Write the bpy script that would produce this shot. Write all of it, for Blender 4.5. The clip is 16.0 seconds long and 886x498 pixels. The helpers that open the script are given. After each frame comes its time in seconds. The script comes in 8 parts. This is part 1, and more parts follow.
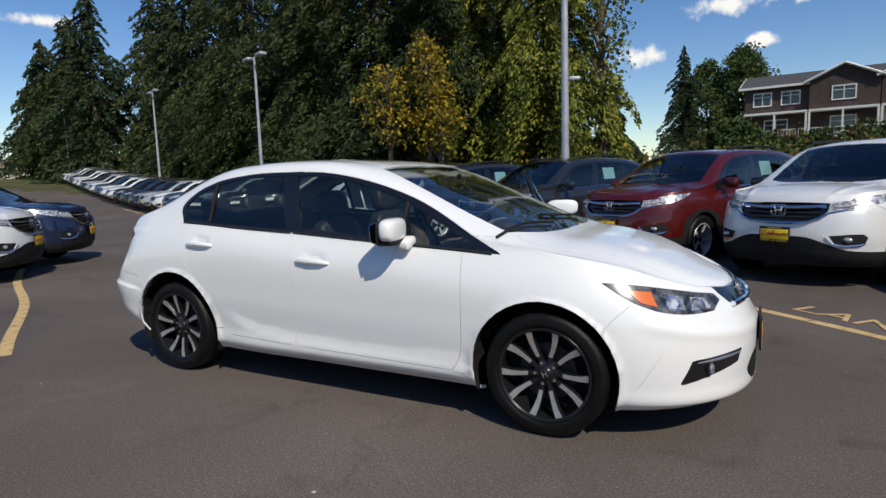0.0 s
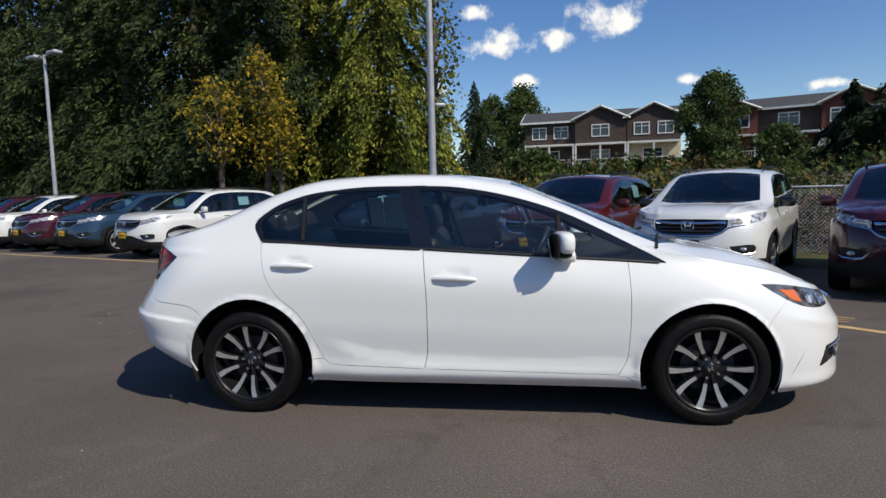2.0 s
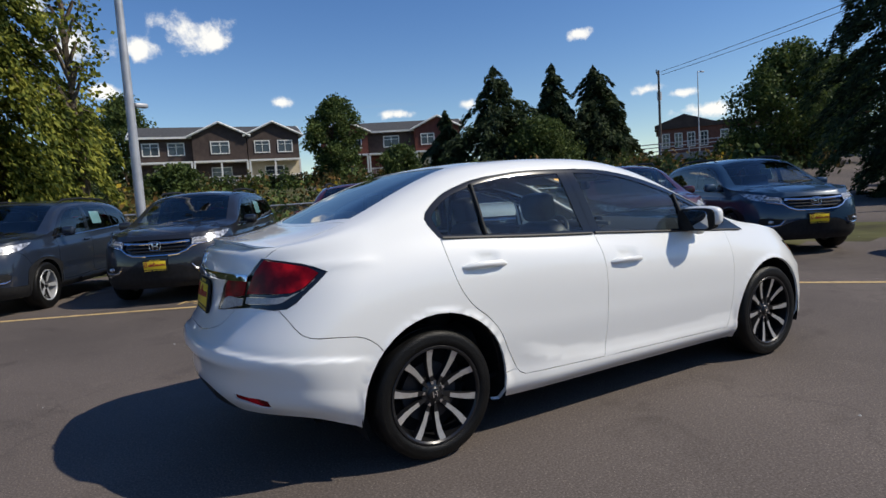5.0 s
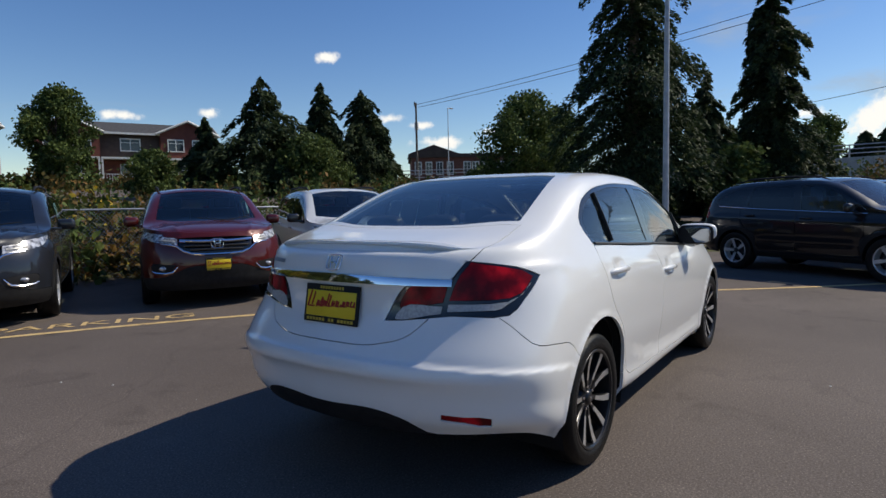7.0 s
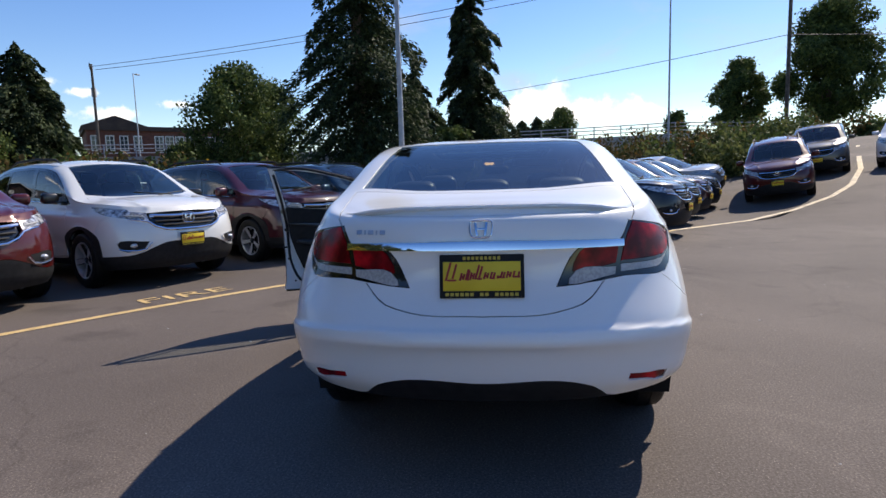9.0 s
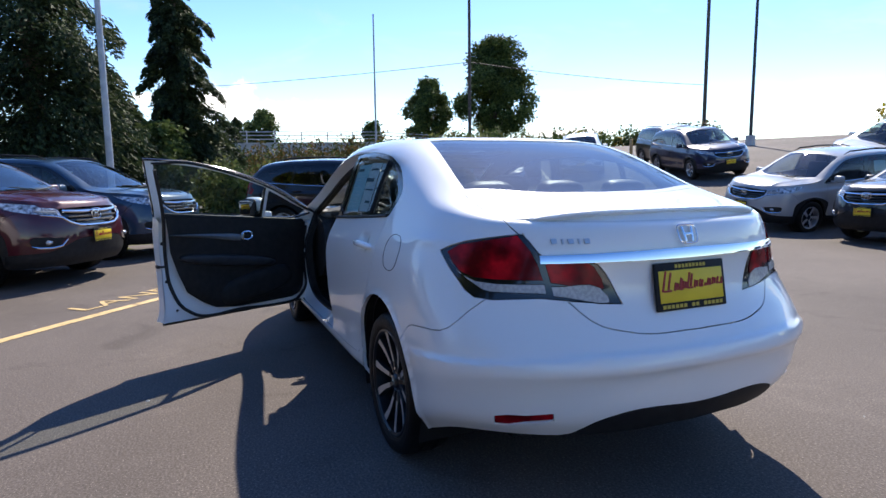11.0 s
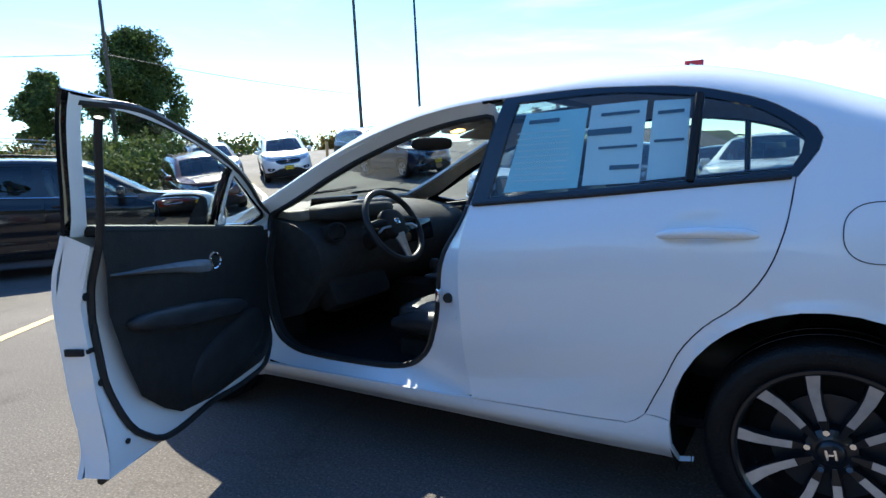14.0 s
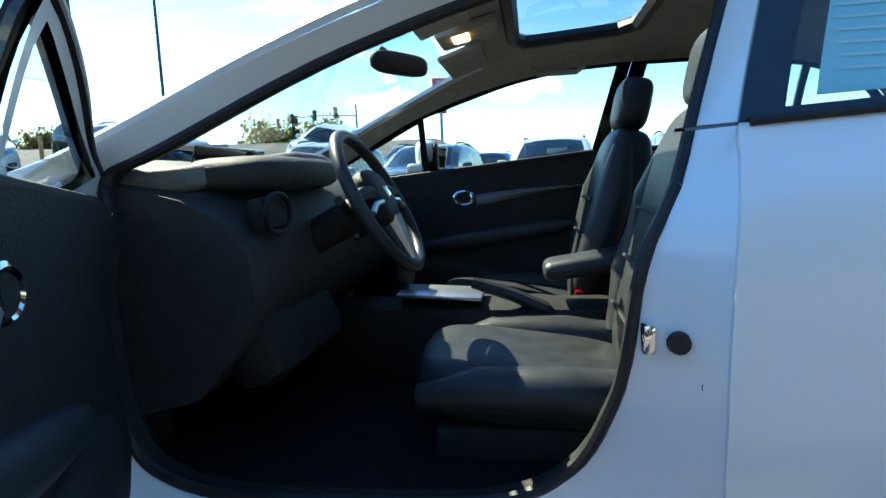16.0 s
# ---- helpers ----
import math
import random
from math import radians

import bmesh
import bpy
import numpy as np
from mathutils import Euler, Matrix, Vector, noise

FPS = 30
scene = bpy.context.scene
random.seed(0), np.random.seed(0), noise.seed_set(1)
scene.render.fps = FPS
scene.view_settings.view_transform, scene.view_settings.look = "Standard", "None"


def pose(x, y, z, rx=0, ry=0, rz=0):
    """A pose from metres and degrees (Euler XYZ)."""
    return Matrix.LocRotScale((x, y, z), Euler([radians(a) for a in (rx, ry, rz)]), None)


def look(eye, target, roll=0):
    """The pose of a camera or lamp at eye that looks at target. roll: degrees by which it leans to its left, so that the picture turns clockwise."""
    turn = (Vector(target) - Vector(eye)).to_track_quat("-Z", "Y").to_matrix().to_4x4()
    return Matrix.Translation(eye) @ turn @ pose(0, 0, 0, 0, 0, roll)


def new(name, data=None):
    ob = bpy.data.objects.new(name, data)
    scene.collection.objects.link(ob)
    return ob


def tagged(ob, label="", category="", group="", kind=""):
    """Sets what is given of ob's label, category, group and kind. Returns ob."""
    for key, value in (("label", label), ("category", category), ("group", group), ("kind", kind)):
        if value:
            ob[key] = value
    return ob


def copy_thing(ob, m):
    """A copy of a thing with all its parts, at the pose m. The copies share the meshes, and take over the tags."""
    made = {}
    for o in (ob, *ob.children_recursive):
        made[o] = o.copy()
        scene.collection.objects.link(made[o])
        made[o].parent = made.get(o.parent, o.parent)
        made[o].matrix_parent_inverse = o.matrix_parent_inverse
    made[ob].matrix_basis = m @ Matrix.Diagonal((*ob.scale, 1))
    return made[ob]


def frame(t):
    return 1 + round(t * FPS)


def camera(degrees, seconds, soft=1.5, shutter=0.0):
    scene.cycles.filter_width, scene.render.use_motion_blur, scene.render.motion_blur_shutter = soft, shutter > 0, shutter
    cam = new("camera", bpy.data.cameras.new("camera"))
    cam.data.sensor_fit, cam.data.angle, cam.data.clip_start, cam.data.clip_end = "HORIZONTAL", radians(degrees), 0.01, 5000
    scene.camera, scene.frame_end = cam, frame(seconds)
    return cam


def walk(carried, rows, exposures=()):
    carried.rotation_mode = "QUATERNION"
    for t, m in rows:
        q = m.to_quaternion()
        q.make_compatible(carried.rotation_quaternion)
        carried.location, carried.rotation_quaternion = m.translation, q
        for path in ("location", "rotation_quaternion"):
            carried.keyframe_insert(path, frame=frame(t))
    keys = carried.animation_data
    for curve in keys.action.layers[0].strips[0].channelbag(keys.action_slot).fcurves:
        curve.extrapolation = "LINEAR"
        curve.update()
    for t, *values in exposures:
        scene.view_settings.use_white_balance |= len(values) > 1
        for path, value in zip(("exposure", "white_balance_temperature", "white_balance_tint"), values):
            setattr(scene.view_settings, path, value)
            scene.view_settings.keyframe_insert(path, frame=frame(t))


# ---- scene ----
cam = camera(75.0, 16.0)
PATH = [
    (0, (2.202, -3.484, 1.284), (1.27, -1.731, 1.046), -1.8),
    (0.5, (1.75, -3.689, 1.286), (0.989, -1.852, 1.076), -2.6),
    (1, (1.29, -3.893, 1.278), (0.695, -1.992, 1.095), -2.0),
    (1.5, (0.818, -4.049, 1.272), (0.382, -2.105, 1.093), -2.3),
    (2, (0.31, -4.094, 1.292), (0.042, -2.12, 1.112), -1.3),
    (2.5, (-0.226, -4.07, 1.3), (-0.276, -2.077, 1.131), -2.3),
    (3, (-0.7, -3.977, 1.272), (-0.562, -1.99, 1.086), -2.4),
    (3.5, (-1.201, -3.871, 1.256), (-0.862, -1.906, 1.114), -2.0),
    (4, (-1.665, -3.743, 1.257), (-1.119, -1.827, 1.083), -1.9),
    (4.2, (-1.861, -3.642, 1.252), (-1.219, -1.757, 1.069), -2.5),
    (6.3, (-3.568, -2.389, 1.233), (-2.158, -0.977, 1.101), -1.9),
    (6.5, (-3.702, -2.249, 1.237), (-2.234, -0.898, 1.102), -1.4),
    (7, (-3.943, -1.836, 1.238), (-2.319, -0.678, 1.096), -1.1),
    (7.5, (-4.172, -1.437, 1.233), (-2.381, -0.563, 1.064), -2.4),
    (8, (-4.291, -0.994, 1.202), (-2.418, -0.32, 1.004), -2.2),
    (8.5, (-4.378, -0.551, 1.194), (-2.437, -0.102, 1.013), -1.0),
    (9, (-4.398, -0.098, 1.203), (-2.424, 0.122, 0.966), -1.7),
    (9.5, (-4.283, 0.349, 1.213), (-2.295, 0.357, 0.995), -2.1),
    (10, (-4.181, 0.781, 1.217), (-2.219, 0.487, 0.961), -3.2),
    (10.2, (-4.114, 0.953, 1.225), (-2.173, 0.549, 0.963), -2.6),
    (12.4, (-2.681, 2.430, 1.159), (-1.207, 1.101, 0.914), -1.3),
    (13, (-2.171, 2.566, 1.132), (-0.865, 1.077, 0.851), -2.4),
    (13.5, (-1.732, 2.582, 1.128), (-0.492, 1.033, 0.887), -3.5),
    (14, (-1.287, 2.577, 1.098), (-0.202, 0.915, 0.848), -2.9),
    (14.5, (-0.873, 2.460, 1.054), (0.210, 0.796, 0.811), -3.2),
    (15, (-0.488, 2.296, 1.002), (0.430, 0.536, 0.756), -1.8),
    (15.5, (-0.145, 2.084, 0.980), (0.503, 0.212, 0.710), -1.8),
    (16, (0.058, 1.759, 0.931), (0.364, -0.201, 0.678), -2.3),
]
EXPOSURES = [(0, 0.12, 6950, 8), (2, 0.19, 6950, 8), (4.2, 0.22, 6950, 8), (6.5, 0.15, 7050, 8), (7.5, 0.26, 7150, 9), (9, 0.72, 7200, 12), (10, 1.07, 7150, 12), (12.5, 1.35, 6650, 6), (14, 1.80, 6700, -1), (16, 2.18, 7000, -10)]
walk(cam, [(t, look(*p)) for t, *p in PATH], EXPOSURES)

# ---- world, sun ----
SUN_DIR = Vector((0.559, -0.431, 0.707))
world = bpy.data.worlds.new("sky")
scene.world = world
world.use_nodes = True
wn, wl = world.node_tree.nodes, world.node_tree.links
wn.clear()


def wnode(kind, **values):
    n = wn.new(kind)
    for k, v in values.items():
        n.inputs[k].default_value = v
    return n


sky = wn.new("ShaderNodeTexSky")
sky.sky_type, sky.sun_disc = "NISHITA", False
sky.sun_elevation = math.asin(SUN_DIR.z)
sky.sun_rotation = math.atan2(SUN_DIR.x, SUN_DIR.y)
sky.air_density, sky.dust_density, sky.ozone_density = 1.0, 0.12, 2.5
coord = wn.new("ShaderNodeTexCoord")
split = wn.new("ShaderNodeSeparateXYZ")
wl.new(coord.outputs["Generated"], split.inputs[0])
# cloud sheet: the direction is laid onto a high flat layer
zmax = wn.new("ShaderNodeMath"); zmax.operation = "MAXIMUM"; zmax.inputs[1].default_value = 0.02
wl.new(split.outputs[2], zmax.inputs[0])
zadd = wn.new("ShaderNodeMath"); zadd.operation = "ADD"; zadd.inputs[1].default_value = 0.12
wl.new(zmax.outputs[0], zadd.inputs[0])
lay = wn.new("ShaderNodeVectorMath"); lay.operation = "DIVIDE"
wl.new(coord.outputs["Generated"], lay.inputs[0])
comb = wn.new("ShaderNodeCombineXYZ")
for k in range(3):
    wl.new(zadd.outputs[0], comb.inputs[k])
wl.new(comb.outputs[0], lay.inputs[1])
cirrus = wn.new("ShaderNodeTexNoise")
cirrus.inputs["Scale"].default_value, cirrus.inputs["Detail"].default_value = 0.9, 9
cirrus.inputs["Roughness"].default_value, cirrus.inputs["Distortion"].default_value = 0.58, 0.7
wl.new(lay.outputs[0], cirrus.inputs["Vector"])
# more veil towards the sun's side of the sky
sunward = wn.new("ShaderNodeVectorMath"); sunward.operation = "DOT_PRODUCT"
sunward.inputs[1].default_value = (0.62, -0.78, 0.0)
wl.new(coord.outputs["Generated"], sunward.inputs[0])
veil = wn.new("ShaderNodeMapRange")
veil.inputs[1].default_value, veil.inputs[2].default_value = 0.1, 0.95
veil.inputs[3].default_value, veil.inputs[4].default_value = 0.0, 0.11
wl.new(sunward.outputs["Value"], veil.inputs[0])
plus = wn.new("ShaderNodeMath"); plus.operation = "ADD"
wl.new(cirrus.outputs[0], plus.inputs[0]); wl.new(veil.outputs[0], plus.inputs[1])
cover = wn.new("ShaderNodeMapRange")
cover.interpolation_type = "SMOOTHSTEP"
cover.inputs[1].default_value, cover.inputs[2].default_value = 0.62, 0.95
wl.new(plus.outputs[0], cover.inputs[0])
deep = wn.new("ShaderNodeHueSaturation")
deep.inputs["Saturation"].default_value, deep.inputs["Value"].default_value = 1.28, 0.88
deep.inputs["Hue"].default_value = 0.512
wl.new(sky.outputs[0], deep.inputs["Color"])
mixc = wn.new("ShaderNodeMixRGB")
mixc.inputs[2].default_value = (2.9, 3.35, 3.9, 1)
wl.new(cover.outputs[0], mixc.inputs[0]); wl.new(deep.outputs[0], mixc.inputs[1])
# small fair-weather clouds: azimuth, elevation, half width and height in degrees
CLOUDS = [(82.0, 15.9, 3.3, 1.9), (80.6, 15.3, 2.0, 1.2), (86.3, 14.4, 1.9, 1.1), (92.2, 13.9, 4.4, 1.2), (91.4, 14.6, 2.4, 1.3), (94.0, 17.0, 1.6, 0.9), (75.0, 9.9, 1.3, 0.6), (46.3, 14.3, 1.5, 0.7), (99.2, 10.6, 2.4, 1.0), (89.6, 10.8, 1.4, 0.7),
          (151.0, 13.3, 3.6, 0.7), (40.3, 8.7, 1.6, 0.7), (37.5, 8.0, 2.0, 0.5), (64.0, 8.4, 2.4, 0.6), (57.0, 8.9, 1.4, 0.7), (36.0, 6.4, 3.0, 0.8), (-3.0, 6.6, 5.6, 2.3), (-8.0, 6.0, 5.6, 2.0), (-12.5, 5.4, 4.0, 1.2), (3.5, 7.2, 2.0, 0.8), (30.0, 7.3, 2.0, 0.6), (-60.0, 4.8, 4.0, 1.0), (-76.0, 7.0, 6.0, 1.2), (-88.0, 8.0, 7.0, 1.5), (-36.0, 4.0, 6.0, 0.8)]
ragged = wn.new("ShaderNodeTexNoise")
ragged.inputs["Scale"].default_value, ragged.inputs["Detail"].default_value, ragged.inputs["Roughness"].default_value = 26.0, 7, 0.62
wl.new(coord.outputs["Generated"], ragged.inputs["Vector"])
puffs = None
for az, el, w, h in CLOUDS:
    c = Vector((math.cos(radians(el)) * math.cos(radians(az)), math.cos(radians(el)) * math.sin(radians(az)), math.sin(radians(el))))
    east = Vector((-math.sin(radians(az)), math.cos(radians(az)), 0))
    rel = wn.new("ShaderNodeVectorMath"); rel.operation = "SUBTRACT"; rel.inputs[1].default_value = c
    wl.new(coord.outputs["Generated"], rel.inputs[0])
    size = wn.new("ShaderNodeVectorMath"); size.operation = "MULTIPLY"
    size.inputs[1].default_value = (1 / radians(w), 1 / radians(w), 1 / radians(h))
    wl.new(rel.outputs[0], size.inputs[0])
    far = wn.new("ShaderNodeVectorMath"); far.operation = "LENGTH"
    wl.new(size.outputs[0], far.inputs[0])
    near = wn.new("ShaderNodeMath"); near.operation = "SUBTRACT"; near.inputs[0].default_value = 1.0
    wl.new(far.outputs["Value"], near.inputs[1])
    if puffs is None:
        puffs = near.outputs[0]
    else:
        mx = wn.new("ShaderNodeMath"); mx.operation = "SMOOTH_MAX"; mx.inputs[2].default_value = 0.15
        wl.new(puffs, mx.inputs[0]); wl.new(near.outputs[0], mx.inputs[1])
        puffs = mx.outputs[0]
rough = wn.new("ShaderNodeMath"); rough.operation = "MULTIPLY_ADD"; rough.inputs[1].default_value, rough.inputs[2].default_value = 2.6, -1.35
wl.new(ragged.outputs[0], rough.inputs[0])
body = wn.new("ShaderNodeMath"); body.operation = "ADD"
wl.new(puffs, body.inputs[0]); wl.new(rough.outputs[0], body.inputs[1])
puff = wn.new("ShaderNodeMapRange"); puff.interpolation_type = "SMOOTHSTEP"
puff.inputs[1].default_value, puff.inputs[2].default_value = 0.02, 0.75
wl.new(body.outputs[0], puff.inputs[0])
mixp = wn.new("ShaderNodeMixRGB")
mixp.inputs[2].default_value = (7.0, 7.1, 7.3, 1)
wl.new(puff.outputs[0], mixp.inputs[0]); wl.new(mixc.outputs[0], mixp.inputs[1])
bg = wnode("ShaderNodeBackground", Strength=0.124)
wl.new(mixp.outputs[0], bg.inputs[0])
wo = wn.new("ShaderNodeOutputWorld")
wl.new(bg.outputs[0], wo.inputs[0])

sun = new("sun", bpy.data.lights.new("sun", "SUN"))
sun.data.energy, sun.data.angle, sun.data.color = 3.5, radians(0.55), (1.0, 0.955, 0.88)
sun.matrix_world = look((30, -23, 38), (30 - SUN_DIR.x, -23 - SUN_DIR.y, 38 - SUN_DIR.z))

# ---- materials ----
def material(name, color=(0.5, 0.5, 0.5), rough=0.5, metal=0.0, coat=0.0, spec=0.5, transmission=0.0, ior=1.45):
    m = bpy.data.materials.new(name)
    m.use_nodes = True
    p = m.node_tree.nodes["Principled BSDF"]
    p.inputs["Base Color"].default_value = (*color, 1)
    p.inputs["Roughness"].default_value = rough
    p.inputs["Metallic"].default_value = metal
    p.inputs["Coat Weight"].default_value = coat
    p.inputs["Coat Roughness"].default_value = 0.03
    p.inputs["Specular IOR Level"].default_value = spec
    p.inputs["Transmission Weight"].default_value = transmission
    p.inputs["IOR"].default_value = ior
    return m


def vary(m, stops, scale=5.0, detail=6.0, rough=None, bump=0.0, bump_scale=None, island=0.0, coords="Object", distortion=0.0):
    """Colour from a noise through the given stops, with optional roughness range, bump and change per island."""
    nt = m.node_tree
    n, l = nt.nodes, nt.links
    p = n["Principled BSDF"]
    tc = n.new("ShaderNodeTexCoord")
    tx = n.new("ShaderNodeTexNoise")
    tx.inputs["Scale"].default_value, tx.inputs["Detail"].default_value = scale, detail
    tx.inputs["Distortion"].default_value = distortion
    l.new(tc.outputs[coords], tx.inputs["Vector"])
    fac = tx.outputs[0]
    if island:
        g = n.new("ShaderNodeNewGeometry")
        a = n.new("ShaderNodeMath"); a.operation = "MULTIPLY_ADD"
        a.inputs[1].default_value, a.inputs[2].default_value = island, -island / 2
        l.new(g.outputs["Random Per Island"], a.inputs[0])
        b = n.new("ShaderNodeMath"); b.operation = "ADD"
        l.new(a.outputs[0], b.inputs[0]); l.new(fac, b.inputs[1])
        fac = b.outputs[0]
    r = n.new("ShaderNodeValToRGB")
    while len(r.color_ramp.elements) < len(stops):
        r.color_ramp.elements.new(0.5)
    for e, (pos, col) in zip(r.color_ramp.elements, stops):
        e.position, e.color = pos, (*col, 1)
    l.new(fac, r.inputs[0]); l.new(r.outputs[0], p.inputs["Base Color"])
    if rough:
        mr = n.new("ShaderNodeMapRange")
        mr.inputs[3].default_value, mr.inputs[4].default_value = rough
        l.new(tx.outputs[0], mr.inputs[0]); l.new(mr.outputs[0], p.inputs["Roughness"])
    if bump:
        bt = n.new("ShaderNodeTexNoise")
        bt.inputs["Scale"].default_value, bt.inputs["Detail"].default_value = bump_scale or scale * 8, 4
        l.new(tc.outputs[coords], bt.inputs["Vector"])
        bp = n.new("ShaderNodeBump")
        bp.inputs["Strength"].default_value, bp.inputs["Distance"].default_value = bump, 0.01
        l.new(bt.outputs[0], bp.inputs["Height"]); l.new(bp.outputs[0], p.inputs["Normal"])
    return m


def asphalt_material():
    m = material("asphalt", (0.06, 0.055, 0.052), 0.85, spec=0.3)
    nt = m.node_tree
    n, l = nt.nodes, nt.links
    p = n["Principled BSDF"]
    tc = n.new("ShaderNodeTexCoord")

    def tex(scale, detail, distortion=0.0):
        t = n.new("ShaderNodeTexNoise")
        t.inputs["Scale"].default_value, t.inputs["Detail"].default_value = scale, detail
        t.inputs["Distortion"].default_value = distortion
        l.new(tc.outputs["Object"], t.inputs["Vector"])
        return t

    def ramp(src, stops):
        r = n.new("ShaderNodeValToRGB")
        while len(r.color_ramp.elements) < len(stops):
            r.color_ramp.elements.new(0.5)
        for e, (pos, c) in zip(r.color_ramp.elements, stops):
            e.position, e.color = pos, (c, c, c, 1)
        l.new(src, r.inputs[0])
        return r

    def mult(a, b):
        x = n.new("ShaderNodeMixRGB"); x.blend_type = "MULTIPLY"; x.inputs[0].default_value = 1
        l.new(a, x.inputs[1]); l.new(b, x.inputs[2])
        return x

    broad = ramp(tex(0.35, 4, 0.4).outputs[0], [(0.3, 0.76), (0.7, 1.18)])
    stain = ramp(tex(1.7, 5, 0.8).outputs[0], [(0.30, 0.76), (0.42, 1.0), (0.62, 1.0), (0.76, 1.20)])
    grit = ramp(tex(95, 3).outputs[0], [(0.3, 0.62), (0.55, 1.0), (0.72, 1.5)])
    v = n.new("ShaderNodeTexVoronoi"); v.inputs["Scale"].default_value = 42
    l.new(tc.outputs["Object"], v.inputs["Vector"])
    stone = ramp(v.outputs["Distance"], [(0.05, 1.35), (0.16, 1.0), (0.9, 0.92)])
    fleck = ramp(tex(160, 1).outputs[0], [(0.66, 1.0), (0.74, 2.4)])
    base = n.new("ShaderNodeRGB"); base.outputs[0].default_value = (0.124, 0.102, 0.090, 1)
    c = mult(mult(mult(mult(base.outputs[0], broad.outputs[0]).outputs[0], stain.outputs[0]).outputs[0], grit.outputs[0]).outputs[0], stone.outputs[0])
    # hairline cracks along the edges of large warped cells
    w = n.new("ShaderNodeTexNoise"); w.inputs["Scale"].default_value = 1.1; w.inputs["Detail"].default_value = 5
    l.new(tc.outputs["Object"], w.inputs["Vector"])
    addv = n.new("ShaderNodeVectorMath"); addv.operation = "MULTIPLY_ADD"
    addv.inputs[1].default_value = (1.6, 1.6, 0)
    l.new(w.outputs["Color"], addv.inputs[0]); l.new(tc.outputs["Object"], addv.inputs[2])
    cr = n.new("ShaderNodeTexVoronoi"); cr.feature = "DISTANCE_TO_EDGE"; cr.inputs["Scale"].default_value = 0.16
    l.new(addv.outputs[0], cr.inputs["Vector"])
    crack = ramp(cr.outputs["Distance"], [(0.0, 0.82), (0.0022, 1.0)])
    c = mult(mult(c.outputs[0], fleck.outputs[0]).outputs[0], crack.outputs[0])
    l.new(c.outputs[0], p.inputs["Base Color"])
    b = n.new("ShaderNodeBump"); b.inputs["Strength"].default_value, b.inputs["Distance"].default_value = 0.55, 0.004
    l.new(tex(70, 4).outputs[0], b.inputs["Height"]); l.new(b.outputs[0], p.inputs["Normal"])
    return m


M_ASPHALT = asphalt_material()
M_EARTH = vary(material("earth", rough=0.95, spec=0.2), [(0.3, (0.05, 0.045, 0.022)), (0.55, (0.09, 0.09, 0.035)), (0.75, (0.14, 0.12, 0.06))], 0.8, 8, bump=0.8)
M_YELLOW = vary(material("yellow_line_paint", rough=0.75), [(0.33, (0.26, 0.19, 0.11)), (0.42, (0.54, 0.37, 0.16)), (0.7, (0.64, 0.46, 0.22))], 9, 8, bump=0.5, bump_scale=70)
M_WHITELINE = vary(material("worn_line_paint", rough=0.75), [(0.3, (0.25, 0.21, 0.15)), (0.5, (0.62, 0.5, 0.33)), (0.7, (0.72, 0.62, 0.46))], 7, 8, bump=0.4, bump_scale=70)


def leaf_material(name, dark, mid, light, through_light=0.25):
    m = vary(material(name, rough=0.65, spec=0.18), [(0.25, dark), (0.5, mid), (0.8, light)], 0.55, 4, island=0.55)
    n, l = m.node_tree.nodes, m.node_tree.links
    p = n["Principled BSDF"]
    t = n.new("ShaderNodeBsdfTranslucent")
    src = p.inputs["Base Color"].links[0].from_socket
    l.new(src, t.inputs[0])
    mx = n.new("ShaderNodeMixShader"); mx.inputs[0].default_value = through_light
    l.new(p.outputs[0], mx.inputs[1]); l.new(t.outputs[0], mx.inputs[2])
    l.new(mx.outputs[0], n["Material Output"].inputs[0])
    return m


M_NEEDLE = leaf_material("conifer_needles", (0.016, 0.029, 0.012), (0.044, 0.062, 0.021), (0.098, 0.110, 0.036))
M_NEEDLE_DARK = leaf_material("dark_conifer_needles", (0.016, 0.028, 0.014), (0.036, 0.056, 0.024), (0.070, 0.092, 0.036))
M_CEDAR = leaf_material("cedar_sprays", (0.034, 0.052, 0.011), (0.150, 0.175, 0.030), (0.34, 0.33, 0.058), 0.3)
M_MAPLE = leaf_material("yellowing_leaves", (0.06, 0.075, 0.015), (0.26, 0.21, 0.025), (0.52, 0.34, 0.04), 0.35)
M_BROAD = leaf_material("broad_leaves", (0.034, 0.056, 0.018), (0.070, 0.105, 0.030), (0.13, 0.165, 0.046))
M_BRUSH = leaf_material("brush_leaves", (0.035, 0.045, 0.015), (0.10, 0.085, 0.027), (0.22, 0.12, 0.04))
M_HEDGE = leaf_material("ivy_leaves", (0.035, 0.052, 0.014), (0.095, 0.120, 0.034), (0.20, 0.21, 0.075), 0.3)
M_BARK = vary(material("bark", rough=0.9), [(0.3, (0.06, 0.045, 0.032)), (0.7, (0.17, 0.13, 0.095))], 6, 8, bump=0.9, bump_scale=30)
M_POLE = vary(material("weathered_grey_pole", rough=0.5, metal=0.3), [(0.3, (0.32, 0.33, 0.36)), (0.7, (0.46, 0.47, 0.5))], 3, 4)
M_WOODPOLE = vary(material("dark_timber_pole", rough=0.9), [(0.3, (0.05, 0.042, 0.036)), (0.7, (0.12, 0.10, 0.085))], 4, 6, bump=0.5)
M_DARKMETAL = material("dark_metal", (0.05, 0.05, 0.055), 0.45, 0.5)

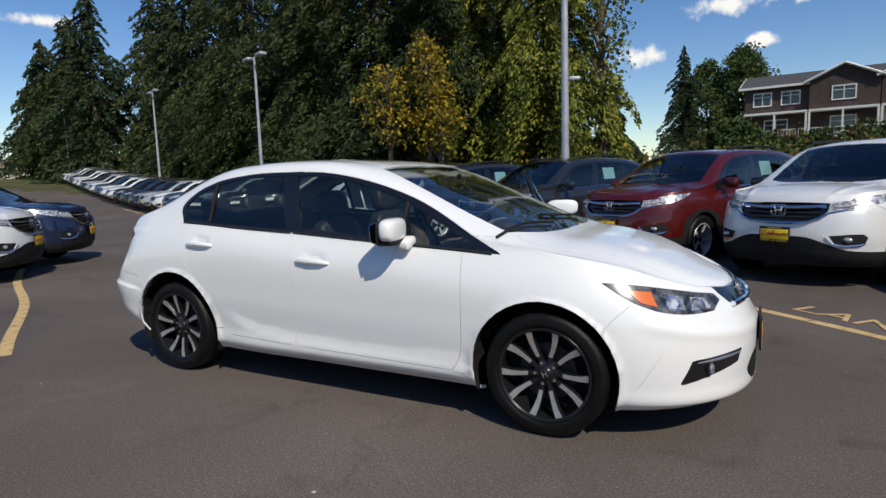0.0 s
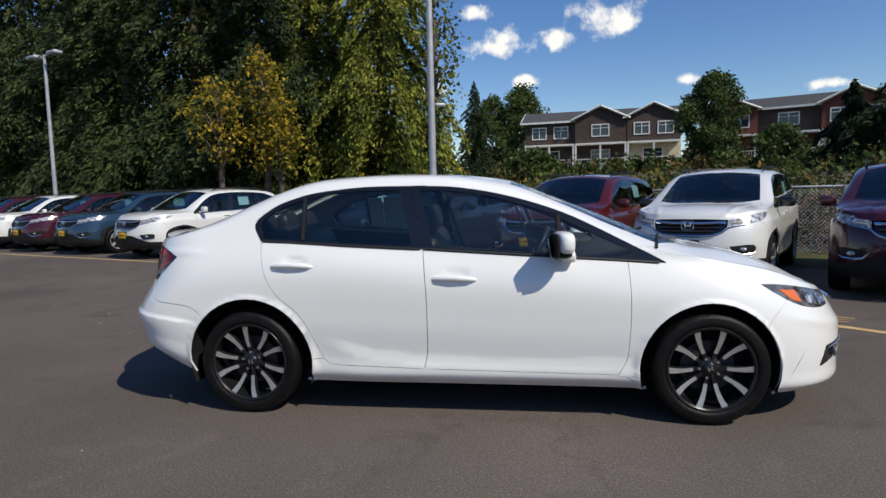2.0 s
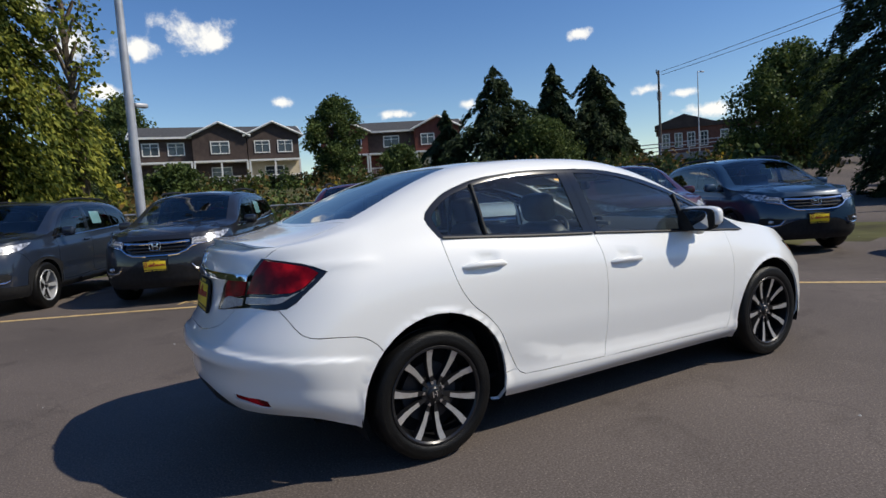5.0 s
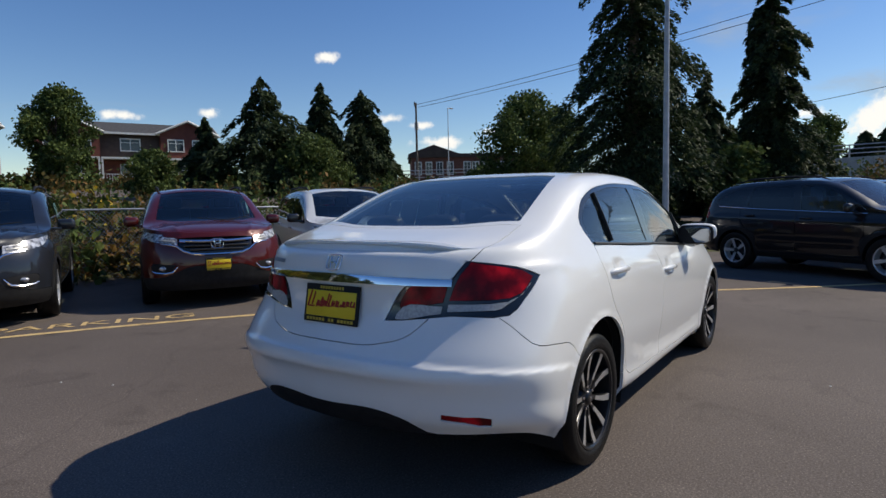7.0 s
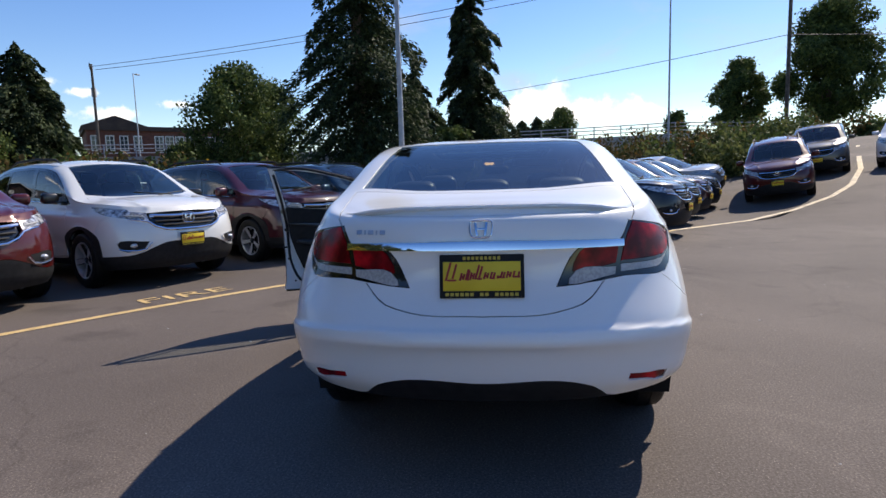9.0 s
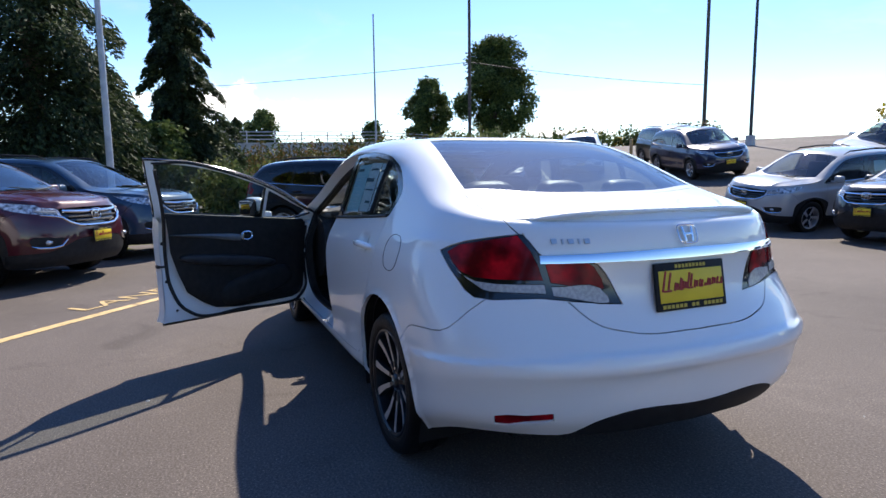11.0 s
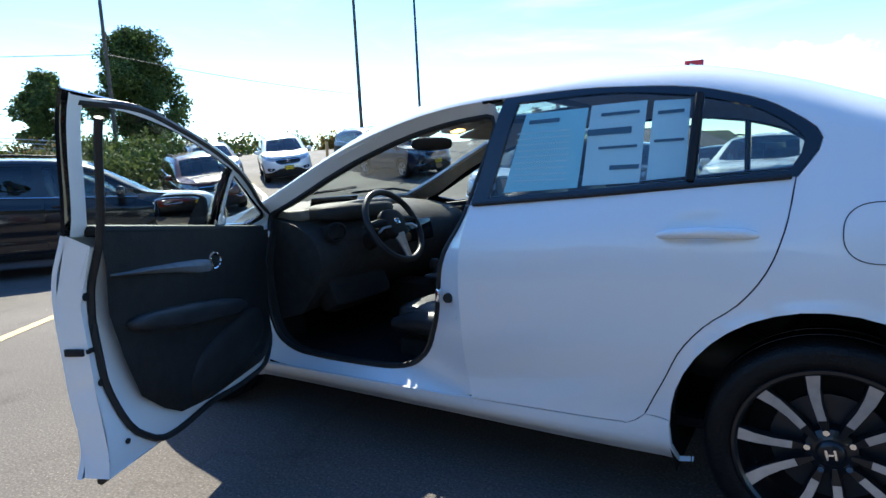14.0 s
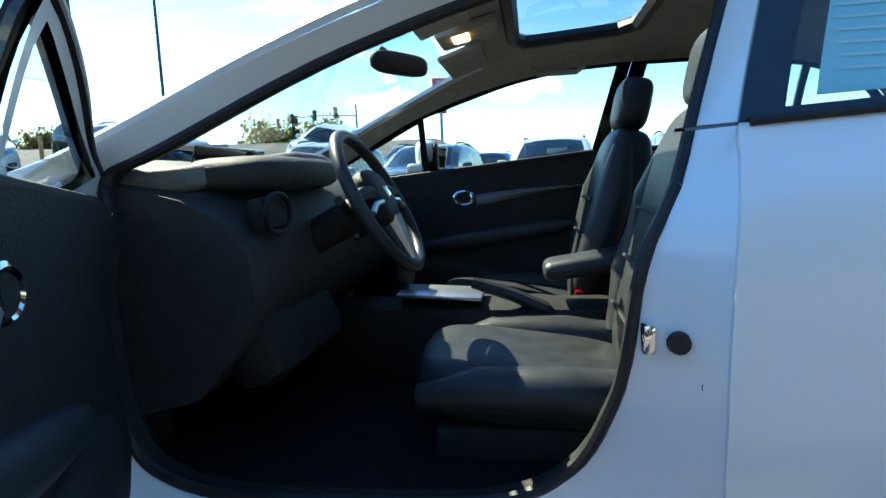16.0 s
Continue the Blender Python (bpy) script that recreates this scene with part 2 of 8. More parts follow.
# ---- mesh helpers ----
def obj(name, verts, faces, mat, parent=None, label="", smooth=False, m=None):
    me = bpy.data.meshes.new(name)
    me.from_pydata([tuple(v) for v in verts], [], faces)
    for k in (mat if isinstance(mat, (list, tuple)) else [mat]):
        me.materials.append(k)
    if smooth:
        me.polygons.foreach_set("use_smooth", [True] * len(me.polygons))
    ob = new(name, me)
    if parent is not None:
        ob.parent = parent
    if m is not None:
        ob.matrix_basis = m
    if label:
        ob["label"] = label
    return ob


def part(name, bm, mat, parent=None, label="", smooth=True, angle=None):
    """Links a bmesh as one mesh object under a thing or part."""
    me = bpy.data.meshes.new(name)
    bm.normal_update()
    if smooth:
        lim = radians(angle or 38)
        for f in bm.faces:
            f.smooth = True
        for e in bm.edges:
            if len(e.link_faces) != 2 or e.calc_face_angle(0.0) > lim:
                e.smooth = False
    bm.to_mesh(me)
    bm.free()
    for k in (mat if isinstance(mat, (list, tuple)) else [mat]):
        me.materials.append(k)
    ob = new(name, me)
    if parent is not None:
        ob.parent = parent
    if label:
        ob["label"] = label
    return ob


def empty(name, m=None):
    ob = new(name)
    ob.empty_display_size = 0.2
    if m is not None:
        ob.matrix_basis = m
    return ob


def add_box(bm, size, centre=(0, 0, 0), rot=(0, 0, 0), bevel=0.0, seg=2):
    mat = Matrix.LocRotScale(centre, Euler([radians(a) for a in rot]), None) @ Matrix.Diagonal((*size, 1))
    r = bmesh.ops.create_cube(bm, size=1.0, matrix=mat)
    if bevel:
        es = list({e for v in r["verts"] for e in v.link_edges})
        bmesh.ops.bevel(bm, geom=es, offset=bevel, segments=seg, profile=0.5, affect="EDGES")
    return bm


def add_cyl(bm, a, b, r1, r2=None, n=12, caps=True):
    a, b = Vector(a), Vector(b)
    d = b - a
    q = d.to_track_quat("Z", "Y").to_matrix().to_4x4()
    bmesh.ops.create_cone(bm, cap_ends=caps, segments=n, radius1=r1, radius2=r1 if r2 is None else r2, depth=d.length, matrix=Matrix.Translation((a + b) / 2) @ q)
    return bm


def add_tube(bm, pts, radii, n=8, caps=True):
    """A tube along pts with a radius at each."""
    pts = [Vector(p) for p in pts]
    if not isinstance(radii, (list, tuple)):
        radii = [radii] * len(pts)
    rings = []
    up = Vector((0, 0, 1))
    for i, p in enumerate(pts):
        d = (pts[min(i + 1, len(pts) - 1)] - pts[max(i - 1, 0)]).normalized()
        side = d.cross(up)
        if side.length < 1e-3:
            side = d.cross(Vector((0, 1, 0)))
        side.normalize()
        u = side.cross(d)
        rings.append([bm.verts.new(p + radii[i] * (math.cos(2 * math.pi * k / n) * side + math.sin(2 * math.pi * k / n) * u)) for k in range(n)])
    for r0, r1 in zip(rings, rings[1:]):
        for k in range(n):
            bm.faces.new((r0[k], r0[(k + 1) % n], r1[(k + 1) % n], r1[k]))
    if caps:
        bm.faces.new(rings[0][::-1])
        bm.faces.new(rings[-1])
    return bm


def smoothstep(a, b, x):
    t = min(1.0, max(0.0, (x - a) / (b - a)))
    return t * t * (3 - 2 * t)


def spline(xs, ys, x):
    """Monotone-free cubic (Catmull-Rom) through the points; xs rising."""
    x = np.clip(np.asarray(x, float), xs[0], xs[-1])
    xs, ys = np.asarray(xs, float), np.asarray(ys, float)
    i = np.clip(np.searchsorted(xs, x, side="right") - 1, 0, len(xs) - 2)
    d = np.diff(ys) / np.diff(xs)
    h = np.diff(xs)
    s = np.empty(len(xs))
    s[0], s[-1] = d[0], d[-1]
    s[1:-1] = (d[:-1] * h[1:] + d[1:] * h[:-1]) / (h[1:] + h[:-1])
    t = (x - xs[i]) / h[i]
    a, b = ys[i], ys[i + 1]
    return (a * (1 + 2 * t) * (1 - t) ** 2 + b * t * t * (3 - 2 * t) + h[i] * (s[i] * t * (1 - t) ** 2 - s[i + 1] * t * t * (1 - t)))


def rise(x, y):
    """Height of the ground: flat lot, a drive climbing past the far row, a slow rise along the long row, a bank behind the fence."""
    s = 0.35 * x - 0.94 * y
    a = 6.0 * (1 - math.exp(-0.030 * max(0.0, s - 10.2))) if s > 10.2 else 0.0
    a *= smoothstep(2, 9, x)
    d = -0.9 * x + 0.43 * y
    b = 3.2 * smoothstep(24, 95, d)
    e = 0.55 * x + 0.84 * y
    c = 4.0 * smoothstep(12.5, 70, e) * smoothstep(60, 20, d)
    return max(a, b) + c


LANE = ([-30, -22, -13.6, -8.8, -3.4, 0, 2.3, 3.87, 5.14, 6.4, 8.35, 12.0], [17.6, 13.9, 9.9, 8.05, 5.98, 4.2, 2.5, 1.03, -0.55, -1.95, -3.7, -5.6])

# ---- ground ----
def build_ground():
    rings = [0.0] + [1.5 * 1.09 ** k for k in range(92)]
    nseg = 120
    verts, faces, mats = [(0, 0, 0)], [], []
    for r in rings[1:]:
        for k in range(nseg):
            a = 2 * math.pi * k / nseg
            x, y = r * math.cos(a), r * math.sin(a)
            verts.append((x, y, rise(x, y)))
    for k in range(nseg):
        faces.append((0, 1 + k, 1 + (k + 1) % nseg))
    for i in range(len(rings) - 2):
        for k in range(nseg):
            a, b = 1 + i * nseg + k, 1 + i * nseg + (k + 1) % nseg
            faces.append((a, a + nseg, b + nseg, b))
    ob = obj("ground", verts, faces, [M_ASPHALT, M_EARTH], smooth=True)
    idx = []
    for f in faces:
        cx = sum(verts[v][0] for v in f) / len(f)
        cy = sum(verts[v][1] for v in f) / len(f)
        lane = float(spline(*LANE, cx))
        behind = cx < 14 and cy > lane + 6.3 and cx > -75
        far = math.hypot(cx, cy) > 60 and not (cx < -20 and cy < -0.1 * cx)
        idx.append(1 if behind or far else 0)
    ob.data.polygons.foreach_set("material_index", idx)
    return tagged(ob, "worn grey asphalt car lot with cracks and stains", "ground", kind="structure")


build_ground()


def ribbon(name, pts, width, mat, lift=0.004):
    """A painted stripe along pts on the ground."""
    pts = [Vector((p[0], p[1], 0)) for p in pts]
    verts, faces = [], []
    for i, p in enumerate(pts):
        d = (pts[min(i + 1, len(pts) - 1)] - pts[max(i - 1, 0)]).normalized()
        nrm = Vector((-d.y, d.x, 0)) * width / 2
        for q in (p + nrm, p - nrm):
            verts.append((q.x, q.y, rise(q.x, q.y) + lift))
    for i in range(len(pts) - 1):
        faces.append((2 * i, 2 * i + 1, 2 * i + 3, 2 * i + 2))
    return obj(name, verts, faces, mat)


lane_pts = [(x, float(spline(*LANE, x))) for x in np.linspace(-30, 8.3, 110)]
tagged(ribbon("fire_lane_line", lane_pts, 0.105, M_YELLOW), "long worn yellow painted line along the parking row", "painted line", kind="structure")
curve_pts = [(-9.5, 2.2), (-7.1, 0.9), (-5.1, 0.0), (-3.57, -0.88), (-2.69, -1.38), (-1.95, -1.95), (-1.5, -2.6)]
drive_pts = [(8.3, -3.66), (9.3, -4.75), (10.4, -6.0), (11.5, -7.5), (12.5, -8.95), (13.95, -10.25), (17.0, -12.2), (20.7, -14.2), (27.8, -18.1)]
tagged(ribbon("drive_line", drive_pts, 0.16, M_WHITELINE, 0.006), "pale worn painted line up the curved drive", "painted line", kind="structure")
cx = [p[0] for p in curve_pts]
tagged(ribbon("painted_curve", [(x, float(spline(cx, [p[1] for p in curve_pts], x))) for x in np.linspace(-9.5, -3.0, 60)], 0.1, M_YELLOW), "faded yellow painted line on the asphalt", "painted line", kind="structure")

# ---- car bodies: rails run from tail to nose, panels are cut out of the surface between them ----
from mathutils.geometry import delaunay_2d_cdt


class Surface:
    """Half a car body. Each rail has a height and half width along x and ends on the centre plane at tail and nose."""

    def __init__(self, rails, vs, rear_r, front_r, rear_n=2.4, front_n=2.2, ns=300, nv=170):
        self.rails, self.vs = rails, np.asarray(vs, float)
        self.rear_r, self.front_r, self.rear_n, self.front_n = rear_r, front_r, rear_n, front_n
        self.length = rails[3]["x"][1] - rails[3]["x"][0]
        self.S, self.V = np.meshgrid(np.linspace(0, self.length, ns), np.linspace(0, self.vs[-1], nv), indexing="ij")
        self.G = self.at(self.S.ravel(), self.V.ravel()).reshape(ns, nv, 3)

    def rail(self, k, s):
        r = self.rails[k]
        x0, x1 = r["x"]
        f = np.clip(s / self.length, 0, 1)
        w = f - 0.085 * np.sin(2 * np.pi * f) / 1.0   # crowd the stations at both ends
        x = x0 + (x1 - x0) * w
        y = spline(*r["y"], x)
        z = spline(*r["z"], x)
        d0 = np.clip((x - x0) / self.rear_r[k], 0, 1)
        d1 = np.clip((x1 - x) / self.front_r[k], 0, 1)
        y = y * (1 - (1 - d0) ** self.rear_n) ** (1 / self.rear_n) * (1 - (1 - d1) ** self.front_n) ** (1 / self.front_n)
        return np.stack([x, y, z], -1)

    def at(self, s, v):
        s, v = np.asarray(s, float), np.asarray(v, float)
        R = np.stack([self.rail(k, s) for k in range(len(self.rails))])      # K, n, 3
        vs = self.vs
        i = np.clip(np.searchsorted(vs, v, side="right") - 1, 0, len(vs) - 2)
        n = np.arange(len(s))
        h = np.diff(vs)
        D = np.diff(R, axis=0) / h[:, None, None]
        T = np.empty_like(R)
        T[0], T[-1] = D[0], D[-1]
        T[-1] = np.where(np.array([0, 1, 0]) > 0, D[-1], 0 * D[-1] + np.array([1, 0, 0]) * D[-1])
        T[1:-1] = (D[:-1] * h[1:, None, None] + D[1:] * h[:-1, None, None]) / (h[1:] + h[:-1])[:, None, None]
        t = ((v - vs[i]) / h[i])[:, None]
        a, b = R[i, n], R[i + 1, n]
        return a * (1 + 2 * t) * (1 - t) ** 2 + b * t * t * (3 - 2 * t) + h[i][:, None] * (T[i, n] * t * (1 - t) ** 2 - T[i + 1, n] * t * t * (1 - t))

    def normal(self, s, v, e=2e-3):
        s, v = np.asarray(s, float), np.asarray(v, float)
        s1, s0 = np.clip(s + e, 0, self.length), np.clip(s - e, 0, self.length)
        v1, v0 = np.clip(v + e, 0, self.vs[-1]), np.clip(v - e, 0, self.vs[-1])
        n = np.cross(self.at(s, v1) - self.at(s, v0), self.at(s1, v) - self.at(s0, v))
        n[:, 1] = np.where(s > self.length - 1e-6, 0, n[:, 1])
        n[:, 1] = np.where(s < 1e-6, 0, n[:, 1])
        ln = np.linalg.norm(n, axis=1, keepdims=True)
        n = n / np.maximum(ln, 1e-9)
        return n

    def find(self, pts, view):
        """(s, v) of points given in the side view (x, z), the rear or front view (y, z) or the top view (x, y)."""
        a, b = {"side": (0, 2), "rear": (1, 2), "front": (1, 2), "top": (0, 1)}[view]
        A, B = self.G[..., a].ravel(), self.G[..., b].ravel()
        S, V = self.S.ravel(), self.V.ravel()
        if view == "rear":
            keep = S < 0.17 * self.length
        elif view == "front":
            keep = S > 0.80 * self.length
        elif view == "top":
            keep = V > self.vs[5] + 0.06
        else:
            keep = np.ones(len(S), bool)
        A, B, S, V = A[keep], B[keep], S[keep], V[keep]
        out = []
        for p in pts:
            k = np.argmin((A - p[0]) ** 2 + (B - p[1]) ** 2)
            s, v = S[k], V[k]
            for _ in range(6):
                e = 1e-3
                P = self.at(np.array([s, min(s + e, self.length), s]), np.array([v, v, min(v + e, self.vs[-1])]))[:, [a, b]]
                J = np.stack([(P[1] - P[0]) / e, (P[2] - P[0]) / e], -1)
                if abs(np.linalg.det(J)) < 1e-4:
                    break
                ds, dv = np.linalg.solve(J, np.asarray(p) - P[0])
                if abs(ds) > 0.1 or abs(dv) > 0.1:
                    break
                s, v = min(max(s + ds, 0), self.length), min(max(v + dv, 0), self.vs[-1])
            out.append((float(s), float(v)))
        return out


def round_poly(pts, step=0.03, soft=None):
    """Closed smooth outline through pts; a point given as (x, y, 1) stays a corner."""
    n = len(pts)
    out = []
    for i in range(n):
        p0, p1, p2, p3 = (np.array(pts[(i + j) % n][:2], float) for j in (-1, 0, 1, 2))
        c1, c2 = len(pts[i]) > 2, len(pts[(i + 1) % n]) > 2
        L = np.linalg.norm(p2 - p1)
        m1 = (p2 - p1) if c1 else (p2 - p0) * 0.5 * min(1.0, 2 * L / (np.linalg.norm(p1 - p0) + L + 1e-9))
        m2 = (p2 - p1) if c2 else (p3 - p1) * 0.5 * min(1.0, 2 * L / (np.linalg.norm(p3 - p2) + L + 1e-9))
        k = max(1, int(L / step))
        for j in range(k):
            t = j / k
            out.append(tuple(p1 * (1 + 2 * t) * (1 - t) ** 2 + p2 * t * t * (3 - 2 * t) + m1 * t * (1 - t) ** 2 - m2 * t * t * (1 - t)))
    return out


def inside(poly, q):
    """Which of the points q lie in the polygon."""
    x, y = q[:, 0], q[:, 1]
    r = np.zeros(len(q), bool)
    n = len(poly)
    for i in range(n):
        (x0, y0), (x1, y1) = poly[i], poly[(i + 1) % n]
        c = ((y0 > y) != (y1 > y))
        if y0 != y1:
            r ^= c & (x < (x1 - x0) * (y - y0) / (y1 - y0) + x0)
    return r


def cut_panels(surf, outlines, grid_s, grid_v):
    """outlines: (name, polygon in (s, v)), later ones over earlier ones. Returns per name the (s, v) points and triangles."""
    L, H = surf.length, surf.vs[-1]
    pts, edges = [], []

    def loop(poly):
        base = len(pts)
        for p in poly:
            pts.append((min(max(p[0], 0), L), min(max(p[1], 0), H)))
        n = len(poly)
        edges.extend((base + i, base + (i + 1) % n) for i in range(n))

    border = [(L * i / grid_s, 0) for i in range(grid_s)] + [(L, H * i / grid_v) for i in range(grid_v)]
    border += [(L - L * i / grid_s, H) for i in range(grid_s)] + [(0, H - H * i / grid_v) for i in range(grid_v)]
    loop(border)
    for _, poly in outlines:
        loop(poly)
    fixed = np.array(pts)
    gs, gv = np.meshgrid(np.linspace(0, L, grid_s + 1)[1:-1], np.linspace(0, H, grid_v + 1)[1:-1], indexing="ij")
    free = np.stack([gs.ravel(), gv.ravel()], -1)
    lim = 0.38 * min(L / grid_s, H / grid_v)
    keep = np.array([np.min((fixed[:, 0] - f[0]) ** 2 + (fixed[:, 1] - f[1]) ** 2) > lim * lim for f in free])
    allp = [Vector(p) for p in pts] + [Vector(p) for p in free[keep]]
    v2, _, tris, *_ = delaunay_2d_cdt(allp, edges, [], 0, 1e-5)
    q = np.array([(p.x, p.y) for p in v2])
    tri = np.array([t for t in tris if len(t) == 3])
    area = 0.5 * np.abs((q[tri[:, 1], 0] - q[tri[:, 0], 0]) * (q[tri[:, 2], 1] - q[tri[:, 0], 1]) - (q[tri[:, 2], 0] - q[tri[:, 0], 0]) * (q[tri[:, 1], 1] - q[tri[:, 0], 1]))
    tri = tri[area > 1e-9]
    cen = q[tri].mean(axis=1)
    who = np.full(len(tri), -1)
    for k, (_, poly) in enumerate(outlines):
        who[inside(poly, cen)] = k
    out = {}
    for k, (name, _) in enumerate(outlines):
        t = tri[who == k]
        if len(t):
            out[name] = (q, np.vstack([out[name][1], t])) if name in out else (q, t)
    return out


def panel_mesh(surf, q, tri, side=1, both=False, lift=0.0, gap=0.002, rim=0.012, bend=None):
    """Points, faces and loop normals of a panel; side 1 is the left half (y > 0), both: the two halves in one."""
    used = np.unique(tri)
    remap = {int(u): i for i, u in enumerate(used)}
    sv = q[used]
    tr = [[remap[int(a)] for a in t] for t in tri]
    P = surf.at(sv[:, 0], sv[:, 1])
    N = surf.normal(sv[:, 0], sv[:, 1])
    N[:, 1] = np.where(P[:, 1] < 1e-4, 0, N[:, 1])
    N /= np.maximum(np.linalg.norm(N, axis=1, keepdims=True), 1e-9)
    count = {}
    for t in tr:
        for a, b in ((t[0], t[1]), (t[1], t[2]), (t[2], t[0])):
            count[(a, b)] = count.get((a, b), 0) + 1
    free = [e for e in count if (e[1], e[0]) not in count]
    mid = {i for i in range(len(used)) if P[i, 1] < 1e-4}
    free = [e for e in free if not (e[0] in mid and e[1] in mid)]
    if bend is not None:
        def moved(s, v):
            p = surf.at(s, v)
            return p + surf.normal(s, v) * bend(p)[:, None]

        e = 3e-3
        s1, s0 = np.clip(sv[:, 0] + e, 0, surf.length), np.clip(sv[:, 0] - e, 0, surf.length)
        v1, v0 = np.clip(sv[:, 1] + e, 0, surf.vs[-1]), np.clip(sv[:, 1] - e, 0, surf.vs[-1])
        N2 = np.cross(moved(sv[:, 0], v1) - moved(sv[:, 0], v0), moved(s1, sv[:, 1]) - moved(s0, sv[:, 1]))
        N2[:, 1] = np.where(P[:, 1] < 1e-4, 0, N2[:, 1])
        ln = np.linalg.norm(N2, axis=1, keepdims=True)
        N2 = np.where(ln > 1e-9, N2 / np.maximum(ln, 1e-9), N)
        P = P + N * bend(P)[:, None]
        N = np.where((np.sum(N2 * N, axis=1) > 0.5)[:, None], N2, N)
    # pull the border in a little: the gap between panels
    push = np.zeros_like(P)
    if gap:
        third = {}
        for t in tr:
            for a, b, c in ((t[0], t[1], t[2]), (t[1], t[2], t[0]), (t[2], t[0], t[1])):
                third[(a, b)] = c
        for a, b in free:
            d = P[b] - P[a]
            d = d / max(np.linalg.norm(d), 1e-9)
            w = P[third[(a, b)]] - P[a]
            w = w - d * (w @ d)
            w = w / max(np.linalg.norm(w), 1e-9)
            push[a] += w
            push[b] += w
        ln = np.linalg.norm(push, axis=1, keepdims=True)
        push = np.where(ln > 1e-6, push / np.maximum(ln, 1e-9), 0)
        push[list(mid), 1] = 0
        P = P + gap * push
    P = P + N * lift
    verts, faces, norms = list(P), [], []
    # orientation: outwards
    for t in tr:
        n = np.cross(P[t[1]] - P[t[0]], P[t[2]] - P[t[0]])
        o = t if n @ N[t].sum(axis=0) > 0 else [t[0], t[2], t[1]]
        faces.append(o)
        norms.append([N[i] for i in o])
    if rim:
        for a, b in free:
            k = len(verts)
            verts.extend([P[a], P[a] - N[a] * rim, P[b] - N[b] * rim, P[b]])
            f = [k, k + 1, k + 2, k + 3]
            n = np.cross(np.array(verts[f[1]]) - verts[f[0]], np.array(verts[f[2]]) - verts[f[0]])
            outw = -(push[a] + push[b])
            if n @ outw < 0:
                f = f[::-1]
                n = -n
            n = n / max(np.linalg.norm(n), 1e-9)
            faces.append(f)
            norms.append([n] * 4)
    verts = np.array(verts)
    if both or side < 0:
        mv = verts * np.array([1, -1, 1])
        mf = [f[::-1] for f in faces]
        mn = [[x * np.array([1, -1, 1]) for x in nn[::-1]] for nn in norms]
        if both:
            k = len(verts)
            faces = faces + [[i + k for i in f] for f in mf]
            verts = np.vstack([verts, mv])
            norms = norms + mn
        else:
            verts, faces, norms = mv, mf, mn
    return verts, faces, norms


def panel(name, data, mat, parent, label=""):
    verts, faces, norms = data
    me = bpy.data.meshes.new(name)
    me.from_pydata([tuple(v) for v in verts], [], faces)
    me.polygons.foreach_set("use_smooth", [True] * len(faces))
    flat = [tuple(n) for nn in norms for n in nn]
    me.normals_split_custom_set(flat)
    me.materials.append(mat)
    ob = new(name, me)
    ob.parent = parent
    if label:
        ob["label"] = label
    return ob


def lathe(bm, profile, n=48, axis_y=0.0):
    """Turns (radius, y) pairs round the y axis."""
    rings = []
    for r, y in profile:
        rings.append([bm.verts.new((r * math.cos(2 * math.pi * k / n), y + axis_y, r * math.sin(2 * math.pi * k / n))) for k in range(n)])
    for a, b in zip(rings, rings[1:]):
        for k in range(n):
            bm.faces.new((a[k], a[(k + 1) % n], b[(k + 1) % n], b[k]))
    return bm


def clean(bm):
    bmesh.ops.remove_doubles(bm, verts=bm.verts, dist=1e-5)
    bmesh.ops.recalc_face_normals(bm, faces=bm.faces)
    return bm

# ---- car materials ----
def paint(name, color, flake=0.0, rough=0.35):
    m = material(name, color, rough, metal=flake, coat=1.0)
    n, l = m.node_tree.nodes, m.node_tree.links
    p = n["Principled BSDF"]
    p.inputs["Coat Roughness"].default_value = 0.025
    tc = n.new("ShaderNodeTexCoord")
    t = n.new("ShaderNodeTexNoise"); t.inputs["Scale"].default_value = 3.0; t.inputs["Detail"].default_value = 3
    l.new(tc.outputs["Object"], t.inputs["Vector"])
    mr = n.new("ShaderNodeMapRange"); mr.inputs[3].default_value, mr.inputs[4].default_value = 0.02, 0.06
    l.new(t.outputs[0], mr.inputs[0]); l.new(mr.outputs[0], p.inputs["Coat Roughness"])
    b = n.new("ShaderNodeBump"); b.inputs["Strength"].default_value, b.inputs["Distance"].default_value = 0.03, 0.002
    t2 = n.new("ShaderNodeTexNoise"); t2.inputs["Scale"].default_value = 140
    l.new(tc.outputs["Object"], t2.inputs["Vector"]); l.new(t2.outputs[0], b.inputs["Height"]); l.new(b.outputs[0], p.inputs["Coat Normal"])
    return m


def object_paint():
    """Paint whose colour is the colour set on the object."""
    m = paint("lacquered_paint", (0.5, 0.5, 0.5), 0.1)
    m.node_tree.nodes["Principled BSDF"].inputs["Specular IOR Level"].default_value = 0.2
    n, l = m.node_tree.nodes, m.node_tree.links
    o = n.new("ShaderNodeObjectInfo")
    l.new(o.outputs["Color"], n["Principled BSDF"].inputs["Base Color"])
    return m


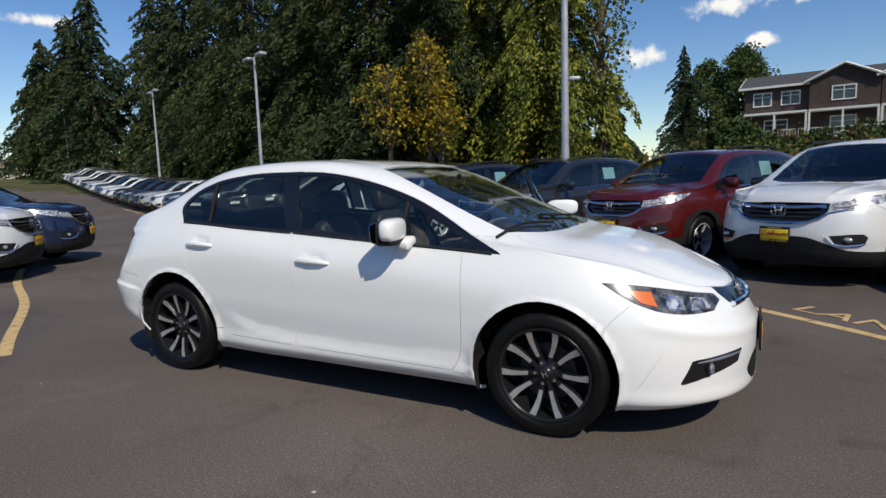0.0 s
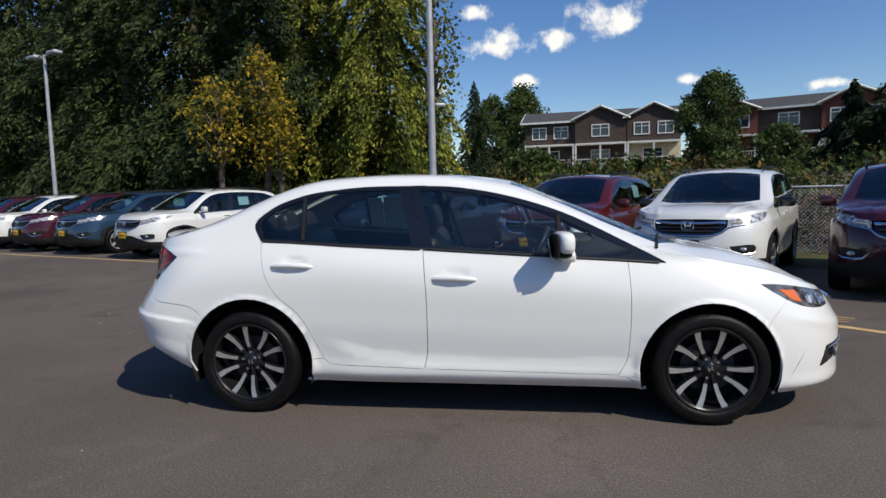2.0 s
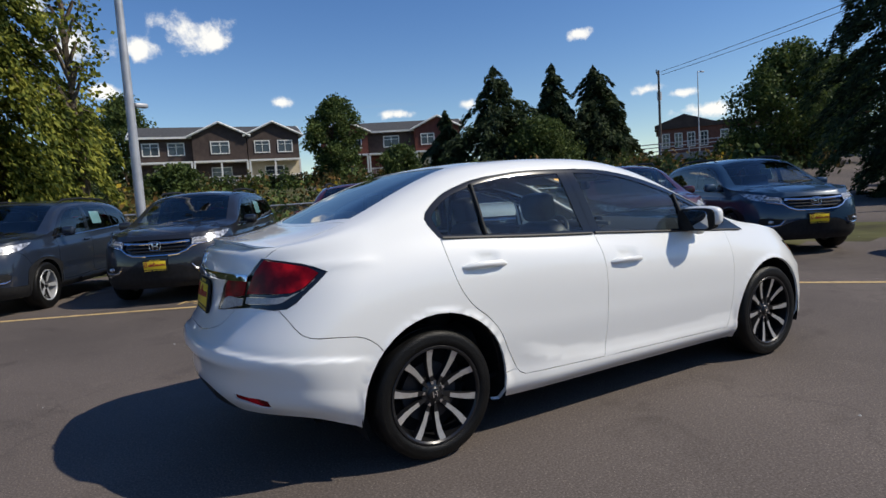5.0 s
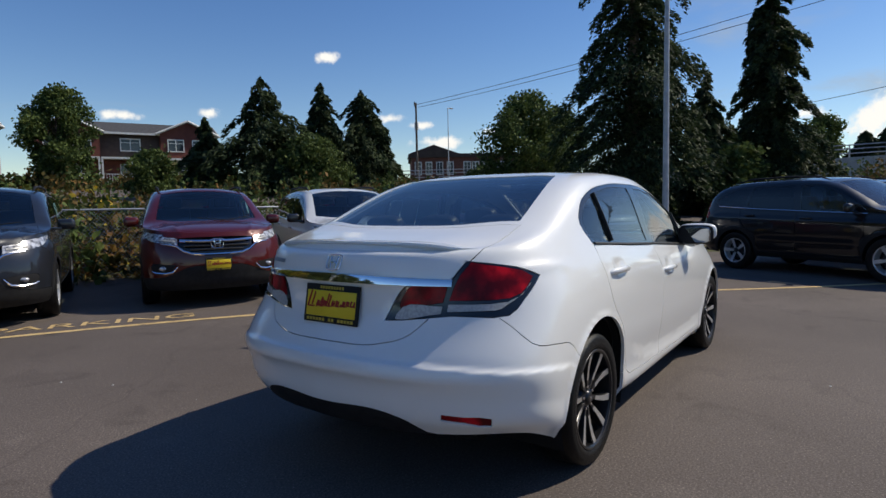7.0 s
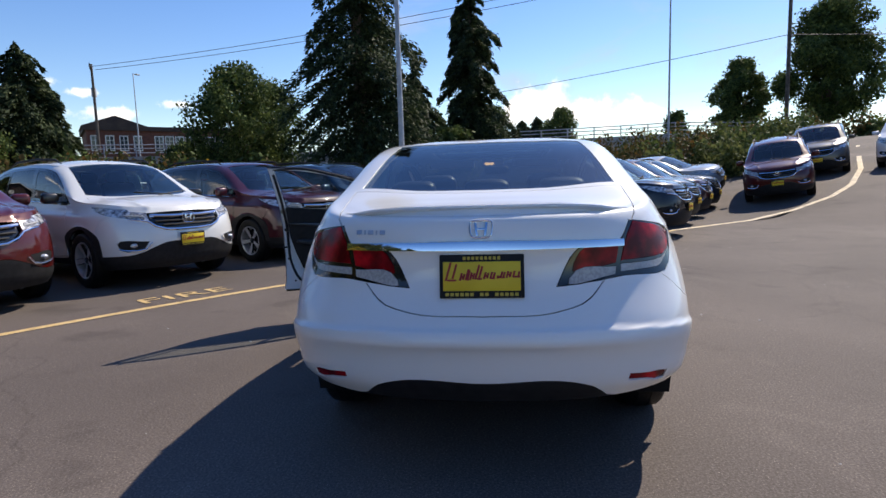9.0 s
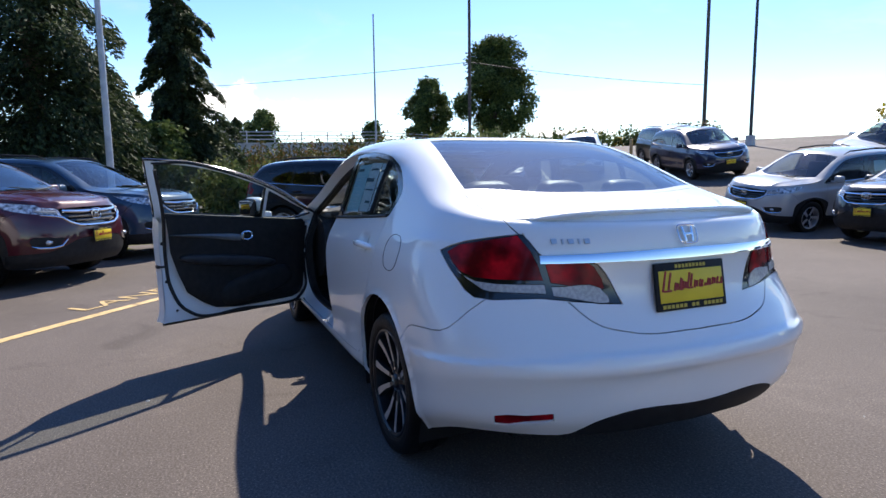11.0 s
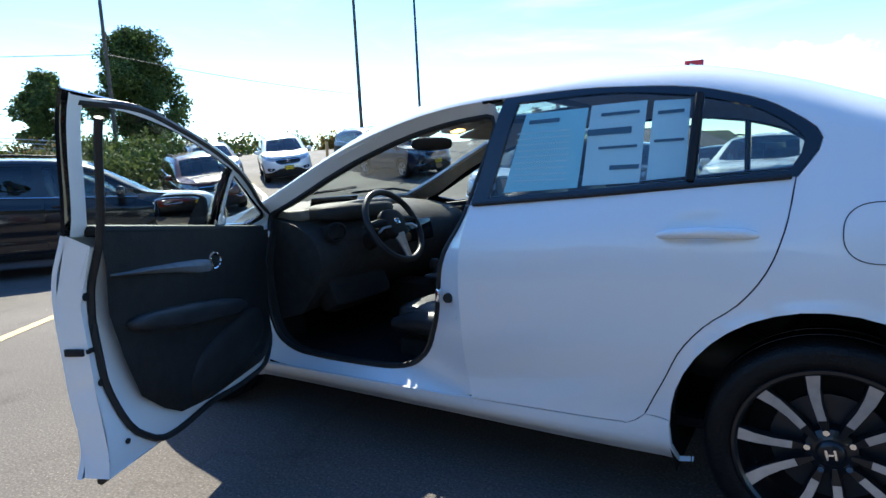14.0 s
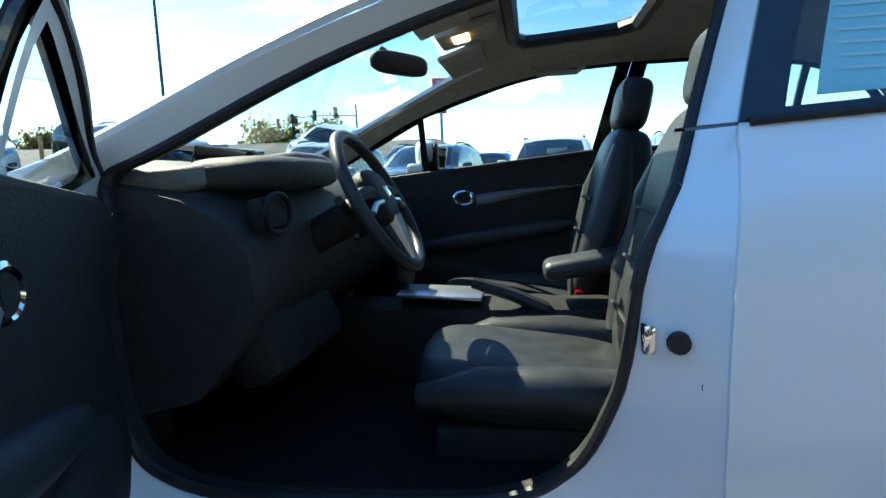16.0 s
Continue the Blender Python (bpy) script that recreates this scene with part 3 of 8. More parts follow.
def glass(name, tint=(0.75, 0.82, 0.8), gloss=0.075):
    """Thin car glass: tinted see-through with mirror gloss by angle."""
    m = bpy.data.materials.new(name)
    m.use_nodes = True
    n, l = m.node_tree.nodes, m.node_tree.links
    n.clear()
    out = n.new("ShaderNodeOutputMaterial")
    tr = n.new("ShaderNodeBsdfTransparent"); tr.inputs[0].default_value = (*tint, 1)
    gl = n.new("ShaderNodeBsdfGlossy"); gl.inputs["Roughness"].default_value = 0.0
    lw = n.new("ShaderNodeLayerWeight"); lw.inputs[0].default_value = 0.5
    pw = n.new("ShaderNodeMath"); pw.operation = "POWER"; pw.inputs[1].default_value = 3.6
    fr = n.new("ShaderNodeMath"); fr.operation = "MULTIPLY_ADD"; fr.inputs[1].default_value, fr.inputs[2].default_value = 0.85, gloss
    l.new(lw.outputs["Facing"], pw.inputs[0]); l.new(pw.outputs[0], fr.inputs[0])
    mx = n.new("ShaderNodeMixShader")
    l.new(fr.outputs[0], mx.inputs[0]); l.new(tr.outputs[0], mx.inputs[1]); l.new(gl.outputs[0], mx.inputs[2])
    l.new(mx.outputs[0], out.inputs[0])
    return m


M_WHITE = paint("pearl_white_paint", (0.82, 0.82, 0.80))
M_COLOR = object_paint()
M_GLASS = glass("clear_car_glass", (0.78, 0.86, 0.84))
M_WINDSHIELD = glass("windshield_glass", (0.72, 0.82, 0.82), 0.13)
M_TINT = glass("tinted_car_glass", (0.60, 0.68, 0.67))
M_BACKGLASS = glass("reflecting_rear_glass", (0.32, 0.39, 0.40), 0.16)
M_DARKGLASS = glass("dark_privacy_glass", (0.10, 0.11, 0.115))
M_TRIM = vary(material("black_trim", rough=0.58, spec=0.22), [(0.3, (0.012, 0.012, 0.013)), (0.7, (0.02, 0.02, 0.021))], 20, 4)
M_GLOSSBLACK = material("gloss_black", (0.008, 0.008, 0.009), 0.12, coat=0.6)
M_CHROME = material("chrome", (0.85, 0.86, 0.88), 0.06, 1.0)
M_MIRROR = material("tinted_mirror", (0.30, 0.32, 0.35), 0.03, 1.0)
M_RUBBER = vary(material("tyre_rubber", rough=0.45, spec=0.25), [(0.3, (0.004, 0.004, 0.004)), (0.7, (0.009, 0.0088, 0.0085))], 14, 6, bump=0.3, bump_scale=120)
M_ALLOY = vary(material("machined_alloy", rough=0.33, metal=0.75), [(0.3, (0.56, 0.55, 0.53)), (0.7, (0.68, 0.67, 0.65))], 40, 4)
M_ALLOYDARK = material("black_alloy", (0.018, 0.018, 0.02), 0.3, 0.4, coat=0.3)
M_SILVERALLOY = vary(material("silver_alloy", rough=0.38, metal=0.5), [(0.3, (0.5, 0.51, 0.53)), (0.7, (0.62, 0.63, 0.65))], 30, 4)
M_REDLENS = vary(material("red_lens", rough=0.2, spec=0.15, coat=0.12), [(0.38, (0.10, 0.001, 0.004)), (0.54, (0.27, 0.003, 0.008)), (0.66, (0.55, 0.006, 0.014))], 11, 3)
M_DARKREDLENS = material("dark_red_lens", (0.22, 0.004, 0.010), 0.3, spec=0.25, coat=0.1)
M_CLEARLENS = vary(material("clear_lens", rough=0.12, coat=0.6), [(0.35, (0.10, 0.10, 0.11)), (0.65, (0.42, 0.42, 0.43))], 45, 3)
M_BACKLENS = vary(material("silver_lens", rough=0.22, coat=0.2), [(0.40, (0.36, 0.35, 0.34)), (0.60, (0.48, 0.47, 0.45))], 90, 2)
M_LAMPDARK = vary(material("dark_lamp_housing", rough=0.14, coat=0.8), [(0.40, (0.02, 0.02, 0.022)), (0.66, (0.16, 0.16, 0.165))], 16, 3)
M_AMBER = material("amber_lens", (0.75, 0.16, 0.02), 0.15, coat=1.0)
M_STRIPDARK = material("dark_grey_plastic", (0.08, 0.08, 0.085), 0.4)
M_REFLECTOR = vary(material("lamp_reflector", rough=0.2, metal=0.45, coat=0.6), [(0.36, (0.10, 0.10, 0.105)), (0.50, (0.42, 0.42, 0.43)), (0.62, (0.80, 0.80, 0.80))], 20, 2)
M_UNDER = material("underbody_black", (0.012, 0.012, 0.012), 0.9, spec=0.2)
M_PLATE = vary(material("yellow_plate", rough=0.45), [(0.3, (0.72, 0.50, 0.02)), (0.7, (0.80, 0.58, 0.03))], 8, 4)
M_PLATERED = material("plate_red_print", (0.35, 0.02, 0.02), 0.5)
M_PLATEYELLOW = material("frame_yellow_print", (0.55, 0.40, 0.05), 0.5)

# ---- wheels; the axle is the y axis, the outer face looks to +y ----
def wheel_parts(parent, R, rim_r, width, spokes, style, hub_mat, face_mat, pocket_mat, n=56):
    """A tyre with sidewall, a rim with barrel, spokes, hub cap, lug nuts and a brake disc as parts of one wheel."""
    w = width / 2
    bm = bmesh.new()
    prof = [(rim_r - 0.012, -w * 0.8), (rim_r + 0.02, -w * 0.98), (R - 0.03, -w), (R - 0.006, -w * 0.8), (R, -w * 0.35), (R - 0.004, -w * 0.34), (R - 0.004, -w * 0.27), (R, -w * 0.26), (R, w * 0.26), (R - 0.004, w * 0.27), (R - 0.004, w * 0.34), (R, w * 0.35),
            (R - 0.006, w * 0.8), (R - 0.02, w * 0.97), (R - 0.035, w * 1.0), (R - 0.045, w * 0.995), (rim_r + 0.03, w * 1.01), (rim_r + 0.014, w * 0.98), (rim_r + 0.004, w * 0.90), (rim_r - 0.012, w * 0.8)]
    lathe(bm, prof, n)
    tyre_bm = clean(bm)
    bm = bmesh.new()
    prof = [(rim_r + 0.004, w * 0.86), (rim_r + 0.002, w * 0.93), (rim_r - 0.006, w * 0.93), (rim_r - 0.014, w * 0.86), (rim_r - 0.018, w * 0.5), (rim_r - 0.03, -w * 0.2), (rim_r - 0.02, -w * 0.9), (rim_r, -w * 0.9)]
    lathe(bm, prof, n)
    rim = part("wheel", clean(bm), hub_mat, parent)
    part("tyre", tyre_bm, M_RUBBER, rim, angle=60)
    bm = bmesh.new()
    lathe(bm, [(rim_r + 0.003, w * 0.925), (rim_r + 0.001, w * 0.945), (rim_r - 0.007, w * 0.945), (rim_r - 0.010, w * 0.92)], n)
    part("rim_lip", clean(bm), hub_mat, rim)
    # disc behind the spokes
    bm = bmesh.new()
    lathe(bm, [(0.02, w * 0.15), (rim_r * 0.62, w * 0.15), (rim_r * 0.62, w * 0.02), (0.02, w * 0.02)], 32)
    part("brake_disc", clean(bm), M_DARKMETAL, rim)
    bm = bmesh.new()
    lathe(bm, [(0.001, -w * 0.1), (rim_r - 0.03, -w * 0.1)], 32)
    part("wheel_back", clean(bm), M_UNDER, rim)
    for k in range(spokes):
        a = 2 * math.pi * k / spokes + (math.pi / 2 if style == "ten" else 0.1)
        bm = bmesh.new()
        half = {"ten": (0.006, 0.0155, 0.0195), "five": (0.03, 0.022, 0.038)}[style]
        bend = 0.05 if style == "ten" else 0.0
        sec = []
        for i, t in enumerate((0.0, 0.25, 0.5, 0.75, 1.0)):
            r = 0.045 + t * (rim_r - 0.014 - 0.045)
            hw = half[0] + (half[2] - half[0]) * t if t > 0.4 else half[0] + (half[1] - half[0]) * t / 0.4
            yy = w * (0.60 + 0.25 * t ** 1.5)
            aa = a + bend * math.sin(math.pi * t) * (1 if k % 2 else -1)
            c, s = math.cos(aa), math.sin(aa)
            ring = []
            for u, dy in ((-hw * 1.15, -0.028), (-hw, -0.003), (-hw * 0.86, 0.0), (hw * 0.86, 0.0), (hw, -0.003), (hw * 1.15, -0.028)):
                ring.append(bm.verts.new((r * c - u * s, yy + dy, r * s + u * c)))
            sec.append(ring)
        for j, (r0, r1) in enumerate(zip(sec, sec[1:])):
            for i in range(5):
                f = bm.faces.new((r0[i], r0[i + 1], r1[i + 1], r1[i]))
                f.material_index = 0 if i == 2 and (j or style != "ten") else 1
        bm.faces.new(sec[0]); bm.faces.new(sec[-1][::-1])
        bmesh.ops.recalc_face_normals(bm, faces=bm.faces)
        part("spoke", bm, [face_mat, pocket_mat], rim, angle=25)
    bm = bmesh.new()
    lathe(bm, [(0.001, w * 0.72), (0.024, w * 0.715), (0.031, w * 0.68), (0.036, w * 0.6), (0.05, w * 0.56), (0.062, w * 0.50), (0.07, w * 0.3)], 28)
    hub = part("hub", clean(bm), pocket_mat, rim)
    bm = bmesh.new()
    add_box(bm, (0.006, 0.004, 0.028), (-0.010, w * 0.725, 0)); add_box(bm, (0.006, 0.004, 0.028), (0.010, w * 0.725, 0)); add_box(bm, (0.018, 0.004, 0.005), (0, w * 0.725, 0))
    part("cap_emblem", bm, M_CHROME, rim)
    for k in range(5):
        a = 2 * math.pi * k / 5 + 0.3
        bm = bmesh.new()
        add_cyl(bm, (0.055 * math.cos(a), w * 0.42, 0.055 * math.sin(a)), (0.055 * math.cos(a), w * 0.62, 0.055 * math.sin(a)), 0.0095, 0.008, 8)
        part("lug_nut", bm, M_CHROME, rim)
    return rim


def add_wheels(car, places, make):
    """One wheel per place (x, y, z, turn), as parts of the car; those of the right side face -y."""
    first = None
    for x, y, z, turn in places:
        m = Matrix.Translation((x, y, z)) @ pose(0, 0, 0, 0, 0, 0 if y > 0 else 180) @ pose(0, 0, 0, 0, turn, 0)
        if first is None:
            first = make(car)
            first.matrix_basis = m
        else:
            copy_thing(first, m)

# ---- plates and emblems ----
def plate_parts(car, x, z, facing, lean=0.0):
    """A dealer's yellow plate in a dark frame; its script is a slanted band of plain strokes, its frame print plain bars."""
    f = 1 if facing == "front" else -1
    bm = bmesh.new()
    add_box(bm, (0.012, 0.325, 0.168), (0, 0, 0), bevel=0.004)
    pl = part("number_plate", bm, M_TRIM, car, "yellow dealer plate in a black frame")
    pl.matrix_basis = Matrix.Translation((x, 0, z)) @ pose(0, 0, 0, 0, lean, 0)
    bm = bmesh.new()
    add_box(bm, (0.006, 0.297, 0.112), (f * 0.005, 0, 0), bevel=0.002)
    part("plate_face", bm, M_PLATE, pl)
    bm = bmesh.new()
    widths = (0.044, 0.020, 0.010, 0.020, 0.024, 0.020, 0.020, 0.010, 0.018, 0.020, 0.034)
    heights = (0.074, 0.030, 0.044, 0.030, 0.058, 0.028, 0.028, 0.012, 0.026, 0.026, 0.026)
    y = -0.128
    for k, (w, h) in enumerate(zip(widths, heights)):
        base = -0.018 + 0.0012 * k
        for off in (0.0, w * 0.55):
            add_box(bm, (0.004, 0.0075, h if off == 0 else h * 0.8), (f * 0.0085, f * (y + off), base + h / 2), (f * -16, 0, 0))
        add_box(bm, (0.004, w * 0.8, 0.007), (f * 0.0085, f * (y + w * 0.3), base + (h * 0.5 if k % 2 else 0.003)))
        y += w + 0.0045
    part("plate_print", bm, M_PLATERED, pl)
    for zz, n, w in ((-0.0695, 15, 0.0135), (0.0695, 9, 0.011)):
        bm = bmesh.new()
        for k in range(n):
            if n == 9 or k not in (5, 8):
                add_box(bm, (0.004, w, 0.0125), (f * 0.0055, (k - (n - 1) / 2) * (w + 0.0055), zz))
        part("frame_print", bm, M_PLATEYELLOW, pl)
    return pl


def emblem(car, x, y, z, size, facing="front", lean=0.0):
    """A chrome emblem: a rounded square with an upright bar figure."""
    f = 1 if facing == "front" else -1
    bm = bmesh.new()
    w, h = size, size * 0.82
    k = 28
    loop = []
    for i in range(k):
        a = 2 * math.pi * i / k
        c, s = math.cos(a), math.sin(a)
        px = abs(c) ** 0.45 * (1 if c > 0 else -1) * w / 2 * (1 + 0.12 * s)
        loop.append(Vector((0, px, abs(s) ** 0.45 * (1 if s > 0 else -1) * h / 2)))
    loop.append(loop[0])
    add_tube(bm, loop, size * 0.035, 6, caps=False)
    for s in (-1, 1):
        add_box(bm, (0.008, size * 0.12, size * 0.66), (0, s * size * 0.22, 0), (-7 * s, 0, 0), bevel=0.002)
    add_box(bm, (0.008, size * 0.4, size * 0.11), (0, 0, 0.0), bevel=0.002)
    ob = part("emblem", bm, M_CHROME, car, "chrome emblem")
    ob.matrix_basis = Matrix.Translation((x, y, z)) @ pose(0, 0, 0, 0, lean, 0)
    return ob

# ---- the white sedan: front to +x, its left side to +y, centre between the axles at the origin ----
XZ = [-2.28, -1.9, -1.7, -0.9, 0.0, 0.95, 1.7, 2.25]


def sedan_surface():
    rails = [
        dict(x=(-2.235, 2.225), z=(XZ, [0.345, 0.325, 0.245, 0.198, 0.193, 0.188, 0.175, 0.19]), y=(XZ, [0.76, 0.80, 0.80, 0.79, 0.79, 0.79, 0.81, 0.82])),
        dict(x=(-2.27, 2.255), z=(XZ, [0.41, 0.375, 0.31, 0.250, 0.245, 0.238, 0.215, 0.20]), y=(XZ, [0.81, 0.84, 0.845, 0.835, 0.835, 0.835, 0.84, 0.84])),
        dict(x=(-2.285, 2.26), z=(XZ, [0.52, 0.48, 0.44, 0.365, 0.345, 0.33, 0.30, 0.285]), y=(XZ, [0.84, 0.858, 0.862, 0.845, 0.845, 0.85, 0.855, 0.85])),
        dict(x=(-2.303, 2.265), z=(XZ, [0.615, 0.64, 0.655, 0.60, 0.57, 0.55, 0.52, 0.47]), y=(XZ, [0.85, 0.868, 0.876, 0.873, 0.872, 0.874, 0.87, 0.86])),
        dict(x=(-2.20, 2.22), z=(XZ, [0.79, 0.85, 0.88, 0.895, 0.835, 0.77, 0.68, 0.59]), y=(XZ, [0.835, 0.84, 0.85, 0.868, 0.868, 0.866, 0.85, 0.83])),
        dict(x=(-2.185, 2.17), z=([-2.2, -1.8, -1.25, -0.3, 0.4, 1.08, 1.5, 1.9, 2.2], [0.975, 1.015, 1.06, 1.0, 0.952, 0.905, 0.84, 0.745, 0.66]), y=([-2.2, -1.8, -1.25, -0.3, 0.4, 1.08, 1.5, 1.9, 2.2], [0.80, 0.79, 0.80, 0.805, 0.81, 0.808, 0.79, 0.77, 0.75])),
        dict(x=(-2.125, 2.13), z=([-2.13, -1.9, -1.6, -1.35, -1.19, -1.0, -0.74, -0.38, -0.08, 0.15, 0.41, 0.54, 0.9, 1.1, 1.3, 1.7, 2.0, 2.15], [1.065, 1.085, 1.165, 1.265, 1.325, 1.374, 1.400, 1.405, 1.390, 1.346, 1.266, 1.212, 1.045, 0.965, 0.925, 0.845, 0.715, 0.685]),
             y=([-2.13, -1.9, -1.6, -1.2, -0.4, 0.15, 0.54, 0.9, 1.1, 1.5, 2.15], [0.66, 0.66, 0.65, 0.635, 0.64, 0.645, 0.665, 0.71, 0.735, 0.69, 0.62])),
    ]
    centre_x = [-2.12, -1.9, -1.74, -1.6, -1.4, -1.2, -1.02, -0.7, -0.3, 0.05, 0.27, 0.54, 0.9, 1.2, 1.32, 1.5, 1.77, 2.0, 2.15]
    centre_z = [1.085, 1.112, 1.143, 1.203, 1.288, 1.363, 1.417, 1.444, 1.446, 1.425, 1.388, 1.282, 1.134, 1.008, 0.972, 0.945, 0.868, 0.758, 0.70]
    base = rails[6]
    for up, across, nose in ((0.72, 0.72, 2.125), (0.93, 0.40, 2.12), (1.0, 0.0, 2.118)):
        xs = np.array(centre_x)
        zs = spline(*base["z"], xs) * (1 - up) + np.array(centre_z) * up
        rails.append(dict(x=(-2.12, nose), z=(centre_x, list(zs)), y=(base["y"][0], [v * across for v in base["y"][1]])))
    vs = [0, 0.06, 0.16, 0.42, 0.67, 0.84, 1.24, 1.46, 1.70, 1.96]
    return Surface(rails, vs, [0.49, 0.49, 0.49, 0.51, 0.54, 0.58, 0.5, 0.4, 0.35, 0.3], [0.78, 0.78, 0.80, 0.86, 0.88, 0.82, 0.75, 0.65, 0.5, 0.5], 2.35)


def circle(cx, cz, r, n=40):
    return [(cx + r * math.cos(2 * math.pi * k / n), cz + r * math.sin(2 * math.pi * k / n)) for k in range(n)]


def sedan_outlines(sf):
    L, H = sf.length, sf.vs[-1]

    def side(pts, step=0.03):
        return sf.find(round_poly(pts, step), "side")

    def line(pts, view, step=0.035):
        """An open smooth line in one view."""
        p = [tuple(q[:2]) for q in pts]
        d = [0.0]
        for a, b in zip(p, p[1:]):
            d.append(d[-1] + math.dist(a, b))
        t = np.linspace(0, d[-1], max(2, int(d[-1] / step)))
        return sf.find(list(zip(spline(d, [q[0] for q in p], t), spline(d, [q[1] for q in p], t))), view)

    out = [("body_side", [(0, 0), (L, 0), (L, H), (0, H)])]
    out.append(("sill", side([(-0.98, 0.34, 1), (-0.80, 0.35), (-0.2, 0.34), (0.84, 0.33), (0.99, 0.285, 1), (0.99, 0.12, 1), (-0.98, 0.12, 1)])))
    out.append(("front_fender", line([(0.80, 1.0), (0.80, 0.28)], "side") + line([(0.97, 0.26), (1.75, 0.26)], "side") + line([(1.9, 0.5), (2.05, 0.66)], "side")
                + [(4.2, 1.2), (4.0, 1.3)] + line([(1.6, 0.58), (1.3, 0.62), (1.13, 0.655)], "top") + line([(1.02, 0.985), (0.93, 0.985)], "side")))
    nose = line([(1.60, 0.17), (1.60, 0.50), (1.64, 0.59), (1.70, 0.65), (1.80, 0.72), (1.95, 0.70)], "side")
    out.append(("front_bumper", nose + [(4.3, 1.0), (L, 1.15), (L, 0), (nose[0][0], 0)]))
    hood = line([(1.285, 0.0), (1.275, 0.3), (1.235, 0.5), (1.13, 0.665)], "top") + line([(1.13, 0.665), (1.3, 0.69), (1.6, 0.655), (1.82, 0.575)], "top")
    hood[0] = (hood[0][0], H)
    out.append(("hood", hood + [(4.22, 1.06), (4.30, 1.08), (4.38, 1.09), (4.45, 1.10), (L, 1.10), (L, H)]))
    out.append(("windshield", line([(1.275, 0.0), (1.265, 0.3), (1.215, 0.5), (1.09, 0.645)], "top") + line([(1.09, 0.645), (0.75, 0.612), (0.45, 0.575), (0.24, 0.54)], "top") + line([(0.24, 0.54), (0.27, 0.3), (0.285, 0.0)], "top")))
    out.append(("roof", line([(0.285, 0.0), (0.26, 0.3), (0.22, 0.56)], "top") + line([(0.22, 0.56), (-0.3, 0.57), (-0.85, 0.56), (-1.0, 0.53)], "top") + line([(-1.0, 0.53), (-1.035, 0.3), (-1.045, 0.0)], "top")))
    out.append(("sunroof", line([(0.11, 0.0), (0.11, 0.30), (0.07, 0.38), (-0.25, 0.39), (-0.31, 0.33), (-0.32, 0.0)], "top")))
    out.append(("rear_window", line([(-1.055, 0.0), (-1.045, 0.3), (-1.01, 0.505)], "top") + line([(-1.01, 0.505), (-1.3, 0.555), (-1.61, 0.60)], "top") + line([(-1.61, 0.60), (-1.69, 0.35), (-1.715, 0.0)], "top")))
    tail = line([(-1.62, 0.2), (-1.64, 0.63), (-1.68, 0.657), (-1.8, 0.68), (-1.94, 0.705), (-2.0, 0.80), (-2.05, 0.86)], "side") + line([(0.56, 0.90), (0.3, 0.9), (0.0, 0.9)], "rear")
    out.append(("rear_bumper", tail + [(0, tail[-1][1]), (0, 0), (tail[0][0], 0)]))
    val = line([(0.0, 0.43), (0.36, 0.425), (0.42, 0.405), (0.465, 0.365), (0.50, 0.325)], "rear")
    out.append(("rear_valance", [(0, val[0][1])] + val + [(val[-1][0], 0), (0, 0)]))
    lid = line([(-1.745, 0.0), (-1.72, 0.35), (-1.645, 0.625)], "top") + line([(-1.645, 0.625), (-1.9, 0.625), (-1.99, 0.612)], "top") + line([(0.60, 1.03), (0.545, 0.93), (0.50, 0.84), (0.455, 0.78), (0.40, 0.73), (0.30, 0.70), (0.0, 0.685)], "rear")
    lid[0] = (lid[0][0], H)
    out.append(("trunk_lid", lid + [(0, lid[-1][1]), (0, H)]))
    bdoor = [(-0.255, 1.0), (-0.235, 0.80), (-0.23, 0.55), (-0.24, 0.36), (-0.255, 0.297)]
    out.append(("rear_door", line([(-0.15, 1.0), (-0.15, 0.297)], "side") + line([(-0.15, 0.294), (-0.80, 0.312)], "side") + line([(-0.80, 0.308), (-0.85, 0.335), (-0.885, 0.40), (-0.925, 0.48), (-0.965, 0.565), (-1.03, 0.645), (-1.115, 0.715), (-1.18, 0.805), (-1.22, 0.92), (-1.24, 1.06)], "side") + line([(-1.19, 1.15), (-0.15, 1.15)], "side")))
    out.append(("front_door", line(bdoor[::-1], "side") + line([(-0.3, 1.1), (0.6, 1.0), (0.9, 0.96)], "side") + line([(0.895, 0.93), (0.905, 0.73), (0.90, 0.5), (0.88, 0.35), (0.84, 0.283)], "side") + line([(0.84, 0.283), (-0.255, 0.297)], "side")))
    out.append(("rear_window_frame", line([(-0.25, 1.361), (-0.74, 1.352), (-1.03, 1.308), (-1.205, 1.236), (-1.295, 1.148), (-1.243, 1.052)], "side") + line([(-1.243, 1.052), (-0.74, 1.019), (-0.15, 0.988)], "side") + line([(-0.15, 0.99), (-0.25, 1.361)], "side")))
    top = [(1.10, 0.907), (0.9, 1.014), (0.54, 1.192), (0.15, 1.310), (-0.08, 1.348), (-0.345, 1.361)]
    out.append(("front_window_frame", line(top, "side") + line([(-0.345, 1.361), (-0.255, 0.995)], "side") + line([(-0.255, 0.995), (0.59, 0.937), (1.10, 0.902)], "side")))
    out.append(("front_quarter_glass", side([(0.535, 0.955, 1), (0.535, 1.155, 1), (0.93, 0.965, 1), (0.80, 0.938, 1)])))
    out.append(("front_door_glass", side([(0.505, 0.957, 1), (0.505, 1.178, 1), (0.15, 1.284), (-0.08, 1.325), (-0.285, 1.338, 1), (-0.195, 1.005, 1)])))
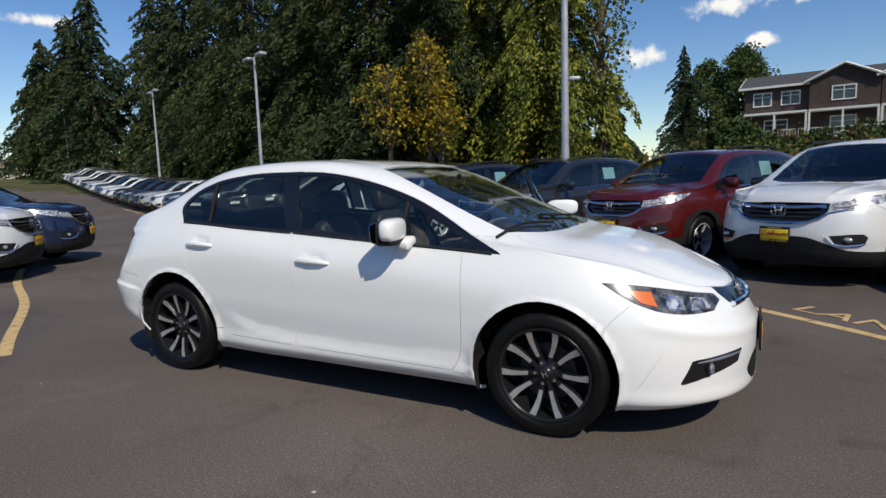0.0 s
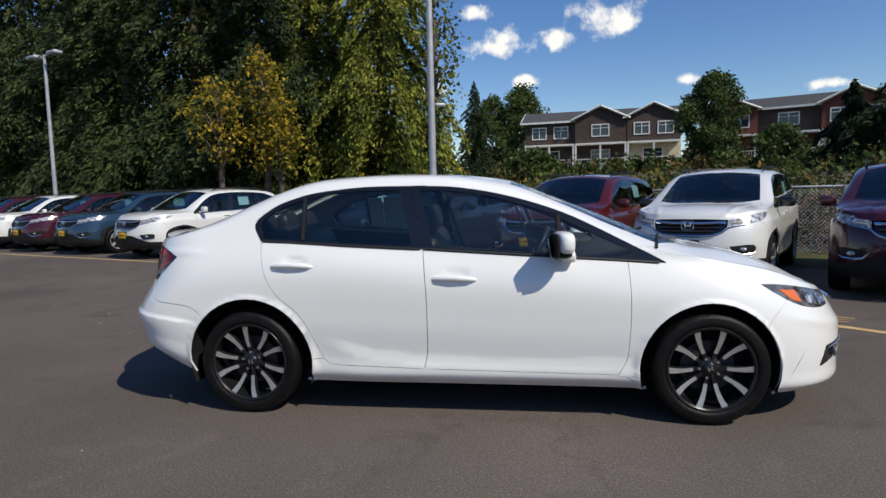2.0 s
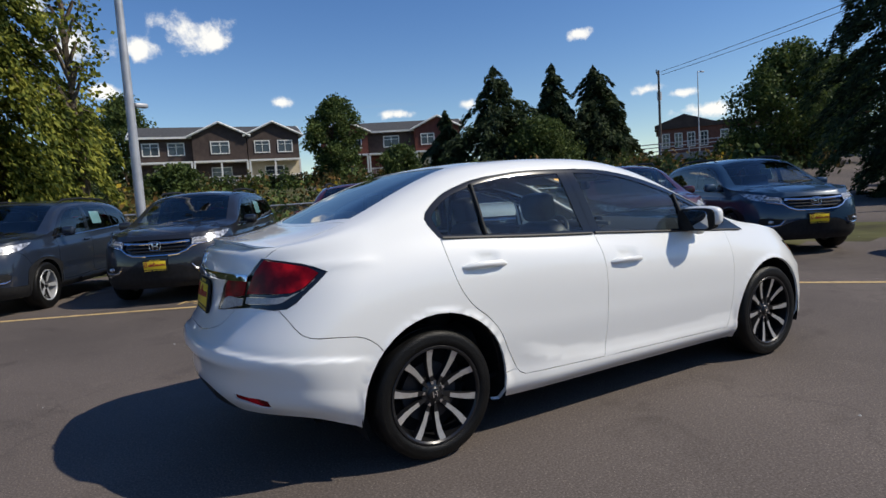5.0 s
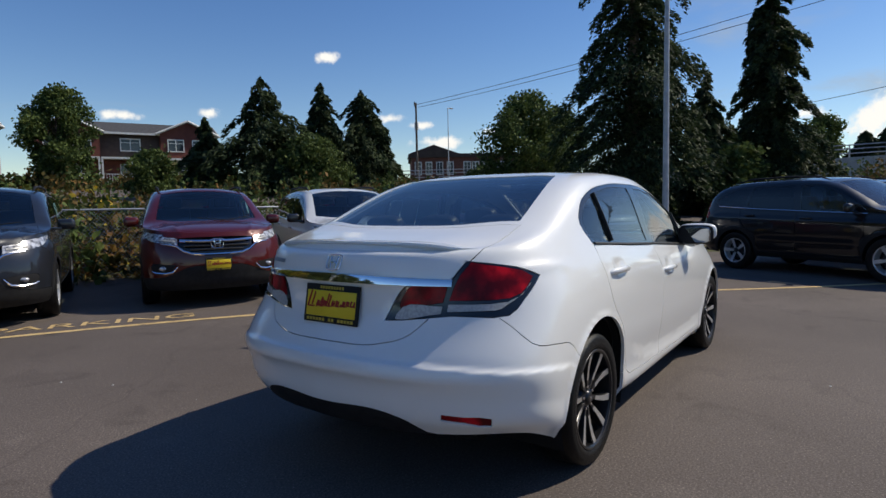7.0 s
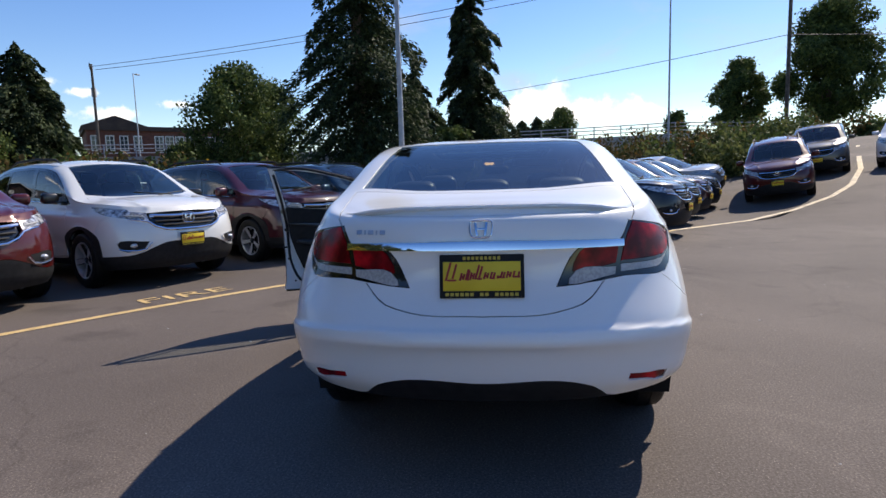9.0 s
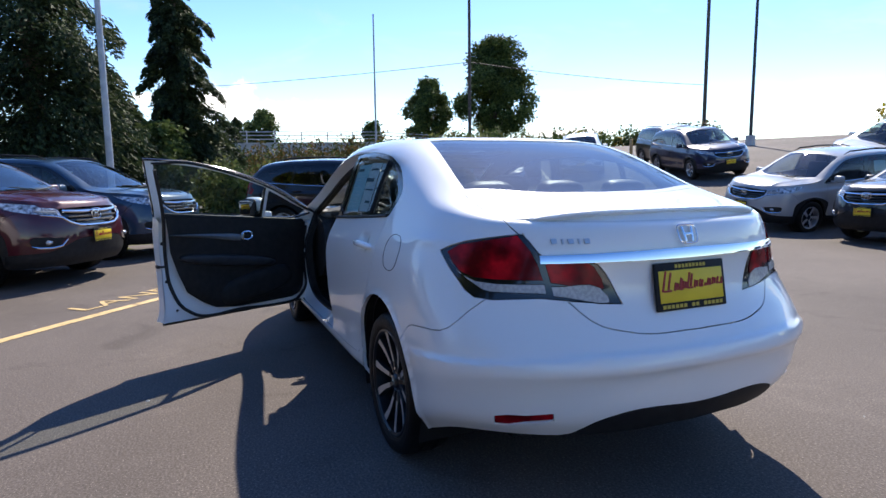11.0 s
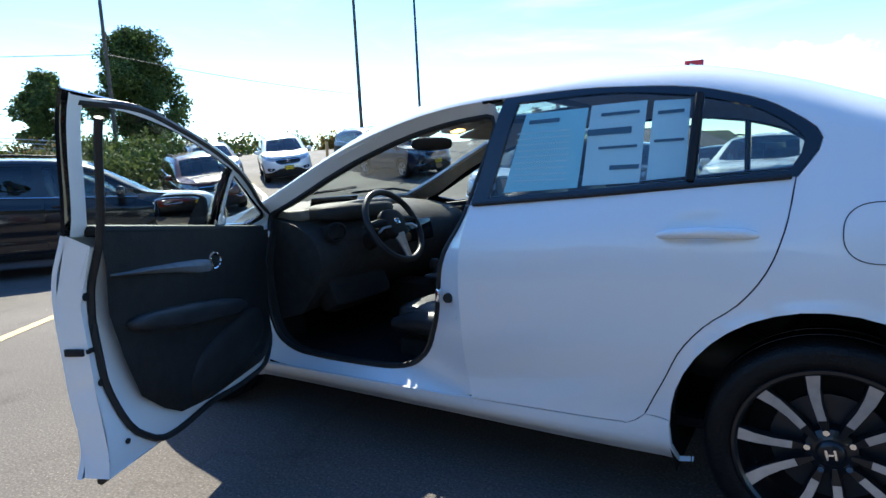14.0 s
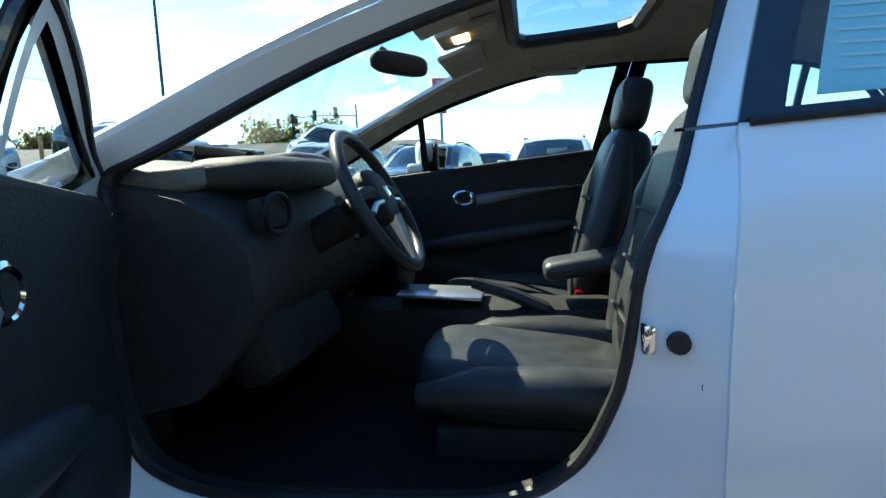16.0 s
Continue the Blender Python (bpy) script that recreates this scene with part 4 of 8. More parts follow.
    out.append(("rear_door_glass", side([(-0.325, 1.015, 1), (-0.405, 1.338, 1), (-0.74, 1.333), (-0.975, 1.298, 1), (-0.965, 1.050, 1)])))
    out.append(("rear_quarter_glass", side([(-0.995, 1.052, 1), (-1.005, 1.290, 1), (-1.15, 1.238), (-1.255, 1.150), (-1.222, 1.068, 1)])))
    lamp = line([(0.585, 1.03), (0.545, 0.955), (0.37, 0.925), (0.285, 0.785)], "rear") + line([(0.285, 0.785), (0.55, 0.812)], "rear") + line([(-2.02, 0.806), (-1.975, 0.812), (-1.90, 0.872), (-1.80, 0.957)], "side") + line([(-1.80, 0.957), (-1.88, 0.992), (-1.97, 1.013), (-2.03, 1.026)], "side")
    out.append(("tail_lamp", lamp))
    out.append(("tail_red", line([(0.60, 1.02), (0.565, 0.955), (0.542, 0.868)], "rear") + line([(0.542, 0.872), (0.68, 0.872)], "rear") + line([(-1.95, 0.876), (-1.915, 0.888), (-1.835, 0.955)], "side") + line([(-1.87, 0.982), (-1.96, 1.004), (-2.0, 1.014)], "side")))
    out.append(("tail_red_inner", line([(0.535, 0.945), (0.385, 0.922), (0.345, 0.846), (0.520, 0.864)], "rear")))
    out.append(("tail_clear", line([(0.540, 0.858), (0.538, 0.828)], "rear") + line([(0.555, 0.828), (0.70, 0.832)], "rear") + line([(-1.985, 0.838), (-1.900, 0.893), (-1.85, 0.932)], "side") + line([(-1.86, 0.928), (-1.915, 0.880), (-1.96, 0.864)], "side") + line([(0.68, 0.858), (0.540, 0.858)], "rear")))
    out.append(("tail_clear_inner", line([(0.520, 0.850), (0.352, 0.836), (0.330, 0.806), (0.516, 0.820)], "rear")))
    out.append(("rear_reflector", line([(0.555, 0.420), (0.63, 0.410), (0.715, 0.396), (0.722, 0.424), (0.64, 0.436), (0.56, 0.445)], "rear")))
    head = line([(1.60, 0.780), (1.68, 0.774), (1.80, 0.756), (1.93, 0.728), (2.06, 0.695)], "side") + line([(2.09, 0.665), (2.07, 0.625)], "side") + line([(2.07, 0.625), (1.98, 0.625), (1.88, 0.640), (1.77, 0.678), (1.66, 0.740)], "side")
    out.append(("headlamp", [p for p in head if p[1] < 0.95]))
    out.append(("headlamp_amber", side([(1.705, 0.748, 1), (1.81, 0.735, 1), (1.845, 0.668, 1), (1.775, 0.688, 1)])))
    out.append(("headlamp_lens", side([(1.86, 0.722, 1), (1.935, 0.705, 1), (1.955, 0.645, 1), (1.885, 0.660, 1)])))
    out.append(("headlamp_lens_inner", side([(1.965, 0.698, 1), (2.045, 0.682, 1), (2.055, 0.638, 1), (1.98, 0.640, 1)])))
    out.append(("grille", [(L, 1.09), (4.47, 1.08), (4.40, 1.04), (4.345, 0.95), (4.36, 0.82), (4.41, 0.74), (4.47, 0.70), (L, 0.685)]))
    intake = line([(0.0, 0.36), (0.26, 0.36), (0.32, 0.30), (0.27, 0.25), (0.0, 0.24)], "front")
    out.append(("lower_grille", [(L, intake[0][1])] + intake + [(L, intake[-1][1])]))
    out.append(("fog_surround", line([(0.40, 0.432), (0.50, 0.428), (0.66, 0.418)], "front") + line([(0.675, 0.415), (0.69, 0.37), (0.71, 0.312)], "front") + line([(0.70, 0.305), (0.59, 0.335), (0.43, 0.368)], "front")))
    out.append(("arch_front", side([p for p in circle(1.325, 0.318, 0.370)], 0.2)))
    out.append(("arch_rear", side([p for p in circle(-1.32, 0.325, 0.385)], 0.2)))
    return out


sedan = tagged(empty("sedan"), "white four-door sedan with the driver's door standing open", "car")
sedan_sf = sedan_surface()
sedan_cut = cut_panels(sedan_sf, sedan_outlines(sedan_sf), 140, 86)
HINGE = Matrix.Translation((0.90, 0.80, 0)) @ pose(0, 0, 0, 0, 0, -64.5) @ Matrix.Translation((-0.90, -0.80, 0))
door_open = None


def flare(P):
    """Creases of the sheet metal: arch lips, the bumper's ledge, the flare low on the doors, the shoulder, dishes behind the handles."""
    x, z = P[:, 0], P[:, 2]
    out = np.zeros(len(P))

    def step(a, b, u):
        t = np.clip((u - a) / (b - a), 0, 1)
        return t * t * (3 - 2 * t)

    for cx, cz, r in ((1.325, 0.318, 0.370), (-1.32, 0.325, 0.385)):
        d = np.hypot(x - cx, z - cz) - r
        out += 0.010 * np.exp(-(d / 0.016) ** 2)
    # ledge round the rear bumper: soft below, sharp above
    zc = np.interp(x, [-2.33, -2.25, -2.1, -1.87, -1.62], [0.632, 0.625, 0.607, 0.585, 0.548])
    d = z - zc
    out += 0.012 * np.where(d < 0, np.exp(-(d / 0.20) ** 2), np.exp(-(d / 0.014) ** 2)) * step(-1.60, -1.78, x)
    # doors sweep outwards below a crease that climbs towards the rear wheel
    zd = np.interp(x, [-1.02, -0.886, -0.579, -0.234, 0.185, 0.867], [0.56, 0.507, 0.416, 0.378, 0.362, 0.385])
    out += 0.012 * np.clip((zd - z) / 0.07, 0, 1) * step(-0.90, -0.66, x) * step(0.98, 0.85, x) * step(0.19, 0.27, z)
    # shoulder along the rear wing
    out += 0.006 * np.exp(-((z - 0.985) / 0.022) ** 2) * step(-1.53, -1.70, x) * step(-2.0, -1.88, x)
    for hx, hz in ((-1.015, 0.918), (-0.055, 0.846)):
        out -= 0.012 * np.exp(-(((x - hx) / 0.062) ** 4 + ((z - hz) / 0.036) ** 4)) * (P[:, 1] > 0.5)
    # fuel flap stays flush; nose: a ledge under the lamps
    zf = np.interp(x, [1.75, 2.05, 2.26], [0.60, 0.53, 0.50])
    out += 0.008 * np.exp(-((z - zf) / 0.03) ** 2) * step(1.72, 1.9, x)
    return out


def build_sedan_body():
    global door_open
    paint_parts = {"body_side": "body side panel", "sill": "", "front_fender": "", "rear_door": "", "front_door": ""}
    for sd in (1, -1):
        for name in ("body_side", "sill", "front_fender", "rear_door", "front_door"):
            q, t = sedan_cut[name]
            ob = panel(name, panel_mesh(sedan_sf, q, t, sd, bend=flare, rim=0.016, gap=0.0010 if name == "front_fender" else 0.002), M_WHITE, sedan)
            if name == "front_door" and sd == 1:
                door_open = ob
                ob.matrix_basis = HINGE
                ob["label"] = "open driver's door with black inner trim"
        for name, mat, label in (("front_window_frame", M_GLOSSBLACK, "black window surround"), ("rear_window_frame", M_GLOSSBLACK, "black window surround"), ("tail_lamp", M_GLOSSBLACK, "tail lamp with dark housing"),
                                 ("rear_reflector", M_REDLENS, "red rear reflector"), ("headlamp", M_LAMPDARK, "headlamp with dark housing"), ("fog_surround", M_GLOSSBLACK, "black fog lamp surround")):
            q, t = sedan_cut[name]
            far = name == "front_window_frame" and sd == 1
            host = panel("window_frame" if "window" in name else name, panel_mesh(sedan_sf, q, t, sd, gap=0.001, lift=-0.001), mat, door_open if far else sedan, label)
            if name == "tail_lamp":
                for sub, sm, lb in (("tail_red", M_REDLENS, "red lens"), ("tail_red_inner", M_REDLENS, "red lens"), ("tail_clear", M_BACKLENS, "clear reversing lens"), ("tail_clear_inner", M_BACKLENS, "clear reversing lens")):
                    q, t = sedan_cut[sub]
                    panel("lens", panel_mesh(sedan_sf, q, t, sd, gap=0.001, lift=0.002), sm, host, lb)
            if name == "headlamp":
                for sub, sm, lb in (("headlamp_amber", M_AMBER, "amber marker lens"), ("headlamp_lens", M_REFLECTOR, "bright headlamp reflector"), ("headlamp_lens_inner", M_REFLECTOR, "bright headlamp reflector")):
                    q, t = sedan_cut[sub]
                    panel("lens", panel_mesh(sedan_sf, q, t, sd, gap=0.001, lift=0.001), sm, host, lb)
        for name, mat in (("front_quarter_glass", M_GLASS), ("front_door_glass", M_GLASS if sd == 1 else M_TINT), ("rear_door_glass", M_GLASS if sd == 1 else M_TINT), ("rear_quarter_glass", M_TINT)):
            q, t = sedan_cut[name]
            far = name.startswith("front") and sd == 1
            ob = panel("side_window", panel_mesh(sedan_sf, q, t, sd, gap=0, lift=-0.004, rim=0), mat, door_open if far else sedan, "side window glass")
            ob.visible_shadow = far
    for name, mat, lb in (("hood", M_WHITE, ""), ("roof", M_WHITE, ""), ("trunk_lid", M_WHITE, ""), ("rear_bumper", M_WHITE, ""), ("rear_valance", M_TRIM, "black lower bumper insert"), ("front_bumper", M_WHITE, ""), ("windshield", M_WINDSHIELD, "clear windshield"), ("rear_window", M_BACKGLASS, "tinted rear window"),
                          ("sunroof", M_TINT, "tinted glass sunroof"), ("grille", M_GLOSSBLACK, "black front grille"), ("lower_grille", M_TRIM, "black lower intake")):
        q, t = sedan_cut[name]
        g = "glass" in mat.name
        ob = panel(name, panel_mesh(sedan_sf, q, t, both=True, bend=None if g else flare, gap=0.0 if g else 0.003 if name == "trunk_lid" else 0.0012 if name == "hood" else 0.0004 if name == "front_bumper" else 0.0018, lift=-0.003 if g else 0.0, rim=0.012 if not g else 0), mat, sedan, lb)
        ob.visible_shadow = not g


build_sedan_body()


def civic_wheel(parent):
    return wheel_parts(parent, 0.316, 0.235, 0.212, 10, "ten", M_ALLOYDARK, M_ALLOY, M_ALLOYDARK)


add_wheels(sedan, [(1.335, -0.752, 0.316, 20), (1.335, 0.752, 0.316, -10), (-1.335, -0.752, 0.316, 5), (-1.335, 0.752, 0.316, 12)], civic_wheel)

# ---- the sedan's fittings and cabin ----
M_CABIN = vary(material("black_cabin_plastic", rough=0.6, spec=0.3), [(0.3, (0.013, 0.0125, 0.012)), (0.7, (0.022, 0.021, 0.020))], 25, 4, bump=0.25, bump_scale=220)
M_DASH = vary(material("dark_grey_dash_plastic", rough=0.65, spec=0.3), [(0.3, (0.030, 0.030, 0.029)), (0.7, (0.044, 0.044, 0.042))], 25, 4, bump=0.25, bump_scale=220)
# the dash's black plastic with sunlight put into the colour as pale grey
M_DASHSUN = vary(material("sunlit_dash_edge", rough=0.6, spec=0.4), [(0.3, (0.13, 0.13, 0.125)), (0.7, (0.17, 0.17, 0.16))], 25, 4, bump=0.2, bump_scale=220)
M_LEATHER = vary(material("black_leather", rough=0.42, spec=0.4), [(0.3, (0.018, 0.019, 0.021)), (0.7, (0.034, 0.036, 0.038))], 18, 5, bump=0.12, bump_scale=380)
M_LINER = vary(material("grey_headliner", rough=0.95), [(0.3, (0.34, 0.32, 0.29)), (0.7, (0.42, 0.40, 0.36))], 30, 4, bump=0.3, bump_scale=300)
M_SATIN = vary(material("satin_silver_trim", rough=0.32, metal=0.85), [(0.3, (0.42, 0.43, 0.45)), (0.7, (0.52, 0.53, 0.55))], 30, 3)
M_STRIP = vary(material("dull_grey_trim", rough=0.5, metal=0.3), [(0.3, (0.15, 0.155, 0.16)), (0.7, (0.20, 0.205, 0.21))], 30, 3)
M_CARPET = vary(material("black_carpet", rough=1.0, spec=0.1), [(0.3, (0.008, 0.008, 0.009)), (0.7, (0.016, 0.016, 0.017))], 60, 4, bump=0.6, bump_scale=300)
M_STICKER = vary(material("pale_blue_paper", rough=0.55), [(0.3, (0.40, 0.74, 0.82)), (0.7, (0.48, 0.80, 0.86))], 8, 4)
M_STICKERWHITE = vary(material("pale_paper", rough=0.55), [(0.3, (0.68, 0.84, 0.87)), (0.7, (0.76, 0.88, 0.90))], 8, 4)
M_INK = material("dark_print", (0.05, 0.10, 0.14), 0.6)
M_SEAL = vary(material("rubber_seal", rough=0.55), [(0.3, (0.01, 0.01, 0.01)), (0.7, (0.018, 0.018, 0.018))], 30, 3)


def lit(name, color, power):
    m = material(name, color, 0.4)
    p = m.node_tree.nodes["Principled BSDF"]
    p.inputs["Emission Color"].default_value = (*color, 1)
    p.inputs["Emission Strength"].default_value = power
    return m


M_MAPLIGHT = lit("lit_map_lamp", (1.0, 0.55, 0.2), 1.6)


def add_blob(bm, centre, radii, e1=0.7, e2=0.7, rot=(0, 0, 0), nu=18, nv=10):
    """A rounded box: a superellipsoid with squareness e1 (height) and e2 (plan)."""
    m = Matrix.LocRotScale(centre, Euler([radians(a) for a in rot]), None)

    def p(c, e):
        return abs(c) ** e * (1 if c >= 0 else -1)

    rings = []
    for j in range(1, nv):
        f = -math.pi / 2 + math.pi * j / nv
        rings.append([bm.verts.new(m @ Vector((radii[0] * p(math.cos(f), e1) * p(math.cos(2 * math.pi * k / nu), e2), radii[1] * p(math.cos(f), e1) * p(math.sin(2 * math.pi * k / nu), e2), radii[2] * p(math.sin(f), e1)))) for k in range(nu)])
    for a, b in zip(rings, rings[1:]):
        for k in range(nu):
            bm.faces.new((a[k], a[(k + 1) % nu], b[(k + 1) % nu], b[k]))
    lo, hi = bm.verts.new(m @ Vector((0, 0, -radii[2]))), bm.verts.new(m @ Vector((0, 0, radii[2])))
    for k in range(nu):
        bm.faces.new((rings[0][(k + 1) % nu], rings[0][k], lo))
        bm.faces.new((rings[-1][k], rings[-1][(k + 1) % nu], hi))
    return bm


def on_side(x, z, off=0.0, sd=1):
    sv = np.array(sedan_sf.find([(x, z)], "side"))
    P, N = sedan_sf.at(*sv.T)[0], sedan_sf.normal(*sv.T)[0]
    P = P + N * off
    return Vector((P[0], sd * P[1], P[2]))


def on_end(y, z, off=0.0, view="rear"):
    sv = np.array(sedan_sf.find([(abs(y), z)], view))
    P, N = sedan_sf.at(*sv.T)[0], sedan_sf.normal(*sv.T)[0]
    P = P + N * off
    return Vector((P[0], math.copysign(P[1], y), P[2]))


def side_patch(name, outline, lift, mat, parent, sd=1, thick=0.004, label="", grid=(12, 8)):
    """A thin sheet on the body side: a quad grid between four corners in the side view."""
    a, b, c, d = [np.array(p, float) for p in outline]
    V, F = [], []
    nx, nz = grid
    for k in (0, 1):
        for i in range(nx + 1):
            for j in range(nz + 1):
                u, v = i / nx, j / nz
                p = (a * (1 - u) + b * u) * (1 - v) + (d * (1 - u) + c * u) * v
                V.append(on_side(p[0], p[1], lift - k * thick, sd))
    n = (nx + 1) * (nz + 1)
    for i in range(nx):
        for j in range(nz):
            q = [i * (nz + 1) + j, (i + 1) * (nz + 1) + j, (i + 1) * (nz + 1) + j + 1, i * (nz + 1) + j + 1]
            F.append(q)
            F.append([n + t for t in q[::-1]])
    return obj(name, V, F, mat, parent, label, smooth=True)


def strip(name, loop_a, loop_b, mat, parent, closed=True, label="", smooth=True):
    V = list(loop_a) + list(loop_b)
    n = len(loop_a)
    F = []
    for i in range(n if closed else n - 1):
        j = (i + 1) % n
        F.append((i, j, n + j, n + i))
    return obj(name, V, F, mat, parent, label, smooth=smooth)


def sedan_outside():
    for sd in (1, -1):
        host = door_open if sd == 1 else sedan
        # mirror: shell, dark lower half, glass, foot
        bm = bmesh.new()
        add_blob(bm, (0.538, sd * 0.915, 1.030), (0.050, 0.125, 0.062), 0.6, 0.7, (0, 0, -10 * sd), 28, 14)
        mirror = part("mirror", bm, M_WHITE, host, "white door mirror with dark lower half", angle=80)
        bm = bmesh.new()
        add_blob(bm, (0.530, sd * 0.905, 0.978), (0.046, 0.108, 0.032), 0.6, 0.7, (0, 0, -10 * sd))
        part("mirror_base", bm, M_TRIM, mirror, "black mirror underside", angle=80)
        bm = bmesh.new()
        add_blob(bm, (0.490, sd * 0.909, 1.013), (0.014, 0.118, 0.068), 0.45, 0.6, (0, 0, -8 * sd), 28, 14)
        part("mirror_bezel", bm, M_TRIM, mirror, "black rear half of the mirror housing", angle=80)
        bm = bmesh.new()
        add_box(bm, (0.08, 0.11, 0.05), (0.57, sd * 0.84, 0.953), (-18 * sd, 0, 0), bevel=0.018)
        part("mirror_foot", bm, M_WHITE, mirror)
        bm = bmesh.new()
        add_blob(bm, (0.472, sd * 0.910, 1.013), (0.006, 0.106, 0.058), 0.35, 0.55, (0, -6 if sd > 0 else -10, 2 if sd > 0 else -8), 28, 8)
        part("mirror_glass", bm, M_MIRROR, mirror, "dim mirror glass", angle=40)
        # door handles with their dish
        for x, z, hst in ((-1.03, 0.908, sedan), (-0.068, 0.830, host)):
            p = on_side(x, z, 0.0, sd)
            bm = bmesh.new()
            add_tube(bm, [p + Vector((-0.128, sd * -0.004, -0.006)), p + Vector((-0.10, sd * 0.010, -0.001)), p + Vector((0.0, sd * 0.020, 0.003)), p + Vector((0.09, sd * 0.014, -0.002)), p + Vector((0.124, sd * -0.004, -0.010))], [0.009, 0.015, 0.0165, 0.015, 0.010], 12)
            grip = part("door_handle", bm, M_WHITE, hst, angle=70)
            bm = bmesh.new()
            add_blob(bm, p + Vector((-0.098, sd * 0.020, -0.002)), (0.007, 0.003, 0.007), 1, 1, nu=10, nv=6)
            part("lock_cap", bm, M_STRIPDARK, grip)
        # wheel wells
        for cx, r in ((1.325, 0.375), (-1.32, 0.395)):
            bm = bmesh.new()
            k = 18
            ring = [[bm.verts.new((cx + r * math.cos(math.pi * (i / k * 1.24 - 0.12)), sd * y, 0.33 + r * math.sin(math.pi * (i / k * 1.24 - 0.12)))) for i in range(k + 1)] for y in (0.845, 0.50)]
            for i in range(k):
                bm.faces.new((ring[0][i], ring[0][i + 1], ring[1][i + 1], ring[1][i]))
            bm.faces.new([ring[1][i] for i in range(k + 1)])
            part("wheel_well", bm, M_UNDER, sedan, smooth=False)
        bm = bmesh.new()
        p = on_end(0.600 * sd, 0.368, 0.002, "front")
        add_blob(bm, p, (0.014, 0.034, 0.030), 1, 1)
        part("fog_lamp", bm, M_CLEARLENS, sedan, "round fog lamp")
        bm = bmesh.new()
        add_tube(bm, [on_end(sd * y, 0.418 - 0.004 * i, 0.006, "front") for i, y in enumerate((0.42, 0.50, 0.58, 0.66))], [0.003, 0.007, 0.007, 0.003], 8)
        part("fog_trim", bm, M_SATIN, sedan, "chrome trim over the fog lamp")
        # window divider strips
        bm = bmesh.new()
        add_tube(bm, [on_side(x, z, 0.003, sd) for x, z in ((0.515, 0.95), (0.518, 1.06), (0.52, 1.17))], 0.012, 6)
        part("window_divider", bm, M_TRIM, host)
        bm = bmesh.new()
        add_tube(bm, [on_side(x, z, 0.003, sd) for x, z in ((-0.98, 1.05), (-0.985, 1.18), (-0.99, 1.30))], 0.011, 6)
        part("window_divider", bm, M_TRIM, sedan)
        bm = bmesh.new()
        add_tube(bm, [on_side(x, z, 0.004, sd) for x, z in ((-0.27, 0.992), (-0.74, 1.018), (-1.23, 1.05))], 0.008, 6)
        part("belt_moulding", bm, M_SEAL, sedan, "black belt moulding")
        bm = bmesh.new()
        add_tube(bm, [on_side(x, z, 0.004, sd) for x, z in ((1.06, 0.905), (0.6, 0.936), (0.0, 0.976), (-0.25, 0.993))], 0.008, 6)
        part("belt_moulding", bm, M_SEAL, host, "black belt moulding")
    # chrome bar, emblem, lettering bars and plate on the tail
    bm = bmesh.new()
    rows = []
    for i in range(25):
        y = -0.555 + 1.11 * i / 24
        c = on_end(y if abs(y) > 1e-3 else 1e-3, 0.947 - 0.006 * (abs(y) / 0.55) ** 2, 0.0)
        h = 0.016 + 0.006 * (1 - abs(y) / 0.555)
        rows.append([bm.verts.new(c + Vector(v)) for v in ((0.004, 0, h), (-0.013, 0, h * 0.92), (-0.0175, 0, h * 0.4), (-0.021, 0, -h * 0.75), (0.004, 0, -h))])
    for a, b in zip(rows, rows[1:]):
        for k in range(4):
            bm.faces.new((a[k], a[k + 1], b[k + 1], b[k]))
    bmesh.ops.recalc_face_normals(bm, faces=bm.faces)
    part("chrome_bar", bm, M_CHROME, sedan, "chrome bar across the trunk lid")
    bm = bmesh.new()
    rows = []
    for i in range(29):
        y = -0.60 + 1.20 * i / 28
        c = sedan_sf.at(*np.array(sedan_sf.find([(-2.06 + 0.10 * (y / 0.6) ** 2, max(abs(y), 1e-3))], "top")).T)[0]
        c = Vector((c[0], y, c[2]))
        f = smoothstep(0.60, 0.48, abs(y))
        rows.append([bm.verts.new(c + Vector(v)) for v in ((0.10, 0, 0.004), (0.03, 0, 0.010 * f - 0.002), (-0.058 * f, 0, 0.008 * f), (-0.060 * f, 0, 0.0), (-0.02 * f, 0, -0.022))])
    for a, b in zip(rows, rows[1:]):
        for k in range(4):
            bm.faces.new((a[k], a[k + 1], b[k + 1], b[k]))
    bmesh.ops.recalc_face_normals(bm, faces=bm.faces)
    part("lid_lip", bm, M_WHITE, sedan, "white lip along the trunk edge", angle=40)
    for sd in (1, -1):
        for x, z, r in ((1.90, 0.680, 0.034), (2.0, 0.660, 0.030)):
            bm = bmesh.new()
            c = on_side(x, z, 0.002, sd)
            nrm = (on_side(x, z, 0.01, sd) - c).normalized()
            u = nrm.cross(Vector((0, 0, 1))).normalized()
            w = nrm.cross(u)
            add_tube(bm, [c + (u * math.cos(a) + w * math.sin(a)) * r for a in np.linspace(0, 2 * math.pi, 21)], 0.005, 6, caps=False)
            part("lamp_ring", bm, M_CHROME, sedan, "chrome headlamp ring")
    pb = on_end(1e-3, 1.01, 0.006)
    emblem(sedan, pb.x, 0, pb.z, 0.085, "rear", 24)
    bm = bmesh.new()
    for i, w in enumerate((0.022, 0.006, 0.022, 0.006, 0.022)):
        y = 0.50 - i * 0.026
        p = on_end(y, 1.0, 0.003)
        add_box(bm, (0.004, w, 0.018), p, (0, 22, 0))
    part("lettering_bars", bm, M_SATIN, sedan, "small silver lettering bars")
    pp = on_end(1e-3, 0.83, 0.012)
    plate_parts(sedan, pp.x, 0.832, "rear", 10)
